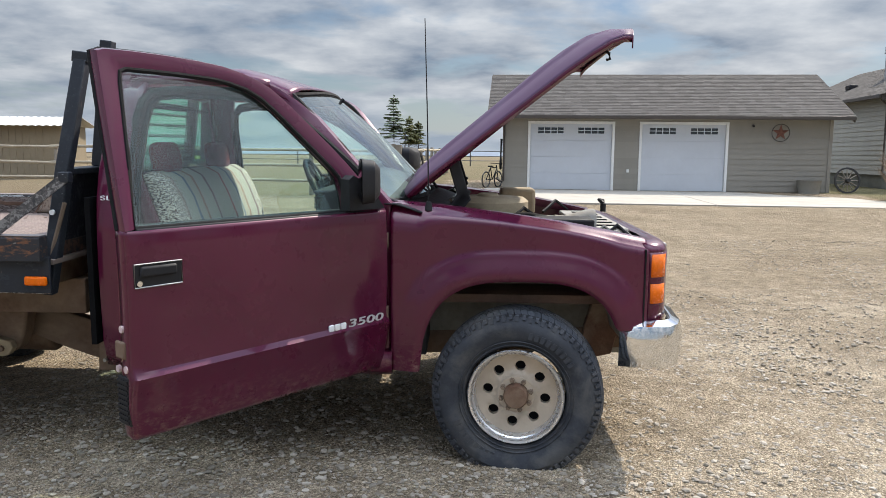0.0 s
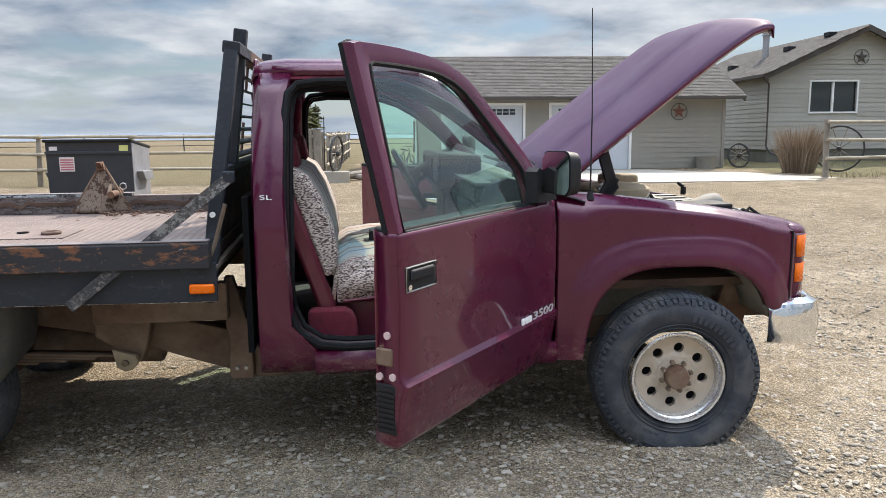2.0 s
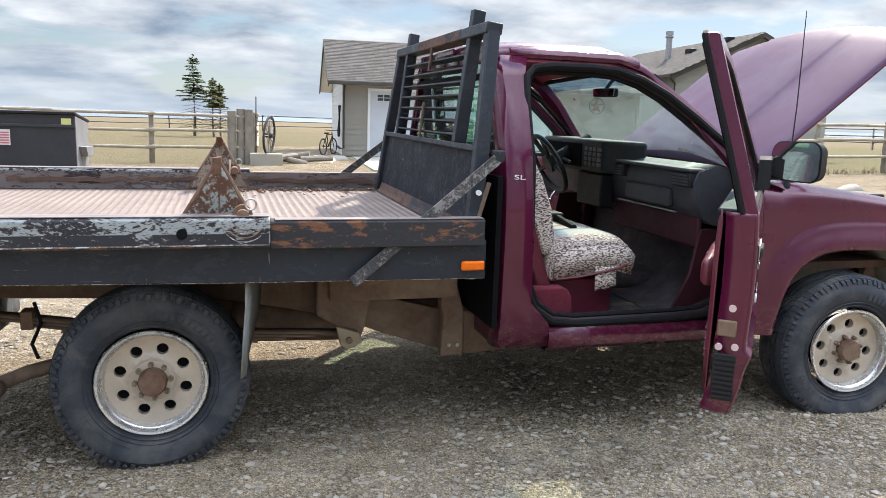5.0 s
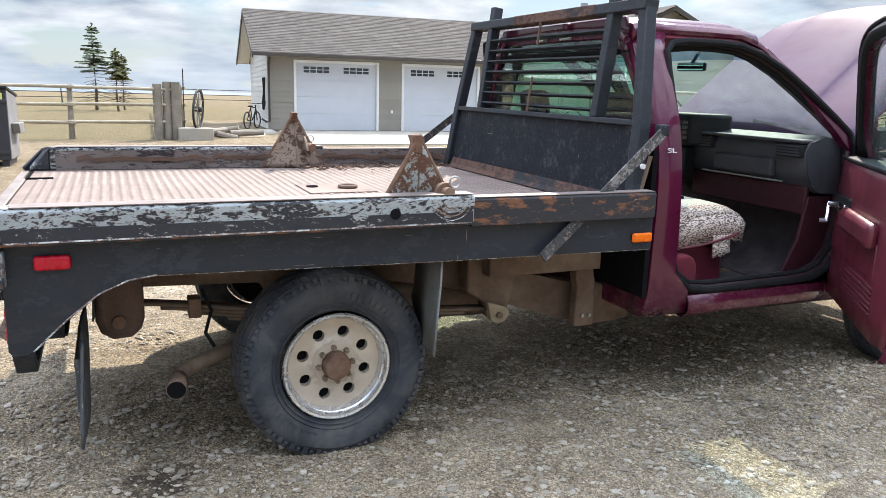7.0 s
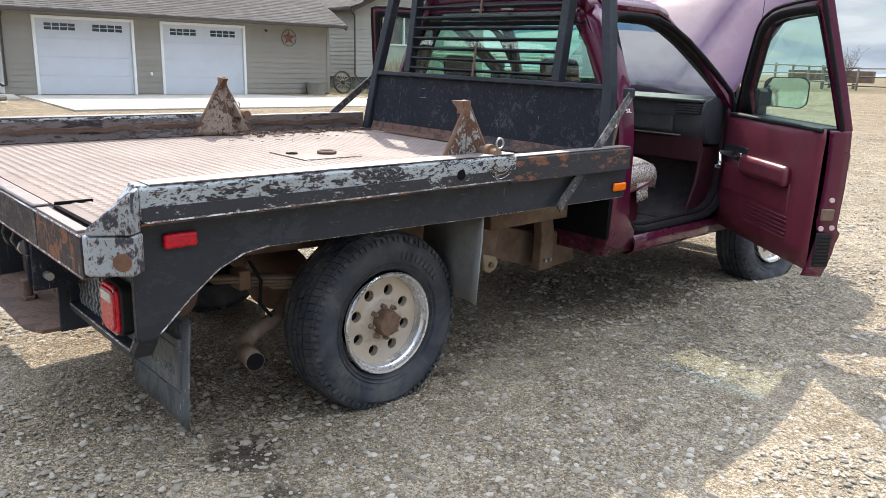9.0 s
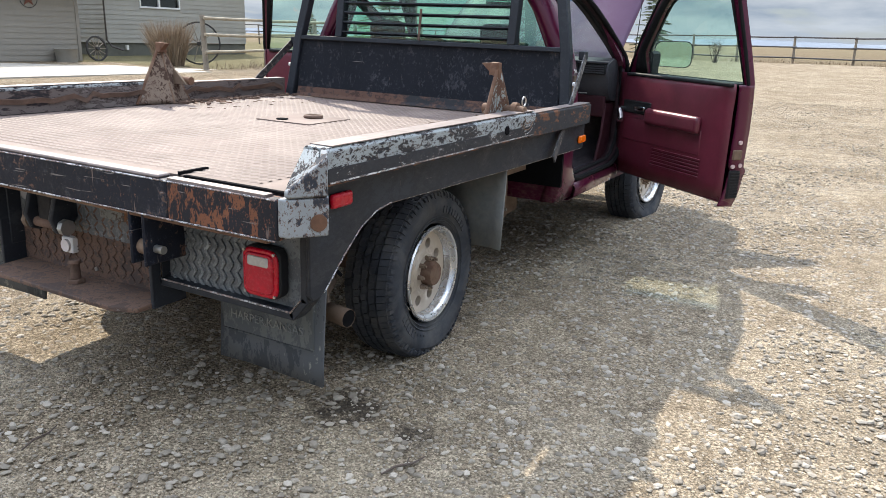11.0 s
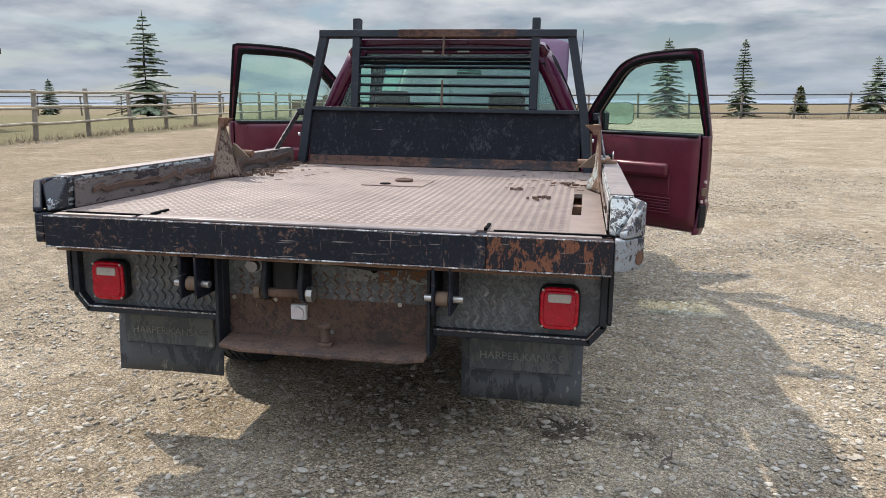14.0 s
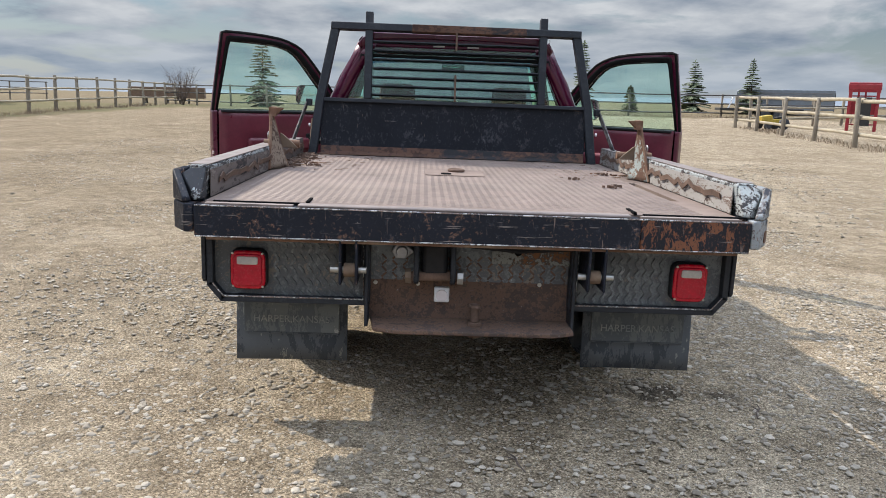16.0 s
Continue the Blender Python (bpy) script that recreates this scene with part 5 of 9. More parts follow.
def build_corner_things():
    b = thing("stone_block", "pale square stone block beside the corner post", "stone block", at=(-1.85, 20.6, 0.0))
    part("block", box(BM(), -0.5, 0.5, -0.3, 0.3, 0, 0.42), CONC, b, bevel=0.03)
    g = thing("gate_post", "cluster of thick grey wooden gate posts at the fence corner", "post", at=(-2.6, 20.9, 0.02))
    for i, (x, y, h) in enumerate(((-0.28, 0, 1.68), (0, 0.05, 1.75), (0.24, -0.05, 1.74))):
        bm = BM()
        cyl(bm, (x, y, -0.2), (x, y, h), 0.14, 0.13, 12)
        part("post", bm, WOOD, g)
    p = thing("thin_pole", "thin bare metal pole standing at the fence", "pole", at=(-2.15, 20.9, 0.02))
    bm = BM()
    cyl(bm, (0, 0, -0.1), (0.02, 0, 2.15), 0.022, 0.018, 6)
    part("pole", bm, IRON, p)
    rng = random.Random(8)
    for i in range(5):
        x, y = rng.uniform(-1.2, 0.4), rng.uniform(21.2, 22.6)
        l = thing("log", "grey split log lying by the stone block", "log", "loose logs", m=pose(x, y, 0.14 + 0.03 * i, 0, rng.uniform(-12, 12), rng.uniform(-40, 60)))
        bm = BM()
        cyl(bm, (-0.5, 0, 0), (0.6, 0, 0.02), 0.11, 0.09, 9)
        part("log", bm, WOOD, l)
    for x, y, s in ((0.2, 23.2, 0.55), (0.9, 24.2, 0.45), (-0.3, 24.0, 0.35)):
        r = thing("boulder", "flat weathered boulder near the garage corner", "rock", "boulders", at=(x, y, 0.08))
        bm = BM()
        bmesh.ops.create_icosphere(bm, subdivisions=2, radius=s)
        for v in bm.verts:
            v.co *= 1 + 0.25 * noise.noise(v.co * 2 + Vector((x, y, 0)))
            v.co.z *= 0.35
        part("boulder", bm, CONC, r)
    k = thing("bicycle", "black bicycle leaning against the garage end wall", "bicycle", m=GM @ pose(-1.45, 1.6, 0.33, 0, 0, 62))
    for x in (-0.5, 0.5):
        bm = BM()
        tube(bm, [(x + 0.32 * math.cos(a), 0, 0.32 * math.sin(a)) for a in [2 * math.pi * q / 28 for q in range(28)]], 0.028, 6, True)
        w = part("wheel", bm, TYRE, k)
        bm = BM()
        for q in range(10):
            a = math.pi * q / 5
            cyl(bm, (x, 0, 0), (x + 0.31 * math.cos(a), 0, 0.31 * math.sin(a)), 0.004, None, 3)
        part("spokes", bm, STEEL, w)
    bm = BM()
    for a, b in (((-0.5, 0, 0), (0, 0, 0.0)), ((0, 0, 0), (-0.15, 0, 0.5)), ((-0.5, 0, 0), (-0.15, 0, 0.48)), ((-0.15, 0, 0.48), (0.35, 0, 0.5)), ((0, 0, 0), (0.36, 0, 0.42)), ((0.34, 0, 0.6), (0.5, 0, 0))):
        cyl(bm, a, b, 0.022, None, 6)
    part("frame", bm, BLKPLAST, k)
    bm = BM()
    tube(bm, [(0.30, -0.3, 0.68), (0.36, -0.1, 0.66), (0.36, 0.1, 0.66), (0.30, 0.3, 0.68)], 0.016, 6)
    part("handlebar", bm, BLKPLAST, k)
    part("saddle", box(BM(), -0.30, -0.04, -0.07, 0.07, 0.52, 0.58), BLKPLAST, k, bevel=0.03)


build_corner_things()


def build_dumpster():
    d = thing("dumpster", "black steel dumpster with a flat lid and faded stickers", "dumpster", m=pose(-6.82, 12.5, 0.03, 0, 0, -1))
    w, dep, h = 0.86, 1.35, 1.46
    bm = BM()
    prism(bm, [(0.06, 0.10), (dep - 0.05, 0.10), (dep, h - 0.35), (dep, h - 0.18), (0.0, h - 0.05)], "x", -w, w)
    part("body", bm, DUMP, d, bevel=0.01)
    bm = BM()
    prism(bm, [(0.06, 0.12), (dep - 0.05, 0.12), (dep - 0.004, h - 0.36), (dep - 0.004, h - 0.2), (0.02, h - 0.07)], "x", w, w + 0.012)
    part("side_sheet", bm, DUMPS, d, "bare grey steel side")
    for x in (-w - 0.14, w + 0.012):
        bm = BM()
        prism(bm, [(0.25, 0.78), (1.05, 0.78), (1.05, 0.58), (0.45, 0.58)], "x", x, x + 0.14)
        part("fork_pocket", bm, DUMPS, d, "grey fork pocket", bevel=0.01)
    bm = BM()
    prism(bm, [(-0.06, h - 0.05), (dep + 0.05, h - 0.20), (dep + 0.05, h - 0.14), (-0.06, h + 0.01)], "x", -w - 0.03, w + 0.03)
    part("lid", bm, BLKPLAST, d, "black plastic lid", bevel=0.015)
    part("rib", box(BM(), -w - 0.01, w + 0.01, -0.025, 0.02, h - 0.30, h - 0.24), DUMP, d, bevel=0.008)
    part("rib", box(BM(), -w - 0.01, w + 0.01, 0.025, 0.07, 0.22, 0.28), DUMP, d, bevel=0.008)
    st = part("sticker", box(BM(), -w + 0.26, -w + 0.56, 0.008, 0.014, 0.80, 1.10), STICK, d, "pale pink warning sticker", smooth=False)
    for k in range(5):
        part("print_bar", box(BM(), -w + 0.28, -w + 0.54, 0.002, 0.008, 0.83 + k * 0.05, 0.855 + k * 0.05), STICKR, st, smooth=False)
    part("sticker", box(BM(), w - 0.24, w - 0.06, -0.012, 0.0, h - 0.24, h - 0.12), STICKY, d, "yellow sticker", smooth=False)
    part("sticker", box(BM(), -w + 0.08, -w + 0.24, -0.012, 0.0, h - 0.22, h - 0.14), STICK, d, "small pale sticker", smooth=False)
    for x in (-w + 0.1, w - 0.1):
        part("foot", box(BM(), x - 0.06, x + 0.06, 0.1, dep - 0.15, -0.02, 0.10), DUMP, d, smooth=False)


build_dumpster()


def build_far_yard():
    # red livestock chute
    c = thing("cattle_chute", "tall red steel livestock squeeze chute behind the corral fence", "cattle chute", m=pose(29.2, -21.0, ground_z(29.2, -21.0), 0, 0, 60))
    for x in (-0.66, 0.52):
        for y in (-0.5, 0.45):
            part("upright", box(BM(), x, x + 0.14, y, y + 0.10, 0, 2.2), REDP, c, bevel=0.01)
    part("header", box(BM(), -0.70, 0.70, -0.56, -0.40, 1.85, 2.32), REDP, c, "red header panel", bevel=0.02)
    part("header", box(BM(), -0.70, 0.70, 0.42, 0.56, 1.95, 2.22), REDP, c, bevel=0.02)
    for z in (0.3, 0.7, 1.1, 1.45):
        bm = BM()
        cyl(bm, (-0.6, -0.48, z), (0.6, -0.48, z), 0.035, None, 8)
        part("bar", bm, REDP, c)
    part("side_panel", box(BM(), -0.58, 0.56, -0.475, -0.440, 0.78, 1.44), REDP, c, "red sheet panel", smooth=False)
    for x in (-0.10, 0.20):
        part("mullion", box(BM(), x, x + 0.09, -0.50, -0.42, 1.40, 1.90), REDP, c, smooth=False)
    part("head_gate", box(BM(), -0.34, 0.30, 0.46, 0.50, 0.25, 1.60), IRON, c, "dark slotted head gate", smooth=False)
    part("rail", box(BM(), -0.62, 0.62, -0.52, -0.42, 1.64, 1.70), REDP, c, smooth=False)
    bm = BM()
    cyl(bm, (0.45, -0.6, 0.3), (0.25, -0.62, 1.9), 0.03, None, 8)
    part("lever", bm, STEEL, c, "pale steel lever")
    # stock trailer
    t = thing("stock_trailer", "long grey livestock trailer parked behind the pens", "trailer", m=pose(70.8, -36.0, ground_z(70, -36), 0, 0, 62))
    bm = BM()
    prism(bm, [(-5.2, 0.55), (3.5, 0.55), (3.9, 1.1), (3.9, 2.35), (3.6, 2.55), (-5.2, 2.55)], "y", -1.05, 1.05)
    part("body", bm, TRAILER, t, bevel=0.05)
    for z in (1.5, 1.72, 1.94, 2.16):
        part("slat", box(BM(), -5.0, 3.5, 1.05, 1.09, z, z + 0.10), DUMPS, t, smooth=False)
    for x in (-0.9, 0.2):
        bm = BM()
        lathe(bm, [(0.0, -0.1), (0.24, -0.1), (0.36, -0.08), (0.36, 0.1), (0.22, 0.12), (0, 0.1)], 20)
        part("wheel", bm, TYRE, t, m=pose(x, 1.0, 0.36))
        bm = BM()
        lathe(bm, [(0.0, -0.1), (0.24, -0.1), (0.36, -0.08), (0.36, 0.1), (0.22, 0.12), (0, 0.1)], 20)
        part("wheel", bm, TYRE, t, m=pose(x, -1.0, 0.36))
    part("ramp_gate", box(BM(), -5.26, -5.18, -1.0, 1.0, 0.5, 2.3), PIPE, t, smooth=False)
    f = thing("flat_trailer", "low dark flat trailer parked far off", "trailer", m=pose(50.5, -18.2 - 7.0, ground_z(50, -25), 0, 0, 80))
    part("bed", box(BM(), -3.0, 3.0, -1.0, 1.0, 0.55, 0.75), IRON, f, bevel=0.02)
    for x in (-1.2, -0.3):
        for y in (-0.9, 0.9):
            bm = BM()
            lathe(bm, [(0.0, -0.1), (0.2, -0.1), (0.33, -0.08), (0.33, 0.1), (0.2, 0.12), (0, 0.1)], 18)
            part("wheel", bm, TYRE, f, m=pose(x, y, 0.33))
    bm = BM()
    cyl(bm, (2.4, 0.9, 0.7), (2.1, 0.9, 1.5), 0.05, None, 8)
    cyl(bm, (2.1, 0.9, 1.5), (2.1, 0.4, 1.55), 0.04, None, 8)
    part("stand", bm, WHITEP, f, "white loading stand")
    # small garden tractor by the pens
    g = thing("garden_tractor", "small yellow garden tractor with black wheels by the pens", "tractor", m=pose(29.6, -16.9, ground_z(29.6, -16.9), 0, 0, 100))
    bm = BM()
    prism(bm, [(-0.45, 0.28), (0.75, 0.28), (0.78, 0.62), (0.25, 0.70), (0.18, 0.50), (-0.45, 0.50)], "y", -0.22, 0.22)
    part("hood", bm, mat("faded_yellow_paint", (0.42, 0.30, 0.04), 0.2, 6, 0.6), g, "faded yellow bodywork", bevel=0.04)
    bm = BM()
    prism(bm, [(-0.5, 0.52), (-0.05, 0.52), (-0.05, 0.60), (-0.38, 0.62), (-0.48, 0.90), (-0.55, 0.90)], "y", -0.20, 0.20)
    part("seat", bm, BLKPLAST, g, "black seat", bevel=0.03)
    for x, rad in ((-0.32, 0.27), (0.55, 0.19)):
        for y in (-0.36, 0.36):
            bm = BM()
            lathe(bm, [(0.0, -0.08), (rad * 0.55, -0.08), (rad, -0.06), (rad, 0.06), (rad * 0.55, 0.08), (0.0, 0.08)], 18)
            part("wheel", bm, TYRE, g, m=pose(x, y, rad))
    # wooden feed bunk by the lawn fence corner
    b = thing("feed_bunk", "brown wooden feed bunk beside the fence corner", "feed bunk", m=pose(66.0, 24.4, ground_z(66, 24), 0, 0, 100))
    part("trough", box(BM(), -3.4, 3.4, -0.6, 0.6, 0.5, 1.5), mat("brown_boards", (0.16, 0.105, 0.07), 0.2, 3, 0.8), b, bevel=0.03)
    for x in (-1.9, 0, 1.9):
        part("leg", box(BM(), x - 0.06, x + 0.06, -0.4, 0.4, 0, 0.45), WOOD, b, smooth=False)


build_far_yard()

# ---- the truck: x forward from the front axle, y to its left, leaning a little to its right ----
truck = thing("flatbed_truck", "maroon pickup with rusty black flatbed, doors and hood open", "truck", m=pose(0, 0, 0, 0.95, 0, 0))
SEC = [(0.44, 0.925), (0.56, 0.958), (0.70, 0.966), (0.95, 0.972), (1.15, 0.966), (1.225, 0.955), (1.36, 0.915), (1.50, 0.873), (1.62, 0.833), (1.71, 0.800), (1.758, 0.755), (1.782, 0.66), (1.796, 0.50), (1.804, 0.25), (1.807, 0.0)]


def side_y(z):
    return lerp_curve([(a, b) for a, b in SEC], z)


def build_cab():
    # rear corner panels and door pillars
    for s in (-1, 1):
        zs = [0.44, 0.50, 0.56, 0.66, 0.80, 0.95, 1.1, 1.225, 1.36, 1.5, 1.62, 1.71]
        grid = []
        for z in zs:
            edge = lerp_curve([(0.44, -1.66), (0.55, -1.70), (0.66, -1.80), (1.2, -1.82), (1.6, -1.81), (1.71, -1.78)], z)
            y = side_y(z)
            top_in = 0.06 * smooth01(1.3, 1.75, z)
            grid.append([Vector((-1.955, s * (y - 0.10 - top_in), z)), Vector((-1.953, s * (y - 0.05 - top_in * 0.7), z)), Vector((-1.94, s * (y - 0.012 - top_in * 0.4), z)), Vector((-1.91, s * y, z)), Vector((edge - 0.03, s * y, z)), Vector((edge, s * (y - 0.004), z)), Vector((edge + 0.012, s * (y - 0.03), z)), Vector((edge + 0.005, s * (y - 0.12), z)), Vector((edge - 0.09, s * (y - 0.14), z))])
        part("side_panel", sheet(BM(), grid), MAROON, truck, thick=0.004)
        # rocker and sill
        bm = BM()
        grid = []
        for x in (-1.70, -1.4, -1.0, -0.58):
            grid.append([Vector((x, s * 0.80, 0.545)), Vector((x, s * 0.90, 0.54)), Vector((x, s * 0.945, 0.53)), Vector((x, s * 0.963, 0.50)), Vector((x, s * 0.957, 0.445)), Vector((x, s * 0.915, 0.418)), Vector((x, s * 0.80, 0.425))])
        part("rocker_panel", sheet(bm, grid), MAROON, truck, "maroon rocker panel", thick=0.004)
        part("sill_plate", box(BM(), -1.62, -0.70, s * 0.83 - 0.03, s * 0.83 + 0.05, 0.546, 0.552), DASH, truck, "scuffed dark sill plate", bevel=0.004)
        # front pillar below the belt, with hinges
        bm = BM()
        box(bm, -0.68, -0.585, s * 0.86 - 0.05, s * 0.86 + 0.07, 0.45, 1.235)
        part("hinge_pillar", bm, MAROON, truck, bevel=0.012)
        for z in (0.72, 1.06):
            part("hinge", box(BM(), -0.66, -0.595, s * 0.95 - 0.02, s * 0.95 + 0.02, z - 0.035, z + 0.035), RUSTDK, truck, bevel=0.006)
        # windscreen pillar
        bm = BM()
        grid = []
        for px, py, pz in ((-0.60, 0.924, 1.205), (-0.72, 0.893, 1.335), (-0.85, 0.858, 1.470), (-0.97, 0.825, 1.585), (-1.07, 0.800, 1.660), (-1.16, 0.786, 1.702), (-1.27, 0.780, 1.722)):
            p = Vector((px, s * py, pz))
            grid.append([p + Vector(o) for o in ((0.026, -s * 0.040, 0.018), (0.014, -s * 0.003, 0.018), (-0.008, s * 0.004, 0.004), (-0.034, s * 0.0, -0.022), (-0.038, -s * 0.035, -0.032), (0.0, -s * 0.055, -0.02), (0.026, -s * 0.040, 0.018))])
        part("windscreen_pillar", sheet(bm, grid), MAROON, truck)
        # roof rail with its drip channel
        bm = BM()
        grid = []
        for x in (-1.86, -1.7, -1.5, -1.3, -1.19):
            grid.append([Vector((x, s * y, z)) for y, z in ((0.70, 1.700), (0.765, 1.700), (0.795, 1.705), (0.800, 1.722), (0.790, 1.738), (0.772, 1.755))])
        part("roof_rail", sheet(bm, grid), MAROON, truck, thick=0.004)
    # roof
    grid = []
    xs = [-1.955, -1.94, -1.90, -1.80, -1.6, -1.35, -1.18, -1.115, -1.09]
    for i, x in enumerate(xs):
        row = []
        for z, y in SEC[9:]:
            row.append((y, z))
        pts = [(-y, z) for y, z in row] + [(y, z) for y, z in row[::-1][1:]]
        dz = -0.05 if i == 0 else (-0.018 if i == 1 else (-0.006 if i == 2 else 0))
        front = (-0.045, -0.030, -0.014)[len(xs) - 1 - i] if i >= len(xs) - 3 else 0
        grid.append([Vector((x + (0.085 * (1 - (y / 0.8) ** 2) * (1.0 if i == len(xs) - 1 else 0.8) if i >= len(xs) - 2 else 0), y * (0.965 if i == 0 else 1), z + dz + front + (0.006 if 3 <= i <= 5 else 0))) for y, z in pts])
    part("roof", sheet(BM(), grid), MAROON, truck, "maroon cab roof", thick=0.006)
    part("headliner", sheet(BM(), [[v + Vector((0.0, 0, -0.03)) for v in r] for r in grid[2:8]]), INTFAB, truck, "red cloth headliner")
    # back wall with the window opening
    bm = BM()
    box(bm, -1.95, -1.925, -0.88, 0.88, 0.44, 1.33)
    prism(bm, [(-0.76, 1.68), (0.76, 1.68), (0.70, 1.785), (-0.70, 1.785)], "x", -1.95, -1.93)
    for s in (-1, 1):
        prism(bm, [(s * 0.90, 1.33), (s * 0.80, 1.33), (s * 0.68, 1.68), (s * 0.76, 1.70)], "x", -1.95, -1.925)
    part("back_wall", bm, MAROON, truck, bevel=0.01)
    bm = BM()
    prism(bm, [(-0.81, 1.325), (0.81, 1.325), (0.685, 1.685), (-0.685, 1.685)], "x", -1.938, -1.934)
    rw = part("rear_window", bm, GLASS, truck, "green tinted rear window", smooth=False)
    rw.visible_shadow = False
    bm = BM()
    tube(bm, [(-1.945, -0.81, 1.33), (-1.945, 0.81, 1.33), (-1.945, 0.685, 1.685), (-1.945, -0.685, 1.685)], 0.014, 6, True)
    part("window_seal", bm, RUBBER, rw)
    # third brake lamp
    bl = part("cargo_lamp", box(BM(), -1.975, -1.945, -0.17, 0.17, 1.752, 1.785), MAROON, truck, "maroon high brake lamp with clear lenses", bevel=0.006)
    for s in (-1, 1):
        part("lens", box(BM(), -1.978, -1.95, s * 0.125 - 0.042, s * 0.125 + 0.042, 1.756, 1.781), CLEARL, bl, "clear lamp lens", bevel=0.004)
    # floor, fire wall, cowl
    part("floor_pan", box(BM(), -1.93, -0.45, -0.86, 0.86, 0.47, 0.50), CARPET, truck, "dusty grey floor mat", smooth=False)
    bm = BM()
    box(bm, -0.47, -0.42, -0.88, 0.88, 0.50, 1.20)
    part("fire_wall", bm, BLKPLAST, truck, bevel=0.01)
    grid = [[Vector((-0.62 + 0.19 * (1 - (y / 0.93) ** 2) + dx, y, z)) for y in (-0.93, -0.7, -0.4, 0, 0.4, 0.7, 0.93)] for dx, z in ((0.0, 1.225), (0.06, 1.222), (0.13, 1.20), (0.17, 1.185))]
    part("cowl", sheet(BM(), grid), BLKPLAST, truck, "black cowl vent panel", thick=0.006)
    # windscreen
    def ws(u, v):
        y = 0.90 * u * (1 - v) + 0.755 * u * v
        x0 = -0.615 + 0.185 * (1 - u * u)
        x1 = -1.085 + 0.085 * (1 - u * u)
        return Vector((x0 + (x1 - x0) * v + 0.03 * math.sin(math.pi * v), y, 1.228 + (1.705 + 0.042 * (1 - u * u) - 1.228) * v))
    us = [-1 + k / 8 for k in range(17)]
    part("windscreen", sheet(BM(), [[ws(u, v) for u in us] for v in (0, 0.2, 0.4, 0.6, 0.8, 0.88)]), WSHIELD, truck, "green tinted windscreen", smooth=True)
    part("shade_band", sheet(BM(), [[ws(u, v) for u in us] for v in (0.88, 0.94, 1.0)]), SHADEBAND, truck, "blue shade band on the windscreen")
    bm = BM()
    tube(bm, [ws(u, 0) + Vector((0, 0, 0)) for u in us] + [ws(1, 0.5), ws(1, 1)] + [ws(u, 1.0) for u in us[::-1]] + [ws(-1, 0.5)], 0.014, 6, True)
    part("windscreen_seal", bm, RUBBER, truck)
    for y0, s in ((-0.55, 1), (0.25, 1)):
        bm = BM()
        p0 = ws(y0 / 0.9 - 0.2, 0.02) + Vector((0.03, 0, 0.01))
        p1 = ws(y0 / 0.9 + 0.30, 0.16) + Vector((0.015, 0, 0.02))
        tube(bm, [p0, p0.lerp(p1, 0.5) + Vector((0.01, 0, 0.02)), p1], 0.009, 6)
        w = part("wiper", bm, BLKPLAST, truck, "black wiper arm")
        bm = BM()
        a, b = ws(y0 / 0.9 + 0.05, 0.10) + Vector((0.012, 0, 0.012)), ws(y0 / 0.9 + 0.52, 0.20) + Vector((0.012, 0, 0.012))
        tube(bm, [a, b], 0.010, 5)
        part("blade", bm, RUBBER, w)
    # name badge on the rear pillar
    text_mesh("SL", 0.037, 0.002, WHITEP, truck, "badge", Matrix.Translation((-1.888, -0.966, 1.238)) @ pose(0, 0, 0, 90, 0, 0) @ Matrix.Diagonal((1.55, 0.8, 1, 1)), "white model letters")
    # the greenhouse rises to a roof 1.87 m high
    for ob in truck.children:
        for v in ob.data.vertices:
            v.co.y *= 1 - 0.11 * smooth01(1.36, 1.70, v.co.z)
            v.co.z += (0.058 + 0.012 * smooth01(0.4, 0.75, abs(v.co.y))) * smooth01(1.25, 1.70, v.co.z) * (1 - 0.75 * smooth01(-1.34, -1.04, v.co.x))
    # door opening seals, two lips deep
    pts = [(-0.66, 1.26), (-0.655, 0.85), (-0.69, 0.69), (-0.76, 0.60), (-0.86, 0.562), (-1.0, 0.552), (-1.56, 0.546), (-1.68, 0.562), (-1.77, 0.625), (-1.81, 0.72), (-1.82, 0.9), (-1.815, 1.30), (-1.805, 1.60), (-1.79, 1.69), (-1.75, 1.728), (-1.66, 1.742), (-1.45, 1.744), (-1.32, 1.736), (-1.19, 1.698), (-1.06, 1.628), (-0.925, 1.525), (-0.78, 1.403), (-0.68, 1.315)]
    cx, cz = -1.25, 1.10
    for s in (-1, 1):
        jamb = []
        for inset, depth, r in ((0.0, 0.020, 0.018), (0.030, 0.060, 0.014)):
            bm = BM()
            ring = []
            for x, z in pts:
                d = Vector((cx - x, 0, cz - z)).normalized() * inset
                y = lerp_curve([(0.54, 0.955), (0.95, 0.968), (1.22, 0.955), (1.45, 0.880), (1.60, 0.812), (1.745, 0.745)], z)
                ring.append((x + d.x, s * (y - depth), z + d.z))
            tube(bm, ring, r, 8, True)
            part("door_seal", bm, RUBBER, truck, "black rubber door seal")
            jamb.append(ring + ring[:1])
        jamb.append([(x, y - s * 0.05, z) for x, y, z in jamb[1]])
        part("door_jamb", sheet(BM(), [[Vector(p) for p in row] for row in jamb]), GRIMY, truck, "grimy dark door jamb", thick=0.003)


build_cab()


def arch_z(x, hw=0.470, hh=0.515, zc=0.365):
    d = 1 - abs((x - 0.020) / hw) ** 3
    return zc + hh * d ** (1 / 3) if d > 0 else -1


def arch_d(x, z):
    return (abs((x - 0.020) / 0.470) ** 3 + abs(max(0, z - 0.365) / 0.515) ** 3) ** (1 / 3)


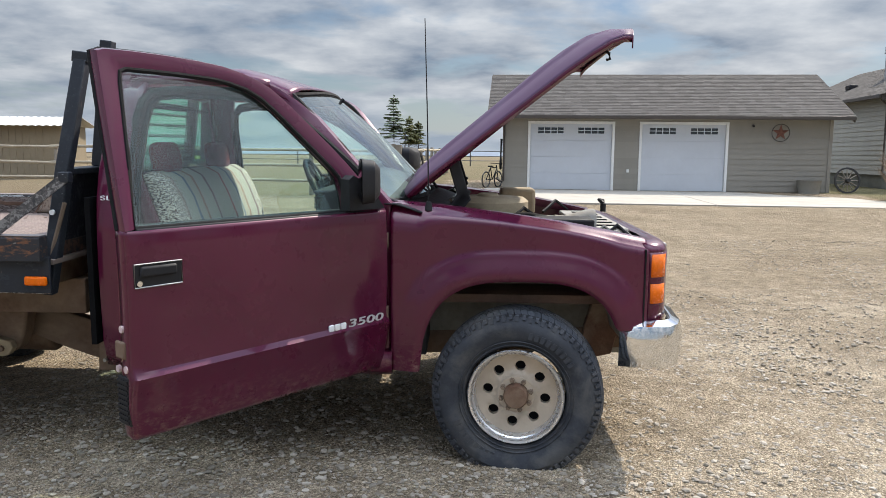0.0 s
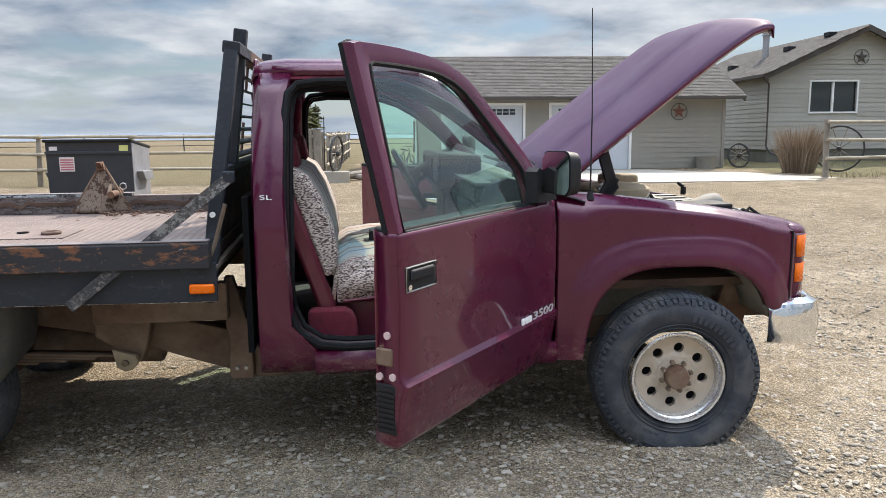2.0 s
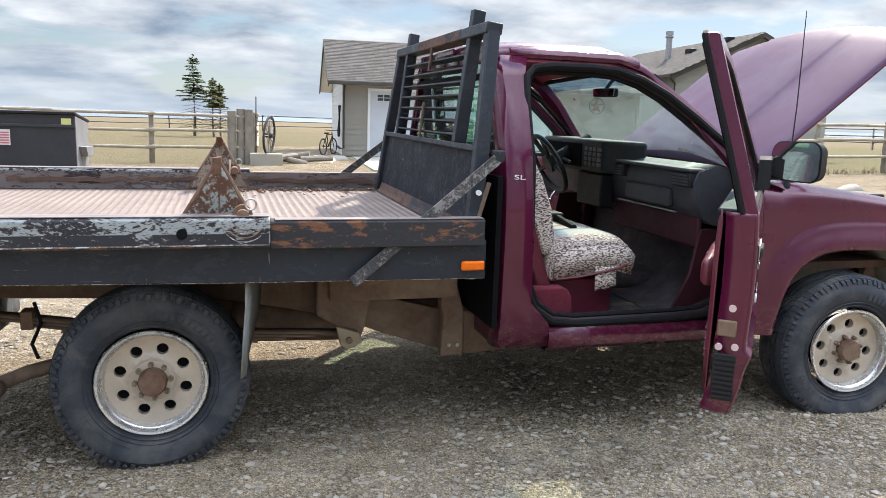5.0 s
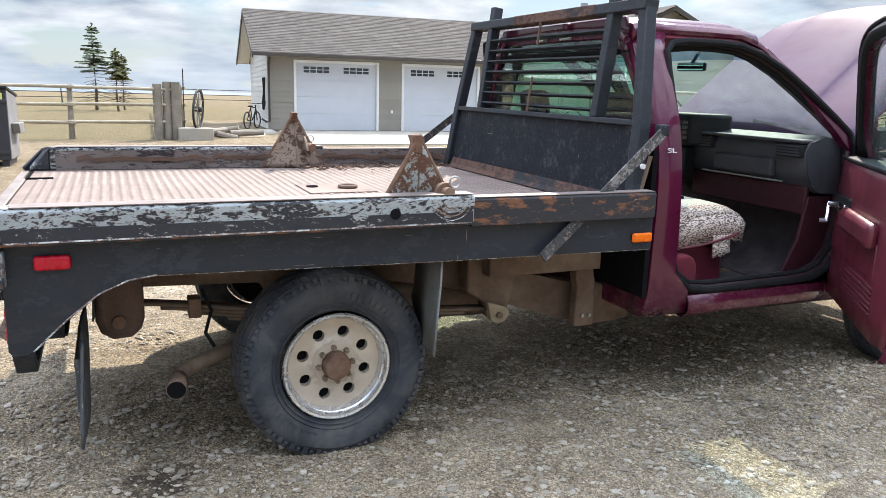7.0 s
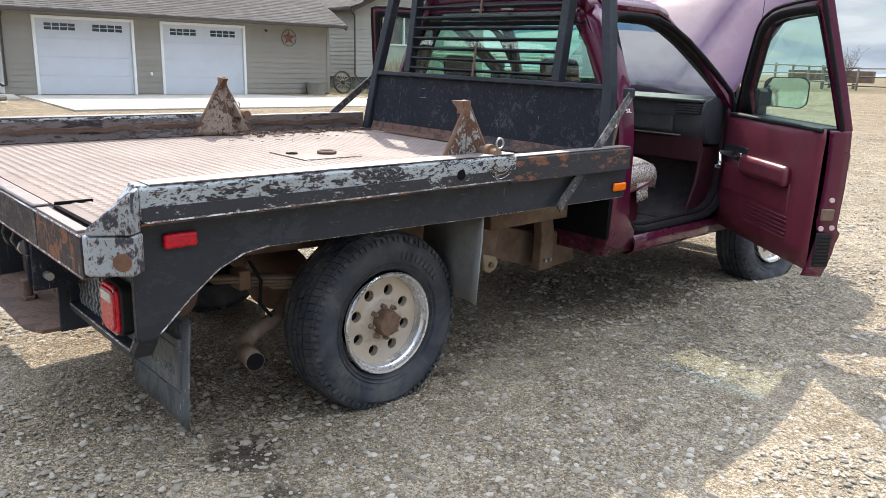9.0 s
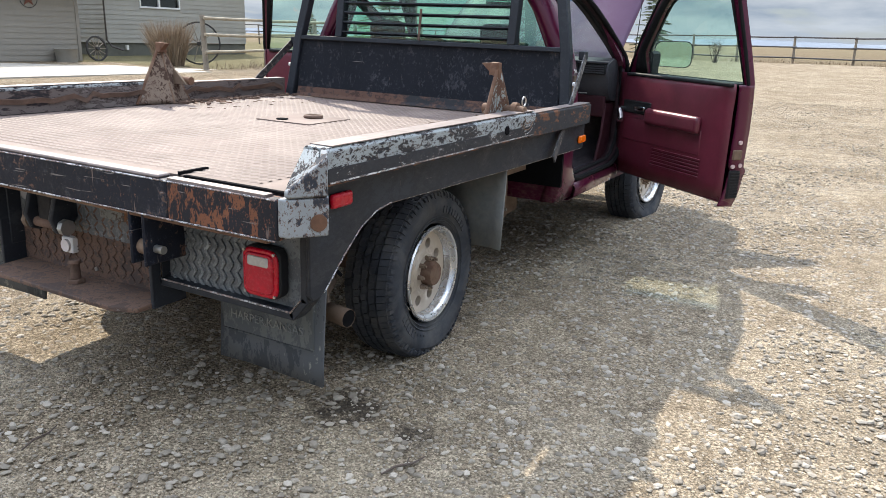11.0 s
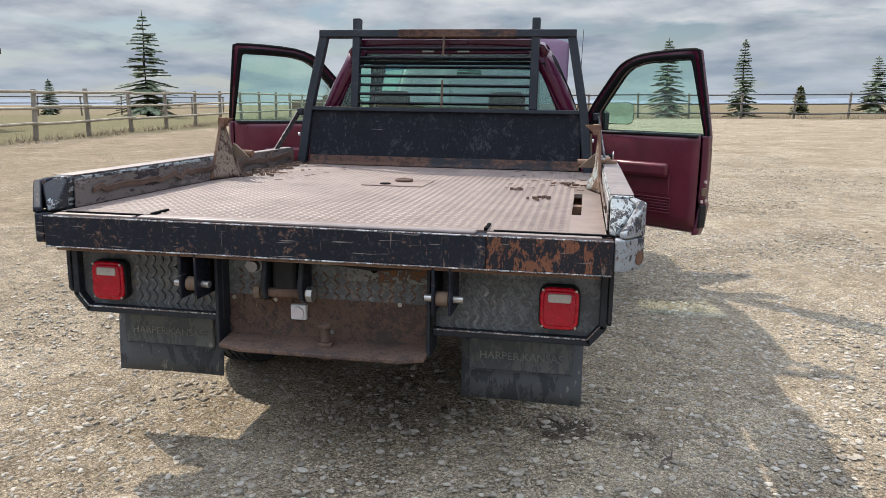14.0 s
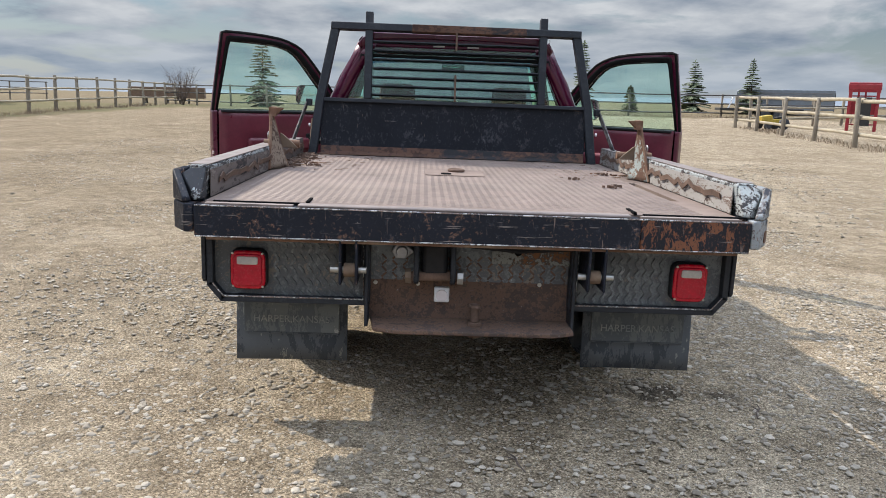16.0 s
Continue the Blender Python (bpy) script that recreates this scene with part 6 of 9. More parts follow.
FTOP = [(-0.60, 1.226), (-0.33, 1.202), (-0.06, 1.171), (0.21, 1.134), (0.45, 1.090), (0.60, 1.058), (0.68, 1.03), (0.715, 1.0)]


BAYGREY = mat("dusty_light_grey_metal", (0.34, 0.33, 0.30), 0.22, 9, 0.7, 0.0, 0.2, 40, 0.002, dirt=(0.22, 0.19, 0.15), dirt_amt=0.42)


def build_front():
    for s in (-1, 1):
        cols = [-0.585 + 0.0165 * k for k in range(75)]
        cols = [x for x in cols if x < 0.60] + [0.60]
        grid = []
        for x in cols:
            zb = max(arch_z(x), 0.445 if x < 0.2 else 0.66)
            zt = lerp_curve(FTOP, x)
            row = []
            n = 30
            for k in range(n + 1):
                u = k / n
                z = zb + (zt - zb) * u
                d = arch_d(x, z)
                y = 0.945 + 0.010 * math.sin(math.pi * min(1, (z - 0.44) / 0.8))
                y += 0.010 * smooth01(1.275, 1.235, d) + 0.020 * smooth01(1.25, 1.06, d)
                y -= 0.010 * smooth01(1.03, 1.0, d)
                y -= 0.055 * smooth01(0.86, 1.0, u) ** 1.6
                y -= 0.020 * smooth01(0.45, 0.62, x)
                y -= 0.012 * smooth01(0.70, 0.45, z)
                row.append(Vector((x, s * y, z)))
            # folded lip below and ledge on top
            row = [row[0] + Vector((0, -s * 0.035, 0.004))] + row + [Vector((x, s * (0.945 - 0.105), zt + 0.012)), Vector((x, s * (0.945 - 0.17), zt + 0.006)), Vector((x, s * (0.945 - 0.175), zt - 0.04))]
            grid.append(row)
        part("fender", sheet(BM(), grid), MAROON, truck, "maroon front fender with a flared arch", thick=0.005)
        # liner
        grid = []
        for k in range(25):
            a = math.pi * (0.10 + 0.84 * k / 24)
            ca, sa = math.cos(a), math.sin(a)
            lx = 0.020 + 0.486 * math.copysign(abs(ca) ** (2 / 3), ca)
            lz = 0.365 + 0.530 * abs(sa) ** (2 / 3)
            grid.append([Vector((lx, s * y, lz)) for y in (0.938, 0.90, 0.80, 0.65, 0.50)])
        part("wheel_liner", sheet(BM(), grid), LINER, truck, "muddy grey wheel-arch liner", thick=0.006)
        part("front_bracket", prism(BM(), [(0.33, 0.42), (0.50, 0.46), (0.54, 0.62), (0.50, 0.74), (0.40, 0.74), (0.36, 0.60)], "y", min(s * 0.62, s * 0.66), max(s * 0.62, s * 0.66)), RUST, truck, "rusty inner bracket", bevel=0.006)
        part("inner_apron", box(BM(), -0.47, 0.60, s * 0.47 - 0.02, s * 0.47 + 0.02, 0.42, 1.05), LINER, truck, smooth=False)
        # corner lamp stack
        bm = BM()
        grid = []
        for z in (0.685, 0.75, 0.85, 0.95, 1.015):
            grid.append([Vector((0.60, s * 0.927, z)), Vector((0.645, s * 0.917, z)), Vector((0.678, s * 0.890, z)), Vector((0.705, s * 0.83, z)), Vector((0.728, s * 0.70, z)), Vector((0.735, 0.0, z))])
        part("front_panel", sheet(bm, grid), MAROON, truck, "maroon nose panel", thick=0.006)
        for z0, z1 in ((0.777, 0.868), (0.900, 1.006)):
            bm = BM()
            sheet(bm, [[Vector((0.613, s * 0.928, z)), Vector((0.640, s * 0.922, z)), Vector((0.666, s * 0.905, z)), Vector((0.682, s * 0.882, z))] for z in (z0, z1)])
            part("turn_lamp", bm, AMBER, truck, "amber corner lamp", thick=0.012)
        part("panel_gap", box(BM(), 0.579, 0.586, *sorted((s * 0.925, s * 0.9445)), 0.668, 1.03), RUBBER, truck, "dark gap beside the lamps", smooth=False)
        part("head_lamp", box(BM(), 0.720, 0.747, min(s * 0.48, s * 0.68), max(s * 0.48, s * 0.68), 0.79, 1.03), CLEARL, truck, "clear head lamp", bevel=0.01)
    # rounded top of the nose
    plan = [(0.585, 0.925), (0.62, 0.924), (0.645, 0.917), (0.678, 0.890), (0.705, 0.83), (0.728, 0.70), (0.735, 0.45), (0.738, 0.0)]
    plan = plan + [(x, -y) for x, y in plan[::-1][1:]]
    grid = []
    for inset, z in ((0.0, 1.012), (0.004, 1.027), (0.014, 1.040), (0.034, 1.051), (0.075, 1.060), (0.15, 1.064)):
        row = []
        for x, y in plan:
            d = (Vector((0.50, y * 0.72, 0)) - Vector((x, y, 0))).normalized()
            row.append(Vector((x, y, z)) + d * inset)
        grid.append(row)
    part("nose_cap", sheet(BM(), grid), MAROON, truck, thick=0.004)
    part("grille", box(BM(), 0.730, 0.750, -0.48, 0.48, 0.77, 1.00), BLKPLAST, truck, "black front grille", bevel=0.01)
    for k in range(5):
        part("grille_bar", box(BM(), 0.748, 0.760, -0.47, 0.47, 0.785 + 0.045 * k, 0.80 + 0.045 * k), CHROME, truck, smooth=False)
    # bumper
    path = [(0.475, -0.945), (0.60, -0.965), (0.69, -0.955), (0.745, -0.90), (0.78, -0.80), (0.81, -0.5), (0.825, 0.0)]
    path = path + [(x, -y) for x, y in path[::-1][1:]]
    prof = [(-0.015, 0.475), (0.012, 0.485), (0.022, 0.54), (0.022, 0.62), (0.008, 0.675), (-0.03, 0.695), (-0.05, 0.69)]
    grid = []
    for i, (x, y) in enumerate(path):
        a, b = path[max(0, i - 1)], path[min(len(path) - 1, i + 1)]
        t = Vector((b[0] - a[0], b[1] - a[1], 0)).normalized()
        n = Vector((t.y, -t.x, 0))
        tuck = 0.02 if i in (0, len(path) - 1) else 0
        grid.append([Vector((x, y, z + tuck * (0.58 - z) * 2)) + n * o for o, z in prof])
    part("front_bumper", sheet(BM(), grid), CHROME, truck, "chrome front bumper", thick=0.006)
    part("bumper_bracket", box(BM(), 0.42, 0.72, -0.50, -0.40, 0.50, 0.62), RUSTDK, truck, smooth=False)
    part("bumper_bracket", box(BM(), 0.42, 0.72, 0.40, 0.50, 0.50, 0.62), RUSTDK, truck, smooth=False)
    # engine bay
    part("radiator_support", box(BM(), 0.50, 0.60, -0.76, 0.76, 0.60, 1.058), mat("dusty_bay_panel", (0.20, 0.18, 0.15), 0.2, 5, 0.85), truck, bevel=0.01)
    part("bay_cover", box(BM(), 0.36, 0.585, -0.55, 0.45, 1.062, 1.085), BAYGREY, truck, "dusty grey radiator cover panel", bevel=0.008)
    for k in range(6):
        part("cover_slot", box(BM(), 0.40 + 0.02 * (k % 2), 0.55, -0.46 + 0.15 * k, -0.42 + 0.15 * k, 1.0855, 1.089), HOLE, truck, "slot drawn as a black bar", smooth=False)
    for k, (x, y) in enumerate(((0.47, -0.62), (0.52, -0.60), (0.44, -0.68), (0.50, -0.70))):
        bm = BM()
        tube(bm, [(x - 0.06, y, 1.06), (x, y + 0.02, 1.085 + 0.01 * k), (x + 0.05, y - 0.02, 1.07)], 0.010, 6)
        part("harness", bm, BLKPLAST if k % 2 else BAYGREY, truck, "dusty wiring and hose end")
    bm = BM()
    lathe(bm, [(0.0, 0.0), (0.040, 0.0), (0.042, 0.06), (0.085, 0.16), (0.092, 0.20), (0.0, 0.20)], 20, "z")
    part("air_duct", bm, BAYGREY, truck, "pale grey air intake funnel", m=pose(0.21, -0.50, 1.105, 0, 96, 6))
    part("engine_block", box(BM(), -0.40, 0.48, -0.34, 0.34, 0.45, 1.06), RUSTDK, truck, "dark grimy engine", bevel=0.03)
    part("bay_tray", box(BM(), -0.42, 0.5, -0.78, 0.78, 0.74, 0.78), RUSTDK, truck, smooth=False)
    bm = BM()
    lathe(bm, [(0.0, 0.0), (0.20, 0.0), (0.215, 0.015), (0.215, 0.065), (0.19, 0.085), (0.06, 0.09), (0.05, 0.105), (0.0, 0.105)], 28, "z")
    part("air_cleaner", bm, TAN, truck, "dusty tan round air cleaner", m=pose(-0.12, -0.32, 1.135))
    part("washer_bottle", box(BM(), -0.04, 0.16, -0.05, 0.12, 1.10, 1.25), TAN, truck, "yellowed plastic bottle", bevel=0.02)
    part("battery", box(BM(), 0.10, 0.38, -0.74, -0.55, 0.98, 1.145), BLKPLAST, truck, "black battery", bevel=0.01)
    bm = BM()
    tube(bm, [(-0.04, -0.46, 1.10), (0.0, -0.48, 1.125), (0.08, -0.49, 1.130), (0.16, -0.50, 1.118), (0.22, -0.50, 1.105)], 0.026, 10)
    part("radiator_hose", bm, RUBBER, truck, "black radiator hose")
    rng = random.Random(4)
    for k in range(7):
        bm = BM()
        p = Vector((rng.uniform(-0.4, 0.3), rng.uniform(-0.7, 0.6), 1.08))
        q = p + Vector((rng.uniform(-0.3, 0.3), rng.uniform(-0.4, 0.4), 0.0))
        tube(bm, [p, p.lerp(q, 0.5) + Vector((0, 0, rng.uniform(0.05, 0.13))), q], 0.009, 5)
        part("wiring", bm, BLKPLAST, truck)
    bm = BM()
    cyl(bm, (0.62, 0.35, 1.09), (0.62, 0.35, 1.14), 0.018, None, 8)
    tube(bm, [(0.62, 0.35, 1.14), (0.60, 0.38, 1.16), (0.63, 0.41, 1.15)], 0.012, 6)
    part("hood_latch", bm, BLKPLAST, truck)


build_front()


def build_hood():
    prof = [(-0.515, 1.245), (-0.44, 1.315), (-0.30, 1.425), (-0.12, 1.565), (0.06, 1.705), (0.22, 1.83), (0.34, 1.915), (0.42, 1.965), (0.475, 1.985), (0.515, 1.985)]
    vs = [-1, -0.97, -0.9, -0.75, -0.6, -0.50, -0.47, -0.44, -0.3, -0.15, 0, 0.15, 0.3, 0.44, 0.47, 0.50, 0.6, 0.75, 0.9, 0.97, 1]
    def surf(i, v, off):
        x, z = prof[i]
        a, b = prof[max(0, i - 1)], prof[min(len(prof) - 1, i + 1)]
        t = Vector((b[0] - a[0], 0, b[1] - a[1])).normalized()
        n = Vector((-t.z, 0, t.x))
        u = i / (len(prof) - 1)
        crown = (0.025 + 0.070 * u) * (1 - v * v) + 0.014 * smooth01(0.50, 0.44, abs(v)) * smooth01(0.0, 0.1, u) * smooth01(1.0, 0.75, u)
        lip = -0.016 * smooth01(0.93, 1.0, abs(v))
        half = 0.80 - 0.02 * u
        nose = 0.09 * u ** 6 * (1 - v * v)
        return Vector((x + nose, v * half, z)) + n * (crown + lip + off + 0.03)
    hood = part("hood", sheet(BM(), [[surf(i, v, 0) for v in vs] for i in range(len(prof))]), HOODP, truck, "sun-bleached maroon hood standing open, sky sheen in its colour", thick=0.006)
    inner = [[surf(i, v, -0.035 - 0.015 * (1 - abs(v))) for v in vs[1:-1]] for i in range(len(prof) - 1)]
    part("inner_panel", sheet(BM(), inner), MAROON, hood, "maroon hood inner panel", thick=0.004)
    for s in (-1, 1):
        bm = BM()
        grid = [[surf(i, s, 0.0), surf(i, s * 0.995, -0.014), surf(i, s * 0.97, -0.034), surf(i, s * 0.90, -0.04)] for i in range(len(prof))]
        part("edge_flange", sheet(bm, grid), MAROON, hood, thick=0.006)
        for v in (0.3, 0.65):
            bm = BM()
            tube(bm, [surf(i, s * v, -0.055) for i in range(1, len(prof) - 1)], 0.025, 6)
            part("stiffener", bm, MAROON, hood)
    part("front_flange", sheet(BM(), [[surf(len(prof) - 1, v, o) for v in vs] for o in (0.0, -0.03, -0.055)]), MAROON, hood, thick=0.006)
    # latch hook under the front edge
    bm = BM()
    a = surf(8, -0.1, -0.06)
    tube(bm, [a, a + Vector((0.015, 0, -0.035)), a + Vector((0.035, 0, -0.045)), a + Vector((0.040, 0, -0.075)), a + Vector((0.020, 0, -0.080))], 0.009, 6)
    part("latch_hook", bm, BLKPLAST, hood, "black latch hook")
    # hinges
    for s in (-1, 1):
        bm = BM()
        for a, b in (((-0.36, 1.10), (-0.25, 1.24)), ((-0.25, 1.24), (-0.30, 1.40)), ((-0.42, 1.13), (-0.30, 1.18)), ((-0.30, 1.18), (-0.25, 1.27))):
            m = Matrix.Translation((a[0], s * 0.73, a[1])) @ Matrix.Rotation(-math.atan2(b[1] - a[1], b[0] - a[0]), 4, "Y")
            box(bm, -0.02, math.hypot(b[0] - a[0], b[1] - a[1]) + 0.02, -0.012, 0.012, -0.028, 0.028, m)
        part("hood_hinge", bm, BLKPLAST, truck, "black hood hinge arms", bevel=0.006)
        bm = BM()
        tube(bm, [(-0.30 + 0.012 * math.cos(k), s * 0.69 + 0.012 * math.sin(k), 1.14 + 0.006 * k) for k in range(20)], 0.005, 4)
        part("hinge_spring", bm, STEEL, truck)
    # hood insulation flap and aerial
    bm = BM()
    tube(bm, [(-0.415, -0.895, 1.215), (-0.422, -0.915, 1.6), (-0.436, -0.925, 2.05)], [0.004, 0.003, 0.002], 6)
    ae = part("aerial", bm, BLKPLAST, truck, "thin black radio aerial")
    bm = BM()
    cyl(bm, (-0.415, -0.895, 1.195), (-0.415, -0.895, 1.235), 0.02, 0.012, 10)
    part("aerial_base", bm, BLKPLAST, ae)


build_hood()


def build_door(s, angle, lift=0.0):
    """A cab door swung open: u runs back from the hinge, outward positive; s is -1 for the right-hand side."""
    k = 1 if s < 0 else -1
    a = radians(angle)
    U = Vector((-math.cos(a), s * math.sin(a), 0))
    O = Vector((math.sin(a) * (1 if s < 0 else 1), s * math.cos(a), 0)) if s > 0 else Vector((math.sin(a), -math.cos(a), 0))
    Y = O * k
    m = Matrix(((U.x, Y.x, 0, -0.60), (U.y, Y.y, 0, s * 0.962), (0, 0, 1, lift), (0, 0, 0, 1)))
    def out(z):
        return lerp_curve([(0.46, -0.030), (0.56, -0.004), (0.64, 0.008), (0.672, 0.020), (0.69, 0.024), (0.708, 0.006), (0.74, 0.004), (0.95, 0.012), (1.12, 0.006), (1.20, 0.0), (1.30, -0.028), (1.45, -0.072), (1.62, -0.125), (1.80, -0.180)], z)
    def P(u, z, o=0.0):
        return Vector((u, k * (out(z) + o), z))
    rear = lambda z: lerp_curve([(0.46, 1.215), (0.55, 1.232), (1.2, 1.232)], z)
    zs = [0.462, 0.475, 0.52, 0.58, 0.64, 0.672, 0.69, 0.708, 0.74, 0.82, 0.92, 1.02, 1.10, 1.16, 1.185, 1.20]
    grid = []
    for z in zs:
        R = rear(z)
        grid.append([P(u, z, -0.012 if u in (0.0,) else 0) for u in (0.0, 0.015, 0.2, 0.45, 0.7, 0.95, 1.12)] + [P(R - 0.015, z), P(R, z, -0.010)])
    door = part("door", sheet(BM(), grid), MAROON, truck, "maroon door standing open", thick=0.006, m=m)
    # edges and inner shell
    bm = BM()
    for uu, ww in ((0.0, -0.012), (None, -0.010)):
        g = []
        for z in zs:
            u0 = rear(z) if uu is None else uu
            g.append([P(u0, z, ww), P(u0 + (-0.004 if uu is None else 0.004), z, -0.06), P(u0 + (-0.02 if uu is None else 0.02), z, -0.105)])
        sheet(bm, g)
    sheet(bm, [[P(u, 0.464, -0.004), P(u, 0.475, -0.05), P(u, 0.50, -0.095)] for u in (0.0, 0.3, 0.6, 0.9, 1.195)])
    part("door_edge", bm, MAROON, door, thick=0.004)
    g = []
    for z in (0.50, 0.60, 0.75, 0.90, 0.98, 1.05, 1.15, 1.205):
        g.append([Vector((u, k * (-0.118 - (0.02 if 0.15 < u < 1.08 and z < 1.19 else 0.0) + (out(z) if z > 1.1 else 0)), z)) for u in (0.02, 0.08, 0.16, 0.5, 0.8, 1.06, 1.12, 1.205)])
    inner = part("inner_panel", sheet(BM(), g), INTMAR, door, "maroon vinyl door trim panel", thick=0.005)
    part("belt_cap", box(BM(), 0.10, 1.19, min(k * -0.135, k * 0.0), max(k * -0.135, k * 0.0), 1.185, 1.208), BLKPLAST, door, "black belt moulding", bevel=0.008)
    # arm rest, pull, switch plate, map pocket, window crank, grille bars
    part("arm_rest", box(BM(), 0.42, 0.98, min(k * -0.135, k * -0.190), max(k * -0.135, k * -0.190), 0.875, 0.985), INTMAR, inner, "padded maroon arm rest", bevel=0.03, seg=3)
    part("trim_recess", box(BM(), 0.14, 0.98, min(k * -0.134, k * -0.146), max(k * -0.134, k * -0.146), 0.74, 0.90), INTMAR, inner, bevel=0.01)
    part("switch_plate", box(BM(), 0.12, 0.44, min(k * -0.134, k * -0.150), max(k * -0.134, k * -0.150), 0.93, 1.02), BLKPLAST, inner, "black switch plate", bevel=0.008)
    part("inside_handle", box(BM(), 0.27, 0.39, min(k * -0.150, k * -0.162), max(k * -0.150, k * -0.162), 0.955, 0.985), CHROME, inner, "chrome inside handle", bevel=0.005)
    bm = BM()
    cyl(bm, (0.13, k * -0.14, 0.955), (0.13, k * -0.185, 0.955), 0.018, None, 10)
    tube(bm, [(0.13, k * -0.18, 0.955), (0.16, k * -0.185, 0.91), (0.175, k * -0.19, 0.875)], 0.011, 6)
    cyl(bm, (0.175, k * -0.185, 0.875), (0.175, k * -0.225, 0.875), 0.014, None, 8)
    part("window_crank", bm, CHROME, inner, "chrome window crank")
    for q in range(6):
        part("grille_bar", box(BM(), 0.50, 1.0, min(k * -0.137, k * -0.150), max(k * -0.137, k * -0.150), 0.60 + q * 0.022, 0.612 + q * 0.022), INTMAR, inner, bevel=0.003)
    # upper frame
    outer = [(0.0, 1.20), (0.05, 1.262), (0.12, 1.34), (0.19, 1.42), (0.262, 1.494), (0.345, 1.572), (0.405, 1.629), (0.463, 1.682), (0.515, 1.722), (0.575, 1.752), (0.645, 1.775), (0.72, 1.792), (0.83, 1.804), (0.95, 1.812), (1.08, 1.816), (1.185, 1.816), (1.214, 1.808), (1.217, 1.74), (1.222, 1.6), (1.228, 1.4), (1.232, 1.2)]
    innr = [(0.235, 1.205), (0.232, 1.28), (0.24, 1.352), (0.268, 1.385), (0.31, 1.428), (0.369, 1.487), (0.42, 1.538), (0.47, 1.588), (0.51, 1.626), (0.565, 1.672), (0.625, 1.704), (0.70, 1.725), (0.77, 1.736), (0.91, 1.744), (1.02, 1.747), (1.115, 1.748), (1.138, 1.738), (1.146, 1.70), (1.155, 1.6), (1.172, 1.4), (1.19, 1.205)]
    bm = BM()
    ring = []
    for (a0, b0), (c0, d0) in zip(outer, innr):
        mx, mz = (a0 * 0.5 + c0 * 0.5), (b0 * 0.5 + d0 * 0.5)
        ring.append([P(a0, b0, -0.05), P(a0, b0, -0.012), P(a0 + (mx - a0) * 0.12, b0 + (mz - b0) * 0.12, 0.0), P(mx, mz, 0.002), P(c0, d0, -0.008), P(c0, d0, -0.05), P(mx, mz, -0.062), P(a0, b0, -0.05)])
    sheet(bm, ring)
    part("window_frame", bm, MAROON, door, thick=0.0)
    bm = BM()
    sheet(bm, [[P(c0, d0, -0.046), P(c0, d0, -0.0535), P(c0 + (a0 - c0) * 0.25, d0 + (b0 - d0) * 0.25, -0.062), P(c0 + (a0 - c0) * 0.52, d0 + (b0 - d0) * 0.52, -0.066)] for (a0, b0), (c0, d0) in zip(outer, innr)])
    part("glass_run", bm, RUBBER, door, "black rubber glass run", thick=0.002)
    bm = BM()
    tube(bm, [P(a0 + (c0 - a0) * 0.06, b0 + (d0 - b0) * 0.06, -0.050) for (a0, b0), (c0, d0) in zip(outer, innr)], 0.011, 8)
    part("frame_seal", bm, RUBBER, door, "black rubber edge seal")
    bm = BM()
    V = [bm.verts.new(P(u, z, -0.028)) for u, z in innr]
    bm.faces.new(V)
    part("window", bm, GLASS, door, "green tinted door window", smooth=False)
    bm = BM()
    tube(bm, [P(u, z, -0.012) for u, z in innr], 0.0095, 8, True)
    part("window_seal", bm, RUBBER, door)
    # outside handle
    hnd = part("door_handle", box(BM(), 1.035, 1.215, min(k * 0.002, k * 0.016), max(k * 0.002, k * 0.016), 1.006, 1.090), BLKPLAST, door, "black door handle with a chrome rim", bevel=0.006)
    bm = BM()
    tube(bm, [(1.037, k * 0.017, 1.008), (1.213, k * 0.017, 1.008), (1.213, k * 0.017, 1.088), (1.037, k * 0.017, 1.088)], 0.003, 6, True)
    part("rim", bm, STEEL, hnd)
    part("grip", box(BM(), 1.06, 1.195, min(k * 0.014, k * 0.030), max(k * 0.014, k * 0.030), 1.042, 1.080), BLKPLAST, hnd, bevel=0.008)
    bm = BM()
    cyl(bm, (1.197, k * 0.014, 1.022), (1.197, k * 0.021, 1.022), 0.010, None, 12)
    part("lock", bm, CHROME, hnd)
    # latch, bolts and air vent on the rear edge
    for z, o in ((0.86, -0.05), (0.72, -0.03), (0.715, -0.085)):
        bm = BM()
        cyl(bm, (1.228, k * o, z), (1.238, k * o, z), 0.013, None, 10)
        part("bolt", bm, mat("pale_pink_bolt", (0.55, 0.42, 0.42), 0.1, 20, 0.5) if "pale_pink_bolt" not in bpy.data.materials else bpy.data.materials["pale_pink_bolt"], door, "pale bolt head")
    part("latch", box(BM(), 1.225, 1.240, min(k * -0.095, k * -0.03), max(k * -0.095, k * -0.03), 0.755, 0.815), UNDER, door, "dark steel door latch", bevel=0.006)
    part("edge_vent", box(BM(), 1.220, 1.233, min(k * -0.100, k * -0.02), max(k * -0.105, k * -0.02), 0.515, 0.69), BLKPLAST, door, "black slotted edge vent", bevel=0.005)
    for q in range(9):
        part("vent_slat", box(BM(), 1.233, 1.238, min(k * -0.095, k * -0.025), max(k * -0.10, k * -0.025), 0.525 + q * 0.018, 0.535 + q * 0.018), BLKPLAST, door, smooth=False)
    # mirror
    bm = BM()
    prism(bm, [(0.04, 1.212), (0.25, 1.212), (0.252, 1.345), (0.225, 1.362), (0.13, 1.315)], "y", min(k * -0.03, k * 0.025), max(k * -0.03, k * 0.025))
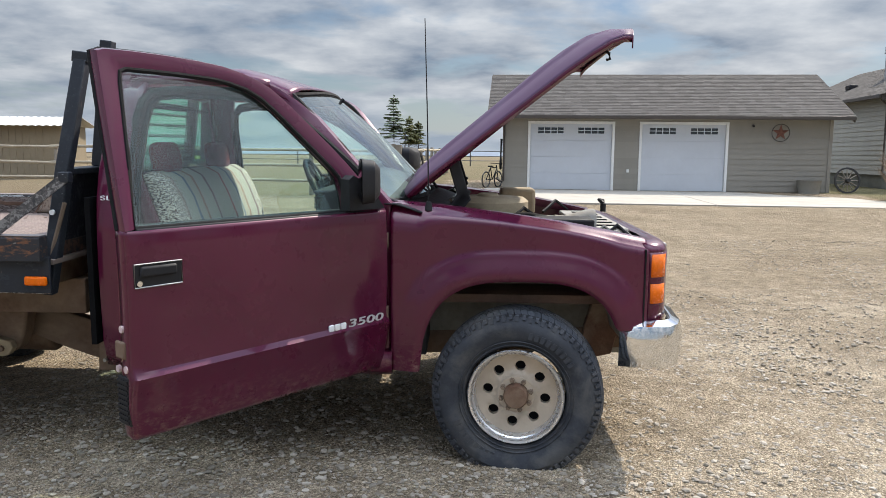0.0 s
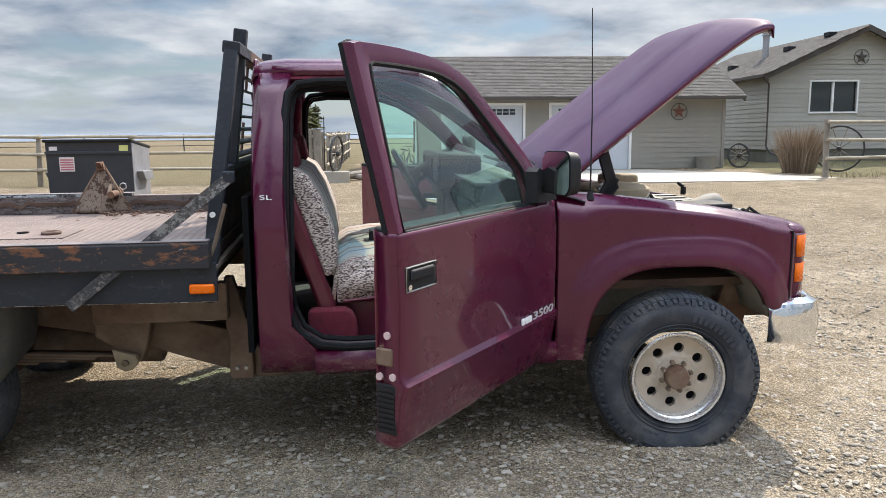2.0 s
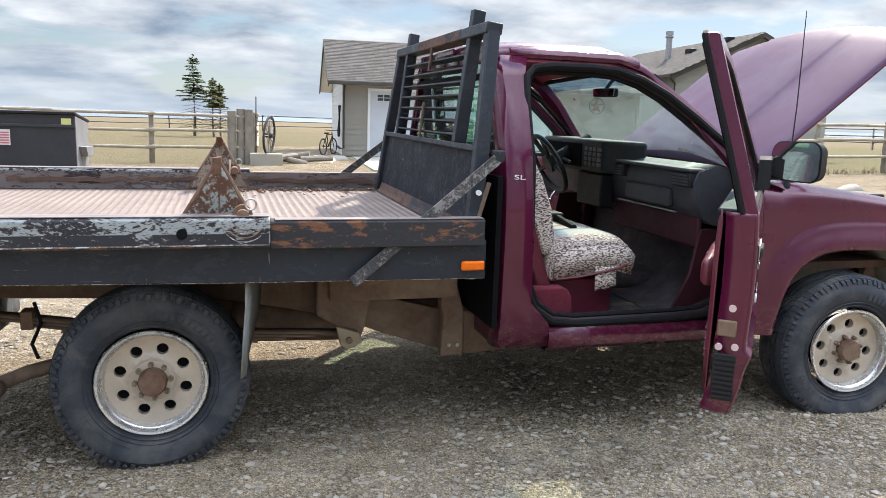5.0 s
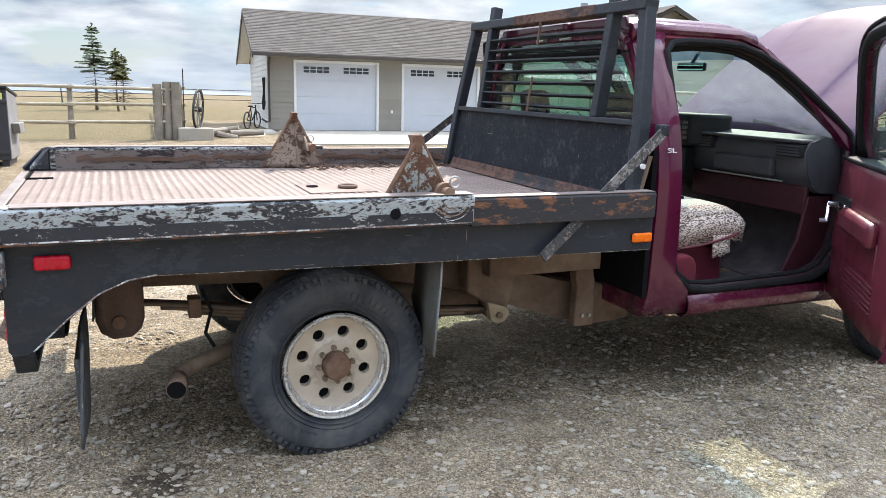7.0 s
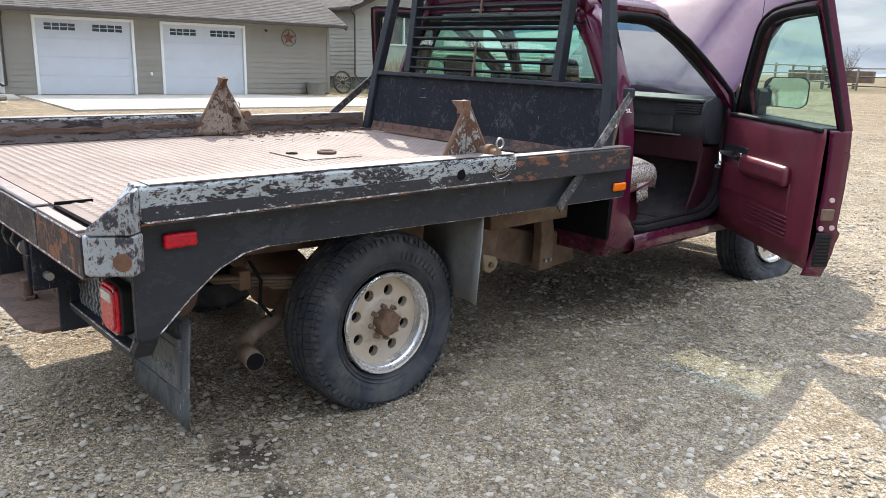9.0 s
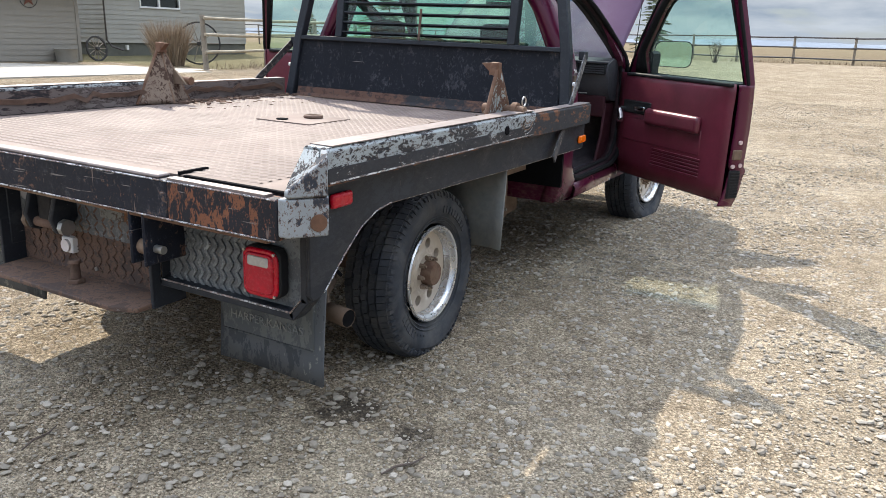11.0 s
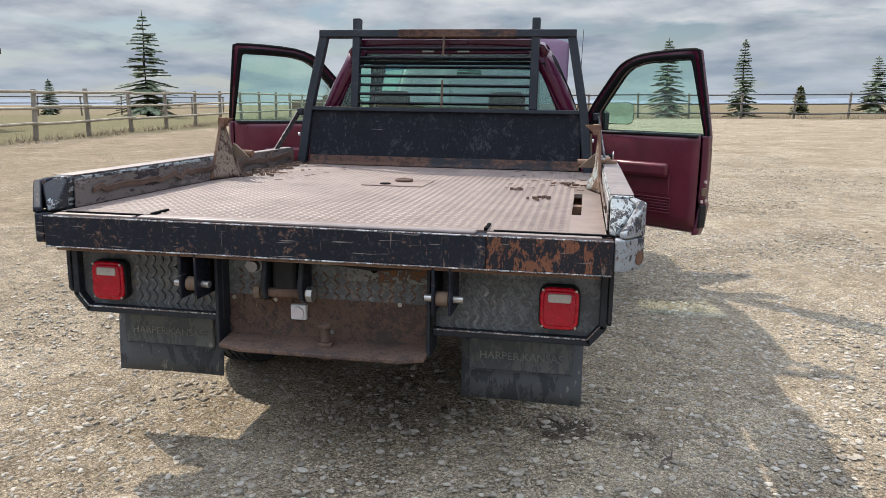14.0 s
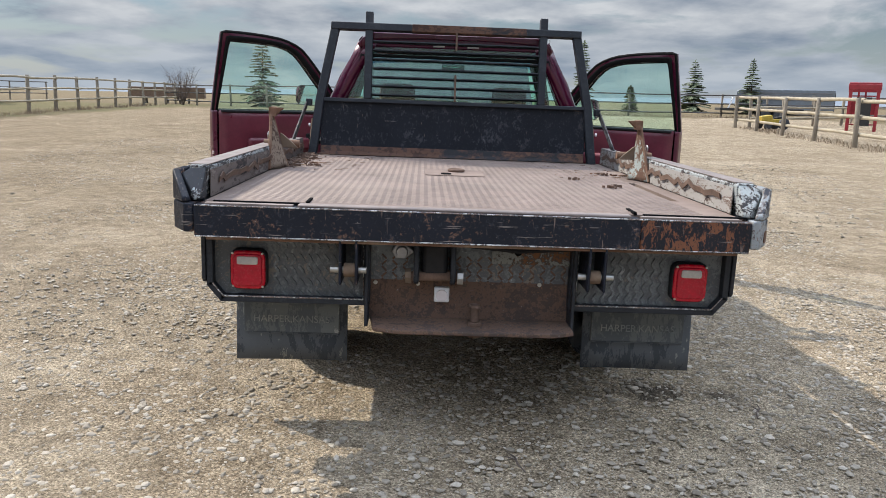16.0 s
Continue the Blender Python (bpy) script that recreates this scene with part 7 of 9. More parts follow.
    tube(bm, [(0.17, k * 0.02, 1.275), (0.19, k * 0.06, 1.28), (0.22, k * 0.09, 1.30)], 0.026, 8)
    arm = part("mirror_arm", bm, BLKPLAST, door, "black mirror arm")
    mm = Matrix.Translation((0.272, k * 0.118, 1.345)) @ Matrix.Rotation(k * radians(-40), 4, "Z")
    bm = BM()
    pts = []
    for cy, cz, a0 in ((0.080, 0.042, 0), (-0.076, 0.038, 90), (-0.078, -0.038, 180), (0.080, -0.042, 270)):
        pts += [(cy + 0.053 * math.cos(radians(a0 + 18 * q)), cz + 0.050 * math.sin(radians(a0 + 18 * q))) for q in range(6)]
    n = len(pts)
    A = [bm.verts.new(mm @ Vector((0.0, q[0], q[1]))) for q in pts]
    B = [bm.verts.new(mm @ Vector((-0.05, q[0] * 0.92, q[1] * 0.92))) for q in pts]
    C = [bm.verts.new(mm @ Vector((-0.075, q[0] * 0.6, q[1] * 0.6))) for q in pts]
    for L1, L2 in ((A, B), (B, C)):
        for i in range(n):
            bm.faces.new((L1[i], L1[(i + 1) % n], L2[(i + 1) % n], L2[i]))
    bm.faces.new(C), bm.faces.new(A[::-1])
    part("mirror_housing", bm, BLKPLAST, arm, "black mirror housing", bevel=0.006)
    bm = BM()
    bm.faces.new([bm.verts.new(mm @ Vector((0.004, q[0] * 0.95, q[1] * 0.94))) for q in pts])
    part("mirror_glass", bm, MIRROR, arm, "mirror glass", smooth=False)
    return door


door_r = build_door(-1, 50.5)
build_door(1, 54, 0.035)
# lettering low on the right-hand door
text_mesh("3500", 0.078, 0.0015, SILVER, door_r, "model_number", Matrix.Translation((0.15, 0.0150, 0.716)) @ Matrix(((-1, 0, 0, 0), (0, 0, 1, 0), (0, 1, 0, 0), (0, 0, 0, 1))) @ Matrix.Diagonal((1.38, 0.62, 1, 1)), "silver raised model number", 0.1, 0.001)
for q in range(3):
    x = 0.268 + q * 0.034
    part("maker_badge", box(BM(), x, x + 0.029, 0.010, 0.020, 0.699, 0.728), WHITEP, door_r, "white badge bar", bevel=0.004)


def build_interior():
    # bench seat with a woven saddle-blanket cover
    seat = part("seat_base", box(BM(), -1.66, -1.22, -0.66, 0.66, 0.50, 0.71), INTMAR, truck, "maroon seat base", bevel=0.02)
    grid = []
    for x, z in ((-1.62, 0.71), (-1.60, 0.86), (-1.53, 0.90), (-1.40, 0.915), (-1.27, 0.918), (-1.18, 0.90), (-1.135, 0.855), (-1.14, 0.80), (-1.185, 0.765)):
        grid.append([Vector((x, y, z - 0.035 * max(0, (abs(y) - 0.5) / 0.2) ** 2 + 0.006 * noise.noise((x * 9, y * 9, 0)))) for y in [-0.70 + 0.1 * q for q in range(15)]])
    part("seat_cushion", sheet(BM(), grid), BLANKET, seat, "striped woven blanket seat cover", thick=0.02)
    for s in (-1, 1):
        bm = BM()
        g = [[Vector((x, s * 0.70, z)), Vector((x, s * 0.715, z - 0.05)), Vector((x, s * 0.71, z - 0.125 - 0.006 * math.sin(x * 30)))] for x, z in ((-1.58, 0.83), (-1.47, 0.865), (-1.35, 0.875), (-1.23, 0.875), (-1.15, 0.85))]
        part("cover_skirt", sheet(bm, g), BLANKET, seat, "frayed woven cover edge", thick=0.01)
    g = [[Vector((-1.355 + 0.115 * u, -0.712 - 0.012 * v, 0.775 - 0.125 * v + 0.02 * u * v + 0.006 * math.sin(9 * u))) for u in (0, 0.25, 0.5, 0.75, 1.0)] for v in (0, 0.35, 0.7, 1.0)]
    part("cover_flap", sheet(BM(), g), BLANKET, seat, "loose woven flap hanging from the cushion", thick=0.008)
    bm = BM()
    tube(bm, [(-1.57, -0.716, 0.712), (-1.45, -0.722, 0.722), (-1.33, -0.722, 0.742), (-1.23, -0.720, 0.762), (-1.165, -0.712, 0.785)], 0.007, 6)
    part("cover_binding", bm, INTMAR, seat, "maroon edge binding of the cover")
    grid = []
    for u, t in ((0.0, 0.0), (0.15, 0.05), (0.4, 0.075), (0.7, 0.07), (0.9, 0.05), (1.0, 0.0), (1.0, -0.08), (0.5, -0.10), (0.0, -0.1)):
        x, z = -1.62 - 0.17 * u, 0.84 + 0.50 * u
        grid.append([Vector((x + t * 0.95 + 0.008 * noise.noise((y * 7, u * 5, 2)), y, z + t * 0.3)) for y in [-0.70 + 0.1 * q for q in range(15)]])
    part("seat_back", sheet(BM(), grid), BLANKET, seat, "striped woven blanket seat back", thick=0.02)
    # closed ends of the back and the cushion, and the maroon shell behind
    def back_at(u, t):
        return (-1.62 - 0.17 * u + t * 0.95, 0.84 + 0.50 * u + t * 0.3)
    front = [back_at(u, t) for u, t in ((0.0, 0.0), (0.08, 0.045), (0.2, 0.064), (0.4, 0.078), (0.55, 0.077), (0.7, 0.070), (0.82, 0.058), (0.92, 0.040), (1.0, 0.0))]
    for s in (-1, 1):
        lo, hi = sorted((s * 0.675, s * 0.722))
        part("back_side", prism(BM(), front + [back_at(1.0, -0.035), back_at(0.5, -0.03), back_at(0.0, -0.03)], "y", lo, hi), BLANKET, seat, "woven cover on the seat's side", bevel=0.014, seg=3)
        part("cushion_side", prism(BM(), [(-1.60, 0.70), (-1.59, 0.845), (-1.51, 0.868), (-1.38, 0.880), (-1.26, 0.884), (-1.18, 0.872), (-1.148, 0.84), (-1.150, 0.80), (-1.19, 0.765), (-1.35, 0.727), (-1.52, 0.703)], "y", *sorted((s * 0.66, s * 0.704))), BLANKET, seat, bevel=0.012, seg=3)
    part("back_shell", prism(BM(), [back_at(-0.32, -0.03), back_at(0.5, -0.03), back_at(1.02, -0.03), back_at(1.02, -0.085), back_at(0.5, -0.115), back_at(-0.32, -0.115)], "y", -0.735, 0.735), INTMAR, seat, "maroon seat back shell", bevel=0.02, seg=3)
    for y in (-0.42, 0.42):
        bm = BM()
        box(bm, -0.045, 0.045, -0.13, 0.13, 0.0, 0.17)
        part("head_rest", bm, INTFAB, seat, "dark maroon head rest", bevel=0.04, seg=3, m=pose(-1.80, y, 1.325, 0, -10, 0))
    part("side_cover", prism(BM(), [(-1.735, 0.520), (-1.735, 0.672), (-1.715, 0.690), (-1.56, 0.690), (-1.528, 0.672), (-1.508, 0.635), (-1.502, 0.535), (-1.508, 0.520)], "y", -0.785, -0.715), INTFAB, seat, "rounded maroon cover at the seat's foot", bevel=0.02, seg=3)
    part("buckle_box", box(BM(), -1.42, -1.30, -0.20, -0.08, 0.915, 0.975), BLKPLAST, truck, "dark buckle box on the seat", bevel=0.012)
    bm = BM()
    tube(bm, [(-1.36, -0.45, 0.925), (-1.34, -0.2, 0.945), (-1.3, 0.1, 0.94)], 0.022, 6)
    part("seat_belt", bm, RUBBER, truck, "black belt across the seat")
    # dash
    g = []
    for x, z in ((-0.56, 1.15), (-0.66, 1.185), (-0.80, 1.215), (-0.90, 1.185), (-0.925, 1.13), (-0.90, 1.02), (-0.86, 0.95), (-0.80, 0.92), (-0.50, 0.90)):
        g.append([Vector((x + (-0.05 * smooth01(0.05, 0.2, y) * (1 if z > 0.93 else 0)), y, z + 0.05 * smooth01(0.0, 0.15, y) * smooth01(0.95, 1.15, z))) for y in (-0.86, -0.6, -0.4, -0.2, 0.0, 0.08, 0.2, 0.5, 0.7, 0.86)])
    dash = part("dashboard", sheet(BM(), g), DASH, truck, "charcoal dashboard", thick=0.006, m=pose(0, 0, 0.08))
    for y in (-0.86, 0.86):
        bm = BM()
        up = 0.05 if y > 0 else 0.0
        prism(bm, [(-0.56, 1.15 + up), (-0.66, 1.185 + up), (-0.80 - up, 1.215 + up), (-0.90 - up, 1.185 + up), (-0.925 - up, 1.13 + up), (-0.90 - up, 1.02), (-0.86 - up, 0.95), (-0.80, 0.92), (-0.50, 0.90)], "y", y - 0.006, y + 0.006)
        part("end_panel", bm, DASH, dash)
    part("glove_box", box(BM(), -0.945, -0.90, -0.66, -0.22, 0.985, 1.085), DASH, dash, "raised charcoal glove box lid", bevel=0.016, seg=3)
    part("trim_strip", box(BM(), -0.932, -0.915, -0.72, -0.12, 0.966, 0.972), ALU, dash, "pale trim strip", smooth=False)
    part("pad_edge", box(BM(), -0.955, -0.80, -0.855, -0.10, 1.178, 1.198), DASH, dash, "rounded pad lip", bevel=0.009, seg=3)
    part("knee_panel", box(BM(), -0.875, -0.845, -0.845, 0.02, 0.80, 0.955), KNEE, dash, "dark maroon knee panel", bevel=0.012)
    for y in (-0.765, -0.115):
        v = part("air_vent", box(BM(), -0.95, -0.905, y - 0.085, y + 0.085, 1.105, 1.175), BLKPLAST, dash, "black air vent", bevel=0.006)
        for q in range(4):
            part("vent_slat", box(BM(), -0.957, -0.945, y - 0.075, y + 0.075, 1.113 + q * 0.015, 1.121 + q * 0.015), DASH, v, smooth=False)
    part("control_panel", box(BM(), -0.99, -0.90, -0.02, 0.30, 0.90, 1.10), BLKPLAST, dash, "black radio and control stack", bevel=0.012)
    for q in range(16):
        part("button", box(BM(), -1.027, -1.018, -0.055 + 0.055 * (q % 4), -0.015 + 0.055 * (q % 4), 1.145 + 0.030 * (q // 4), 1.165 + 0.030 * (q // 4)), mat("grey_button", (0.060, 0.060, 0.066), 0.1, 30, 0.5) if "grey_button" not in bpy.data.materials else bpy.data.materials["grey_button"], dash, smooth=False)
    part("gauge_hood", prism(BM(), [(-1.02, -0.06), (-1.02, 0.80), (-0.80, 0.80), (-0.80, -0.20), (-0.88, -0.17)], "z", 1.105, 1.300), BLKPLAST, dash, "black gauge hood", bevel=0.022, seg=3)
    part("gauge_glass", box(BM(), -1.026, -1.018, 0.20, 0.72, 1.13, 1.27), HOLE, dash, smooth=False)
    g = [[Vector((x, y, z)) for y in (-0.85, -0.5, -0.2, 0.2, 0.5, 0.85)] for x, z in ((-0.98, 0.506), (-0.84, 0.512), (-0.74, 0.545), (-0.66, 0.61), (-0.60, 0.70), (-0.575, 0.80), (-0.57, 0.92))]
    part("toe_board", sheet(BM(), g), CARPET, truck, "dusty grey carpet on the toe board", thick=0.008)
    for s in (-1, 1):
        part("kick_panel", prism(BM(), [(-1.00, 0.552), (-0.56, 0.552), (-0.50, 0.98), (-0.86, 0.98), (-0.90, 0.75)], "y", *sorted((s * 0.835, s * 0.855))), KNEE, truck, "dark maroon kick panel", bevel=0.004)
    part("under_dash", box(BM(), -0.80, -0.58, -0.70, 0.60, 0.86, 0.915), BLKPLAST, dash, "dark heater duct", bevel=0.02)
    part("sill_label", box(BM(), -1.275, -1.225, -0.865, -0.805, 0.5522, 0.5545), WHITEP, truck, "white paper label on the sill", smooth=False)
    part("strap", box(BM(), -1.300, -1.265, -0.790, -0.66, 0.503, 0.512), REDP, truck, "red webbing strap on the floor", bevel=0.003)
    part("console_hump", box(BM(), -1.15, -0.5, -0.18, 0.18, 0.50, 0.62), CARPET, truck, bevel=0.05)
    # steering wheel
    m = Matrix.Translation((-1.15, 0.40, 1.21)) @ Matrix.Rotation(radians(62), 4, "Y")
    bm = BM()
    tube(bm, [m @ Vector((0.195 * math.cos(a), 0.195 * math.sin(a), 0)) for a in [2 * math.pi * q / 32 for q in range(32)]], 0.016, 8, True)
    sw = part("steering_wheel", bm, BLKPLAST, truck, "black steering wheel")
    for a in (0.3, math.pi - 0.3, -1.2, -1.94):
        bm = BM()
        cyl(bm, m @ Vector((0, 0, 0.02)), m @ Vector((0.19 * math.sin(a), 0.19 * math.cos(a), 0)), 0.016, None, 6)
        part("spoke", bm, BLKPLAST, sw)
    bm = BM()
    cyl(bm, m @ Vector((0, 0, 0.04)), m @ Vector((0, 0, -0.01)), 0.06, None, 16)
    part("hub", bm, BLKPLAST, sw)
    bm = BM()
    cyl(bm, m @ Vector((0, 0, 0.0)), m @ Vector((0, 0, 0.32)), 0.045, 0.055, 12)
    cyl(bm, m @ Vector((0, 0, 0.09)), m @ Vector((0.0, -0.22, 0.06)), 0.009, None, 6)
    cyl(bm, m @ Vector((0, 0, 0.09)), m @ Vector((0.0, 0.20, 0.08)), 0.009, None, 6)
    part("column", bm, BLKPLAST, sw)
    # mirror
    bm = BM()
    box(bm, -0.015, 0.015, -0.10, 0.10, -0.026, 0.026)
    rm = part("rear_view_mirror", bm, BLKPLAST, truck, "black inside mirror", bevel=0.012, m=pose(-1.00, -0.02, 1.655, 0, 0, 12))
    part("mirror_glass", box(BM(), -0.0175, -0.0155, -0.092, 0.092, -0.020, 0.020), MIRROR, rm, smooth=False)
    bm = BM()
    cyl(bm, (0, 0, 0.02), (0.06, 0, 0.09), 0.01, None, 6)
    part("stalk", bm, BLKPLAST, rm)


def blanket_mat():
    m, nt, b = blank("woven_saddle_blanket")
    g = nt.nodes.new("ShaderNodeNewGeometry")
    sep = nt.nodes.new("ShaderNodeSeparateXYZ")
    nt.links.new(g.outputs["Position"], sep.inputs[0])
    mul = nt.nodes.new("ShaderNodeMath")
    mul.operation = "MULTIPLY"
    nt.links.new(sep.outputs["Y"], mul.inputs[0])
    mul.inputs[1].default_value = 1.35
    fr = nt.nodes.new("ShaderNodeMath")
    fr.operation = "FRACT"
    nt.links.new(mul.outputs[0], fr.inputs[0])
    stripes = ramp(nt, fr.outputs[0], [(0.0, (0.42, 0.38, 0.34)), (0.12, (0.30, 0.05, 0.06)), (0.16, (0.45, 0.42, 0.38)), (0.34, (0.12, 0.16, 0.24)), (0.38, (0.46, 0.40, 0.35)), (0.50, (0.36, 0.20, 0.17)), (0.54, (0.48, 0.44, 0.40)), (0.74, (0.20, 0.10, 0.12)), (0.78, (0.44, 0.40, 0.36))], "CONSTANT")
    wv = nt.nodes.new("ShaderNodeTexNoise")
    mp = nt.nodes.new("ShaderNodeMapping")
    mp.inputs["Scale"].default_value = (0.40, 0.9, 1.0)
    nt.links.new(g.outputs["Position"], mp.inputs["Vector"])
    nt.links.new(mp.outputs[0], wv.inputs["Vector"])
    wv.inputs["Scale"].default_value, wv.inputs["Detail"].default_value = 190, 3
    weave = ramp(nt, wv.outputs["Fac"], [(0.43, (0.16, 0.11, 0.12)), (0.55, (1.12, 1.09, 1.05))])
    edge = nt.nodes.new("ShaderNodeMath")
    edge.operation = "ABSOLUTE"
    nt.links.new(sep.outputs["Y"], edge.inputs[0])
    em = ramp(nt, edge.outputs[0], [(0.56, (0.12,) * 3), (0.66, (1, 1, 1))])
    col = mixc(nt, em, stripes, mixc(nt, 1.0, (0.60, 0.53, 0.49), weave, "MULTIPLY"))
    nt.links.new(col, b.inputs["Base Color"])
    b.inputs["Roughness"].default_value = 0.95
    bump(nt, b, wv.outputs["Fac"], 0.5, 0.004)
    return m


BLANKET = blanket_mat()
build_interior()


# ---- wheels ----
def tyre_mesh(R, flat):
    bm = BM()
    half = 0.130
    prof = [(0.215, -0.085), (0.222, -0.105), (0.245, -0.118), (0.285, -half - 0.006), (0.325, -half - 0.004), (0.352, -0.112), (0.358, -0.098), (0.360, -0.08), (0.360, 0.08), (0.358, 0.098), (0.352, 0.112), (0.325, half + 0.004), (0.285, half + 0.006), (0.245, 0.118), (0.222, 0.105), (0.215, 0.085)]
    prof = [(r * R / 0.378, o) for r, o in prof]
    lathe(bm, prof, 72)
    narrow(bm)
    squash(bm, flat)
    return bm


def narrow(bm):
    for v in bm.verts:
        v.co.y *= 0.93


def squash(bm, flat):
    for v in bm.verts:
        if v.co.z < -flat:
            d = -flat - v.co.z
            v.co.z = -flat + d * 0.02
        if v.co.z < -0.18:
            k = smooth01(-0.20, -flat, v.co.z)
            v.co.y *= 1 + 0.10 * k


def tread_mesh(R, flat):
    bm = BM()
    n = 78
    rows = [(-0.112, -0.069, 0.0), (-0.058, -0.025, 0.3), (-0.0140, 0.0140, 0.0), (0.025, 0.058, 0.7), (0.069, 0.112, 0.5)]
    for in0, in1, ph in rows:
        for q in range(n):
            a0 = 2 * math.pi * (q + ph) / n
            a1 = a0 + 2 * math.pi / n * 0.91
            y0, y1 = in0, in1
            edge = 0.012 if abs(y0) > 0.1 or abs(y1) > 0.1 else 0
            skew = 0.018
            jog = 0.0022 if q % 2 else -0.0022
            y0, y1 = (y0 + jog, y1 + jog) if abs(y0 + y1) < 0.15 else (y0, y1)
            V = []
            for a, y, r in ((a0, y0, R - 0.026), (a1, y0, R - 0.026), (a1 + skew, y1, R - 0.026), (a0 + skew, y1, R - 0.026), (a0, y0, R - (edge if y0 < -0.1 else 0)), (a1, y0, R - (edge if y0 < -0.1 else 0)), (a1 + skew, y1, R - (edge if y1 > 0.1 else 0)), (a0 + skew, y1, R - (edge if y1 > 0.1 else 0))):
                V.append(bm.verts.new((r * math.cos(a), y, r * math.sin(a))))
            for f in ((4, 5, 6, 7), (0, 1, 5, 4), (1, 2, 6, 5), (2, 3, 7, 6), (3, 0, 4, 7)):
                bm.faces.new([V[i] for i in f])
    # shoulder blocks that wrap on to the sidewall
    for sg in (-1, 1):
        for q in range(n):
            a0 = 2 * math.pi * (q + 0.25) / n
            a1 = a0 + 2 * math.pi / n * (0.62 if q % 2 else 0.50)
            low = 0.044 if q % 2 else 0.034
            ring = [(R - 0.0155, 0.1115), (R - 0.021, 0.1225), (R - low, 0.1300)]
            V = [[bm.verts.new((r * math.cos(a), sg * y, r * math.sin(a))) for r, y in ring] for a in (a0, a1)]
            W = [[bm.verts.new(((r - 0.006) * math.cos(a), sg * (y - 0.012), (r - 0.006) * math.sin(a))) for r, y in ring] for a in (a0, a1)]
            for t in range(2):
                bm.faces.new((V[0][t], V[0][t + 1], V[1][t + 1], V[1][t]))
                for k in (0, 1):
                    bm.faces.new((V[k][t], V[k][t + 1], W[k][t + 1], W[k][t]))
            bm.faces.new((V[0][2], V[1][2], W[1][2], W[0][2]))
    narrow(bm)
    squash(bm, flat)
    return bm


def build_wheel(x, y, z, s, R, flat, spin, dish, label, steer=0):
    """s is -1 on the right-hand side; local y points inward for it, so the face looks to -y."""
    w = new("wheel")
    w.parent = truck
    w.matrix_basis = pose(x, y, z, -0.95, 0, (0 if s < 0 else 180) + steer)
    w["label"] = label
    part("tyre", tyre_mesh(R, flat), TYRE, w, "dusty black tyre")
    part("tread", tread_mesh(R, flat), TYRE, w, smooth=False)["kind"] = "stuff"
    for r, o in ((0.345, -0.120), (0.335, -0.1265), (0.262, -0.1265), (0.245, -0.1215)):
        bm = BM()
        ring = [(r * math.cos(2 * math.pi * q / 60), o * 0.93 + 0.001, r * math.sin(2 * math.pi * q / 60)) for q in range(60)]
        tube(bm, ring, 0.0028, 4, True)
        squash(bm, flat)
        part("sidewall_ring", bm, TYRE, w)
    # raised sidewall lettering, not legible
    for base in (0.6, 3.6):
        for q in range(9):
            a = base + q * 0.095
            m = Matrix.Rotation(-a, 4, "Y") @ Matrix.Translation((0.298, -0.1280, 0))
            part("sidewall_mark", box(BM(), -0.016, 0.016, -0.0015, 0.003, -0.009, 0.009), TYRE, w, smooth=False, m=m)
    # rim: lip, barrel, face disc with eight round holes
    rot = Matrix.Rotation(spin, 4, "Y")
    bm = BM()
    lathe(bm, [(0.218, -0.098), (0.224, -0.112), (0.219, -0.119), (0.210, -0.117), (0.206, -0.100), (0.197, -0.092), (0.193, -0.070), (0.190, dish + 0.0)], 64)
    rim = part("rim", bm, BARREL, w, "worn alloy rim with eight round holes")
    f0 = dish
    bm = BM()
    hr, hc, nseg = 0.0245, 0.135, 14
    centre = 0.092
    for q in range(8):
        a = 2 * math.pi * q / 8
        hole = [bm.verts.new((hc * math.cos(a) + hr * math.cos(b), f0 + 0.004, hc * math.sin(a) + hr * math.sin(b))) for b in [a + 2 * math.pi * t / nseg for t in range(nseg)]]
        holb = [bm.verts.new((v.co.x, f0 + 0.035, v.co.z)) for v in hole]
        for t in range(nseg):
            bm.faces.new((hole[t], hole[(t + 1) % nseg], holb[(t + 1) % nseg], holb[t]))
        bound = []
        for t in range(nseg):
            b = 2 * math.pi * t / nseg
            # walk round the sector's border in step with the hole
            dx, dy = math.cos(b), math.sin(b)
            if dx > 0.45:
                rr, aa = 0.192, a + (math.pi / 8) * max(-1, min(1, dy / 0.72))
            elif dx < -0.45:
                rr, aa = centre, a + (math.pi / 8) * max(-1, min(1, dy / 0.72))
            else:
                rr, aa = hc + (0.192 - hc) * dx / 0.6 if dx > 0 else hc + (hc - centre) * dx / 0.6, a + (math.pi / 8) * (1 if dy > 0 else -1)
            bulge = 0.0 if rr > 0.15 else -0.004
            bound.append(bm.verts.new((rr * math.cos(aa), f0 + bulge + 0.002, rr * math.sin(aa))))
        for t in range(nseg):
            bm.faces.new((hole[t], bound[t], bound[(t + 1) % nseg], hole[(t + 1) % nseg]))
    lathe(bm, [(0.093, f0 - 0.003), (0.085, f0 - 0.014), (0.055, f0 - 0.016), (0.0, f0 - 0.016)], 32)
    bmesh.ops.remove_doubles(bm, verts=bm.verts[:], dist=0.0015)
    part("rim_face", bm, ALLOY, rim, "dull cast alloy face", m=rot)
    # flat black disc added for the shade behind the rim holes
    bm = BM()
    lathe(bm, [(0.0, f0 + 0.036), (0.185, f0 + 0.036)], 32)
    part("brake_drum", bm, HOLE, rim)
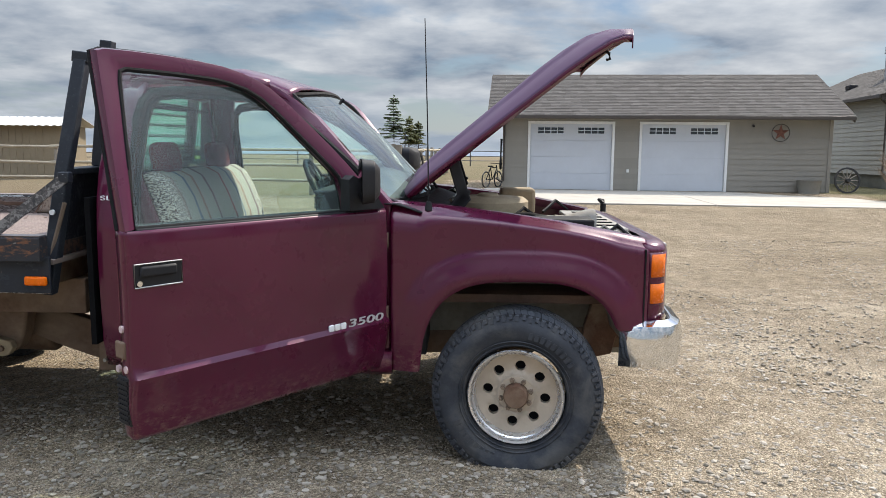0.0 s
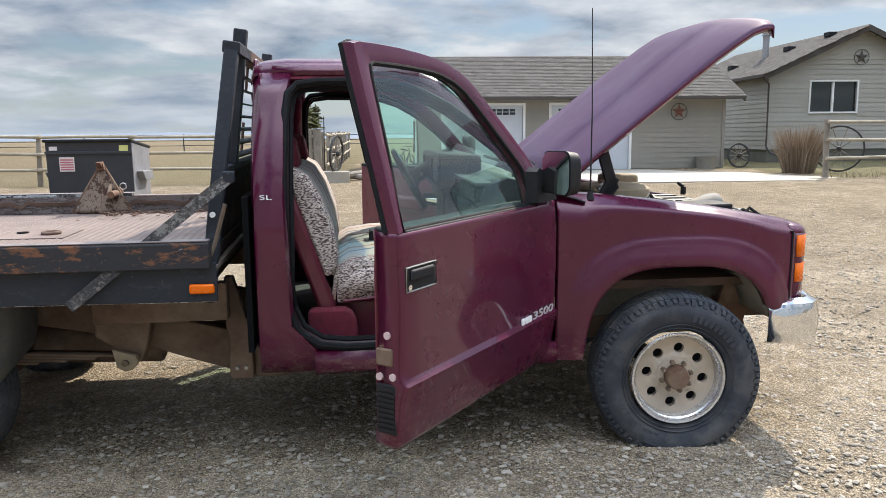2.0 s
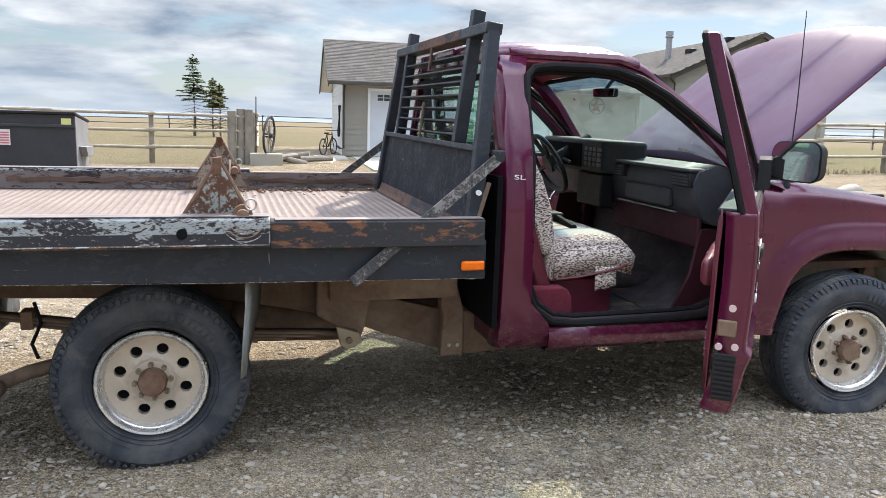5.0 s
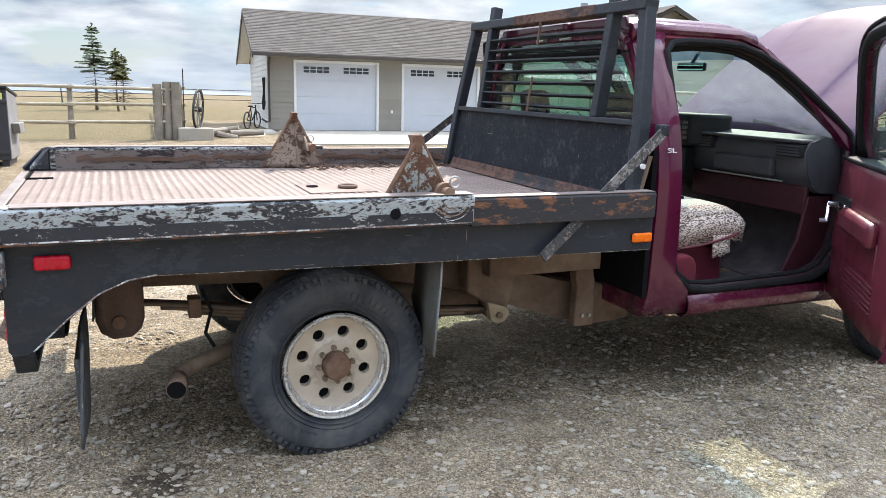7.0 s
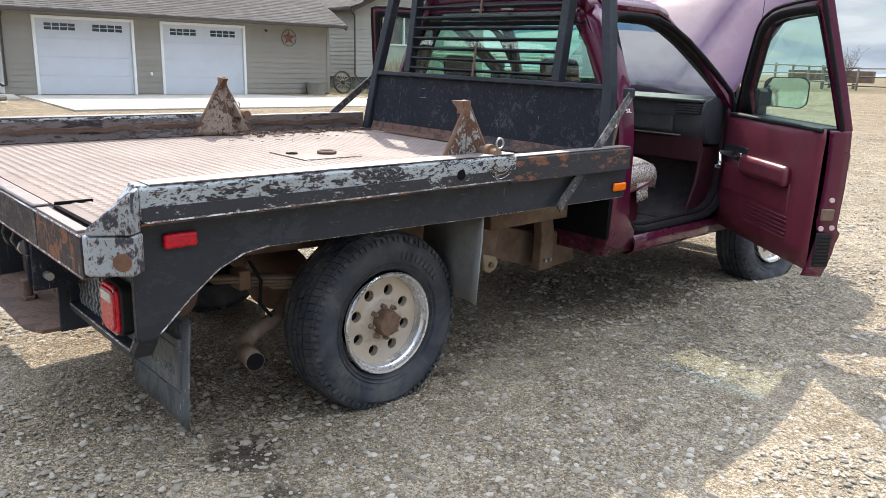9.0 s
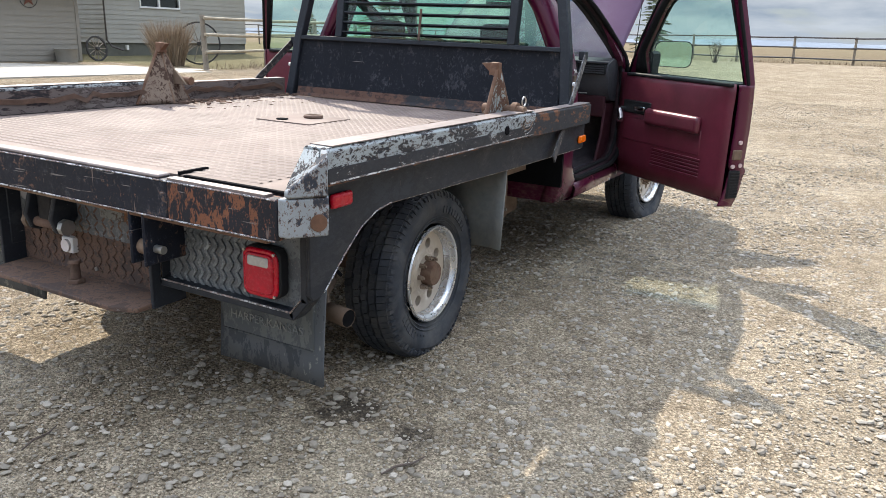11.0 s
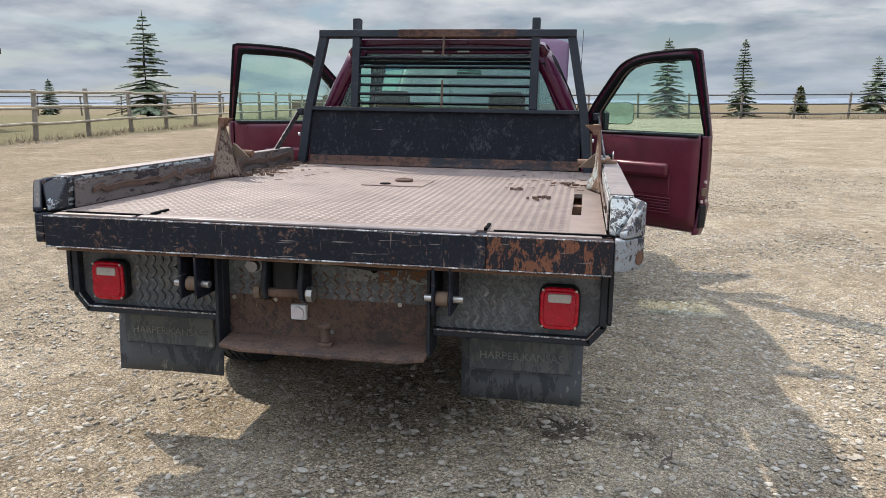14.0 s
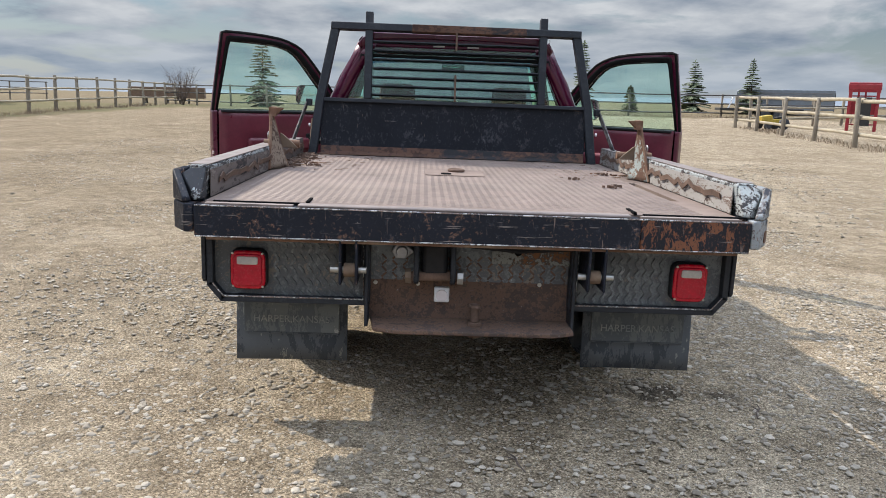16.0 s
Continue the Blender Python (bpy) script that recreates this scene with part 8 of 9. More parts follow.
    for q in range(8):
        a = 2 * math.pi * (q + 0.5) / 8
        bm = BM()
        cyl(bm, (0.071 * math.cos(a), f0 - 0.014, 0.071 * math.sin(a)), (0.071 * math.cos(a), f0 - 0.036, 0.071 * math.sin(a)), 0.0125, 0.011, 6)
        cyl(bm, (0.071 * math.cos(a), f0 - 0.036, 0.071 * math.sin(a)), (0.071 * math.cos(a), f0 - 0.046, 0.071 * math.sin(a)), 0.006, None, 6)
        part("lug_nut", bm, LUGNUT, rim, "dull brownish lug nut", m=rot)
    bm = BM()
    lathe(bm, [(0.058, f0 - 0.012), (0.057, f0 - 0.050), (0.050, f0 - 0.064), (0.020, f0 - 0.070), (0.0, f0 - 0.070)], 28)
    part("hub_cap", bm, RUST, rim, "rusty hub cap")
    return w


build_wheel(0.012, -0.912, 0.347, -1, 0.401, 0.355, 0.12, -0.056, "front wheel with a slack dusty tyre", -8)
build_wheel(-3.445, -0.808, 0.372, -1, 0.395, 0.374, 0.30, -0.060, "rear wheel with a dusty tyre")
build_wheel(0.0, 0.865, 0.352, 1, 0.390, 0.372, 0.2, -0.056, "front wheel with a dusty tyre", -8)
build_wheel(-3.44, 0.80, 0.360, 1, 0.390, 0.372, 0.5, -0.040, "rear wheel with a dusty tyre")


def build_chassis():
    for s in (-1, 1):
        bm = BM()
        prism(bm, [(-4.35, 0.80), (-3.2, 0.80), (-2.85, 0.74), (-2.41, 0.605), (-2.05, 0.510), (-1.8, 0.475), (0.55, 0.56), (0.62, 0.45), (-1.75, 0.345), (-2.10, 0.315), (-2.24, 0.36), (-2.40, 0.415), (-2.65, 0.51), (-2.85, 0.555), (-3.2, 0.62), (-4.35, 0.66)], "y", s * 0.46 - 0.035, s * 0.46 + 0.035)
        part("frame_rail", bm, UNDER, truck, "rusty brown frame rail", bevel=0.006)
        # leaf springs
        for q in range(4):
            bm = BM()
            L0, L1 = -2.62 - 0.13 * q, -4.22 + 0.13 * q
            grid = []
            for t in range(13):
                x = L0 + (L1 - L0) * t / 12
                z = lerp_curve([(-4.22, 0.628), (-3.95, 0.592), (-3.75, 0.560), (-3.44, 0.520), (-3.1, 0.49), (-2.6, 0.46)], x) - 0.0145 * q
                grid.append([Vector((x, s * 0.60 - 0.035, z)), Vector((x, s * 0.60 + 0.035, z))])
            part("leaf_spring", sheet(bm, grid), UNDER, truck, thick=0.011)
        part("spring_clamp", box(BM(), -3.985, -3.935, s * 0.60 - 0.042, s * 0.60 + 0.042, 0.545, 0.625), RUST, truck, bevel=0.006)
        part("axle_clamp", box(BM(), -3.52, -3.36, s * 0.60 - 0.05, s * 0.60 + 0.05, 0.36, 0.56), RUSTDK, truck, bevel=0.01)
        bm = BM()
        prism(bm, [(-2.74, 0.76), (-2.47, 0.70), (-2.50, 0.52), (-2.53, 0.44), (-2.58, 0.405), (-2.625, 0.415), (-2.645, 0.495), (-2.74, 0.555)], "y", s * 0.54, s * 0.64)
        part("spring_hanger", bm, UNDER, truck, "dusty spring hanger", bevel=0.012)
        bm = BM()
        prism(bm, [(-2.655, 0.512), (-2.55, 0.480), (-2.535, 0.445), (-2.560, 0.410), (-2.60, 0.400), (-2.635, 0.420)], "y", *sorted((s * 0.645, s * 0.690)))
        cap = part("hanger_plate", bm, TAN, truck, "dusty tan hanger plate", bevel=0.006)
        bm = BM()
        cyl(bm, (-2.595, s * 0.685, 0.445), (-2.595, s * 0.705, 0.445), 0.016, None, 8)
        part("bolt", bm, UNDER, cap)
        # outrigger and post under the bed
        bm = BM()
        prism(bm, [(-2.135, 0.83), (-2.095, 0.83), (-2.03, 0.60), (-2.018, 0.55), (-2.013, 0.32), (-2.129, 0.32), (-2.122, 0.53), (-2.135, 0.58)], "y", s * 0.60 - 0.03, s * 0.60 + 0.03)
        part("bed_post", bm, UNDER, truck, "rusty bed mounting post", bevel=0.006)
        for x in (-2.09, -2.048):
            bm = BM()
            cyl(bm, (x, s * 0.628, 0.378), (x, s * 0.645, 0.378), 0.010, None, 6)
            part("bolt", bm, STEEL, truck)
        # side box and shock
        bm = BM()
        prism(bm, [(-2.012, 0.545), (-1.79, 0.47), (-1.77, 0.325), (-1.96, 0.312), (-2.012, 0.315)], "y", s * 0.575, s * 0.60)
        part("tank_guard", bm, UNDER, truck, "dusty brown side guard", bevel=0.015)
        part("long_sill", box(BM(), -2.70, -2.10, s * 0.74 - 0.04, s * 0.74 + 0.04, 0.655, 0.83), UNDER, truck, "dusty bed sill", bevel=0.006)
        # front splash guard of the rear wheel
        grid = []
        for z, x in ((0.82, -3.050), (0.72, -3.052), (0.62, -3.060), (0.43, -3.073)):
            grid.append([Vector((x - 0.02, s * 1.085, z)), Vector((x, s * 1.03, z)), Vector((x + 0.025 * (z - 0.4), s * 0.92, z)), Vector((x + 0.06, s * 0.62, max(z, 0.55)))])
        part("splash_guard", sheet(BM(), grid), GREYFLAP, truck, "grey dusty rubber splash guard", thick=0.008)
        # rear spring shackle and its hanger
        bm = BM()
        prism(bm, [(-4.33, 0.74), (-4.15, 0.74), (-4.15, 0.56), (-4.165, 0.515), (-4.20, 0.485), (-4.27, 0.482), (-4.312, 0.51), (-4.33, 0.56)], "y", s * 0.60 - 0.045, s * 0.60 + 0.045)
        part("spring_shackle", bm, RUSTDK, truck, "rounded dark spring shackle", bevel=0.03, seg=3)
        bm = BM()
        cyl(bm, (-4.245, s * 0.55, 0.56), (-4.245, s * 0.665, 0.56), 0.026, None, 10)
        part("shackle_bolt", bm, RUST, truck)
    bm = BM()
    cyl(bm, (-3.44, -0.68, 0.36), (-3.44, 0.68, 0.36), 0.05, None, 14)
    ax = part("rear_axle", bm, RUSTDK, truck, "dark rusty rear axle")
    bm = BM()
    bmesh.ops.create_uvsphere(bm, u_segments=18, v_segments=10, radius=0.17)
    part("differential", bm, RUSTDK, ax, m=pose(-3.44, 0.0, 0.36))
    bm = BM()
    cyl(bm, (0.0, -0.70, 0.34), (0.0, 0.70, 0.34), 0.05, None, 14)
    part("front_axle", bm, RUSTDK, truck, "dark rusty front axle")
    bm = BM()
    cyl(bm, (-3.3, 0.0, 0.38), (-0.4, 0.0, 0.48), 0.045, None, 12)
    part("drive_shaft", bm, RUSTDK, truck)
    part("transmission", box(BM(), -1.35, -0.35, -0.22, 0.22, 0.36, 0.52), RUSTDK, truck, bevel=0.05)
    for x in (-2.2, -2.9, -3.7, -4.3):
        part("cross_member", box(BM(), x - 0.04, x + 0.04, -1.04, 1.04, 0.83, 0.945), RUST, truck, smooth=False)
    # exhaust
    bm = BM()
    pts = [(-2.6, -0.30, 0.42), (-3.2, -0.30, 0.54), (-3.50, -0.36, 0.49), (-3.66, -0.50, 0.43), (-3.82, -0.62, 0.390), (-3.96, -0.68, 0.370), (-4.04, -0.76, 0.358), (-4.055, -0.84, 0.352)]
    tube(bm, pts, 0.031, 14)
    ex = part("exhaust_pipe", bm, UNDER, truck, "dusty exhaust pipe")
    bm = BM()
    a, b = Vector((-4.046, -0.79, 0.350)), Vector((-4.062, -0.895, 0.347))
    cyl(bm, a, b, 0.036, None, 18, False)
    part("tail_pipe", bm, UNDER, ex, "dusty tan tail pipe", thick=0.002)
    # black disc across the mouth, painted as the shade inside the pipe
    bm = BM()
    cyl(bm, a.lerp(b, 0.97), a.lerp(b, 0.985), 0.0354, None, 18)
    part("pipe_mouth", bm, HOLE, ex)
    bm = BM()
    cyl(bm, (-3.12, -0.30, 0.455), (-2.50, -0.30, 0.435), 0.105, None, 18)
    cyl(bm, (-2.50, -0.30, 0.435), (-1.6, -0.24, 0.40), 0.034, None, 12)
    part("muffler", bm, UNDER, ex, "dusty rusted muffler", bevel=0.02)
    bm = BM()
    tube(bm, [(-3.93, -0.62, 0.66), (-3.90, -0.66, 0.58), (-3.93, -0.70, 0.50), (-3.90, -0.74, 0.45)], 0.008, 5)
    part("pipe_hanger", bm, RUBBER, ex, "dangling rubber hanger")


build_chassis()


# ---- flatbed ----
def round_rect(bm, y0, y1, z0, z1, rad, x0, x1):
    pts = []
    for cy, cz, a0 in ((y1 - rad, z1 - rad, 0), (y0 + rad, z1 - rad, 90), (y0 + rad, z0 + rad, 180), (y1 - rad, z0 + rad, 270)):
        for q in range(5):
            a = radians(a0 + 22.5 * q)
            pts.append((cy + rad * math.cos(a), cz + rad * math.sin(a)))
    return prism(bm, pts, "x", x0, x1)



def build_bed():
    dk = BM()
    box(dk, -4.64, -2.09, -0.946, 1.075, 0.945, 0.966)
    box(dk, -4.64, -4.16, -1.075, -0.946, 0.945, 0.966)
    box(dk, -3.40, -2.09, -1.075, -0.946, 0.945, 0.966)
    box(dk, -4.16, -3.40, -1.075, -0.986, 0.945, 0.966)
    deck = part("deck", dk, DECK, truck, "worn pinkish ribbed steel deck", smooth=False)
    bm = BM()
    for q in range(58):
        x = -4.58 + q * 0.0425
        rows = []
        for t in range(107):
            y = -0.942 + 1.962 * t / 106
            xx = x + (0.006 if t % 2 else -0.006)
            h = 0.9692
            rows.append([bm.verts.new(p) for p in ((xx - 0.012, y, 0.9662), (xx - 0.004, y, h), (xx + 0.004, y, h), (xx + 0.012, y, 0.9662))])
        for a, b in zip(rows, rows[1:]):
            for t in range(3):
                bm.faces.new((a[t], a[t + 1], b[t + 1], b[t]))
    r = part("rib_pattern", bm, DECKRIB, deck, "wavy raised ribs", smooth=False)
    r["kind"] = "stuff"
    # hatch over the ball, with its ring
    h = part("hatch", box(BM(), -3.36, -3.02, -0.14, 0.20, 0.968, 0.9722), DECK, deck, "flat hatch plate", smooth=False)
    bm = BM()
    tube(bm, [(-3.13 + 0.042 * math.cos(a), 0.015 + 0.042 * math.sin(a), 0.980) for a in [2 * math.pi * q / 20 for q in range(20)]], 0.010, 8, True)
    part("hatch_ring", bm, RUSTDK, h, "dark iron ring")
    bm = BM()
    cyl(bm, (-3.30, 0.08, 0.9745), (-3.30, 0.08, 0.978), 0.03, None, 14)
    part("hatch_hole", bm, HOLE, h)
    for s in (-1, 1):
        S = lambda a, b: (min(s * a, s * b), max(s * a, s * b))
        flake = RAILFLAKE
        # rear length of the side rail, a flanged channel
        bm = BM()
        prism(bm, [(s * 1.172, 0.990), (s * 1.176, 1.085), (s * 1.165, 1.096), (s * 1.095, 1.098), (s * 1.085, 1.09), (s * 1.085, 1.075), (s * 1.10, 0.972), (s * 1.128, 0.972), (s * 1.13, 0.988)], "x", -4.560, -2.98)
        part("side_rail", bm, flake, truck, "side rail with flaking pale blue and black paint", bevel=0.004)
        bm = BM()
        prism(bm, [(s * 1.150, 0.968), (s * 1.152, 1.072), (s * 1.14, 1.08), (s * 1.08, 1.08), (s * 1.085, 0.968)], "x", -2.98, -2.105)
        part("side_rail", bm, RUSTRAIL, truck, "rusty front length of the side rail", bevel=0.004)
        part("rail_lower_band", box(BM(), -4.556, -2.986, *S(1.170, 1.1765), 0.993, 1.034), RAILDK, truck, "blackened lower band of the rail", smooth=False)
        part("rail_top", box(BM(), -4.53, -2.985, *S(1.088, 1.170), 1.0975, 1.1005), DECKEDGE, truck, "bare worn rail top", smooth=False)
        part("rail_top", box(BM(), -2.96, -2.11, *S(1.084, 1.146), 1.0805, 1.083), DECKEDGE, truck, smooth=False)
        # inner kick strip with bent teeth
        bm = BM()
        x = -4.42
        rng = random.Random(3 if s < 0 else 7)
        g = [[], []]
        k = 0
        while x < -2.12:
            up = rng.uniform(-0.004, 0.020) * (1 if k % 2 else -1)
            g[0].append(Vector((x, s * (1.078 - abs(up) * 0.5), 1.018 + up)))
            g[1].append(Vector((x, s * 1.070, 1.044 + up)))
            x += rng.uniform(0.035, 0.13)
            k += 1
        part("kick_strip", sheet(bm, g), RUSTDK, truck, "bent rusty strip inside the rail", thick=0.005, smooth=False)
        part("rail_lining", box(BM(), -4.53, -2.11, *S(1.080, 1.0845), 0.968, 1.078), RAILSUN if s < 0 else RAILIN, truck, "chipped flaking inner face of the rail", smooth=False)
        # skirt with the wheel-arch cut
        bm = BM()
        prism(bm, [(-2.085, 0.986), (-2.085, 0.822), (-3.12, 0.832), (-4.13, 0.850), (-4.21, 0.838), (-4.30, 0.80), (-4.40, 0.72), (-4.50, 0.625), (-4.52, 0.612), (-4.555, 0.612), (-4.57, 0.63), (-4.57, 0.986)], "y", *S(1.100, 1.116))
        part("skirt", bm, BLACKST, truck, "worn black painted steel skirt", bevel=0.003)
        bm = BM()
        tube(bm, [(-2.09, s * 1.108, 0.824), (-3.12, s * 1.108, 0.834), (-4.12, s * 1.108, 0.852)], 0.006, 6)
        part("skirt_edge", bm, EDGECHIP, truck, "bare worn lower edge")
        bm = BM()
        tube(bm, [(-4.12, s * 1.1165, 0.852), (-4.21, s * 1.1165, 0.839), (-4.30, s * 1.1165, 0.80), (-4.40, s * 1.1165, 0.72), (-4.50, s * 1.1165, 0.625)], 0.003, 5)
        tube(bm, [(-4.55, s * 1.174, 0.991), (-3.7, s * 1.174, 0.991), (-2.99, s * 1.174, 0.991)], 0.004, 5)
        part("worn_edge", bm, EDGECHIP, truck, "chipped bright rail edge")
        for zz, yy in ((0.985, 1.170),):
            bm = BM()
            tube(bm, [(-4.56, s * yy, zz), (-3.7, s * yy, zz), (-2.99, s * yy, zz)], 0.005, 5)
            part("rust_line", bm, RUSTRAIL, truck, "rusty rail edge")
        # mitred corner plate and the block below it
        def slab(name, top, zlow, mt, label):
            bm = BM()
            A = [bm.verts.new((x, s * y, z)) for x, y, z in top]
            B = [bm.verts.new((x, s * y, zlow)) for x, y, z in top]
            bm.faces.new(A), bm.faces.new(B[::-1])
            n = len(top)
            for i in range(n):
                bm.faces.new((A[i], A[(i + 1) % n], B[(i + 1) % n], B[i]))
            bmesh.ops.recalc_face_normals(bm, faces=bm.faces[:])
            return part(name, bm, mt, truck, label, bevel=0.006)
        slab("corner_plate", [(-4.562, 1.152, 1.095), (-4.562, 1.178, 1.095), (-4.605, 1.212, 1.085), (-4.705, 1.145, 0.985), (-4.688, 1.118, 0.985), (-4.60, 1.180, 1.080)], 0.966, CORNERP if s < 0 else BEAMBLK, "mitred corner plate with flaking paint")
        slab("rail_end", [(-4.562, 1.088, 1.09), (-4.562, 1.150, 1.09), (-4.600, 1.176, 1.07), (-4.665, 1.110, 0.99), (-4.64, 1.088, 0.985)], 0.968, RAILFLAKE if s < 0 else RAILDK, "worn rail end with flaking paint")
        slab("corner_block", [(-4.556, 1.118, 0.963), (-4.556, 1.176, 0.963), (-4.600, 1.212, 0.963), (-4.703, 1.142, 0.963), (-4.703, 1.107, 0.963), (-4.60, 1.107, 0.963)], 0.848, CORNERP if s < 0 else BEAMBLK, "corner block with flaking pale paint")
        if s < 0:
            p, nrm = Vector((-4.6256, -1.1946, 0.890)), Vector((-0.562, -0.827, 0))
            bm = BM()
            cyl(bm, p - nrm * 0.004, p + nrm * 0.003, 0.026, None, 18)
            part("plug", bm, RUST, truck, "round rusty plug in the corner block", bevel=0.001)
        # marker lamps
        m = part("marker_lamp", box(BM(), -2.196, -2.094, *S(1.116, 1.136), 0.858, 0.900), AMBER, truck, "amber side marker lamp", bevel=0.010, seg=3)
        m = part("marker_lamp", box(BM(), -4.480, -4.373, *S(1.116, 1.138), 0.892, 0.940), REDLENS, truck, "red side marker lamp", bevel=0.012, seg=3)
        # tail panel
        y0, y1 = 0.435, 1.085
        bm = BM()
        prism(bm, [(s * y0, 0.54), (s * (y1 - 0.05), 0.54), (s * y1, 0.60), (s * y1, 0.84), (s * y0, 0.84)], "x", -4.525, -4.515)
        tp = part("tail_panel", bm, TREADPL, truck, "black tread-plate tail panel", smooth=False)
        bm = BM()
        for i in range(12):
            for j in range(11):
                yy, zz = y0 + 0.035 + i * 0.0345, 0.568 + j * 0.0262
                if yy > y1 - 0.245 or zz > 0.83:
                    continue
                mm = Matrix.Translation((-4.526, s * yy, zz)) @ Matrix.Rotation(radians(36 if j % 2 else -36), 4, "X")
                box(bm, -0.006, 0.002, -0.0055, 0.0055, -0.0165, 0.0165, mm)
        part("tread_pattern", bm, TREADBAR, tp, smooth=False)["kind"] = "stuff"
        bm = BM()
        edge = [(y0, 0.845), (y0, 0.545), (y1 - 0.05, 0.545), (y1, 0.605), (y1, 0.845)]
        for (a, b), (c, d) in zip(edge, edge[1:]):
            L = math.hypot(c - a, d - b)
            ang = math.atan2(d - b, s * (c - a))
            mm = Matrix.Translation((-4.528, s * a, b)) @ Matrix.Rotation(ang, 4, "X")
            box(bm, -0.035, 0.03, -0.008, L + 0.008, -0.014, 0.014, mm)
        part("panel_frame", bm, BLACKST, tp, "worn black frame", bevel=0.004)
        bm = BM()
        tube(bm, [(-4.564, s * (y0 + 0.013), 0.83), (-4.564, s * (y0 + 0.013), 0.558), (-4.564, s * (y1 - 0.055), 0.557), (-4.564, s * (y1 - 0.012), 0.610)], 0.0035, 5)
        part("worn_edge", bm, EDGECHIP, tp, "chipped bright edge")
        # tail lamp
        tl = part("tail_lamp", round_rect(BM(), *S(0.847, 0.999), 0.589, 0.759, 0.034, -4.572, -4.530), BLKPLAST, tp, "red square tail lamp", bevel=0.006)
        part("lens_rim", round_rect(BM(), *S(0.852, 0.994), 0.594, 0.754, 0.032, -4.584, -4.568), REDLENS, tl, "red lens rim", bevel=0.006)
        part("lens", round_rect(BM(), *S(0.864, 0.982), 0.608, 0.742, 0.022, -4.590, -4.580), REDDK, tl, "red square lens", bevel=0.005)
        part("reverse_lens", round_rect(BM(), *S(0.880, 0.966), 0.698, 0.732, 0.008, -4.593, -4.586), CLEARL, tl, "clear reversing lens", bevel=0.003)
        for yy in (0.862, 0.984):
            for zz in (0.605, 0.744):
                bm = BM()
                cyl(bm, (-4.582, s * yy, zz), (-4.588, s * yy, zz), 0.005, None, 8)
                part("screw", bm, STEEL, tl)
        # hinge brackets with their pin
        br = part("hinge_bracket", box(BM(), -4.70, -4.51, *S(0.462, 0.474), 0.65, 0.84), BEAMBLK, truck, "rusty black hinge bracket", bevel=0.006)
        part("plate", box(BM(), -4.70, -4.51, *S(0.526, 0.538), 0.65, 0.84), BEAMBLK, br, bevel=0.006)
        bm = BM()
        cyl(bm, (-4.655, s * 0.43, 0.705), (-4.655, s * 0.575, 0.705), 0.014, None, 12)
        part("pin", bm, STEEL, br, "pale steel pin")
        bm = BM()
        cyl(bm, (-4.655, s * 0.475, 0.705), (-4.655, s * 0.52, 0.705), 0.028, None, 14)
        part("roller", bm, UNDER, br)
        # mud flap
        grid = []
        for z in (0.60, 0.50, 0.40, 0.30, 0.22):
            grid.append([Vector((-4.37 - 0.02 * (0.6 - z) + 0.008 * math.sin(y * 9 + z * 7), s * y, z)) for y in (0.53, 0.65, 0.78, 0.9, 1.02)])
        fl = part("mud_flap", sheet(BM(), grid), MUDFLAP, truck, "muddy black rubber mud flap", thick=0.010)
        if s < 0:
            text_mesh("HARPER,KANSAS", 0.045, 0.003, GREYFLAP, fl, "moulded_letters", Matrix.Translation((-4.3945, -0.775, 0.412)) @ Matrix(((0, 0, -1, 0), (-1, 0, 0, 0), (0, 1, 0, 0), (0, 0, 0, 1))), "raised moulded letters")
        else:
            text_mesh("HARPER,KANSAS", 0.045, 0.003, GREYFLAP, fl, "moulded_letters", Matrix.Translation((-4.3945, 0.775, 0.412)) @ Matrix(((0, 0, -1, 0), (-1, 0, 0, 0), (0, 1, 0, 0), (0, 0, 0, 1))), "raised moulded letters")
        part("moulded_panel", box(BM(), -4.3935, -4.374, *S(0.565, 0.985), 0.350, 0.540), FLAPPAN, fl, "dusty raised panel", bevel=0.003)
        for zz in (0.345, 0.508):
            part("moulded_border", box(BM(), -4.396, -4.378, *S(0.57, 0.98), zz, zz + 0.005), MUDFLAP, fl, smooth=False)
        # hay-bed arm brackets: three-sided folded gussets
        build_gusset(s)
    # rear beam in three lengths
    for a, b, mt in ((-1.105, -0.66, BEAMRUST), (-0.66, 1.105, BEAMBLK)):
        part("rear_beam", box(BM(), -4.705, -4.60, a, b, 0.832, 0.958), mt, truck, "rusty black rear beam", bevel=0.008)
    for z, x in ((0.834, -4.704), (0.956, -4.704)):
        bm = BM()
        tube(bm, [(x, -1.10, z), (x, -0.4, z), (x, 0.4, z), (x, 1.10, z)], 0.0032, 5)
        part("worn_edge", bm, EDGECHIP, truck, "chipped bright beam edge")
    part("beam_lip", box(BM(), -4.698, -4.62, -1.06, 1.06, 0.819, 0.8315), RUST, truck, "rusty lower flange of the beam", bevel=0.003)
    part("rear_cap", box(BM(), -4.700, -4.648, -0.62, 0.70, 0.957, 0.970), DECKEDGE, truck, "bare worn steel top edge", bevel=0.006)
    for a, b in ((0.72, 1.06), (-1.06, -0.66)):
        part("rear_cap", box(BM(), -4.700, -4.665, a, b, 0.956, 0.966), DECKEDGE, truck, smooth=False)
        bm = BM()
        box(bm, -4.655, -4.55, a, b, 0.950, 0.955)
        part("pocket", bm, RUST, truck, "rusty stake pocket", smooth=False)
        part("pocket_slot", box(BM(), -4.652, -4.636, a - 0.04, b - 0.02, 0.962, 0.9695), HOLE, truck, "slot drawn as a black strip", smooth=False)
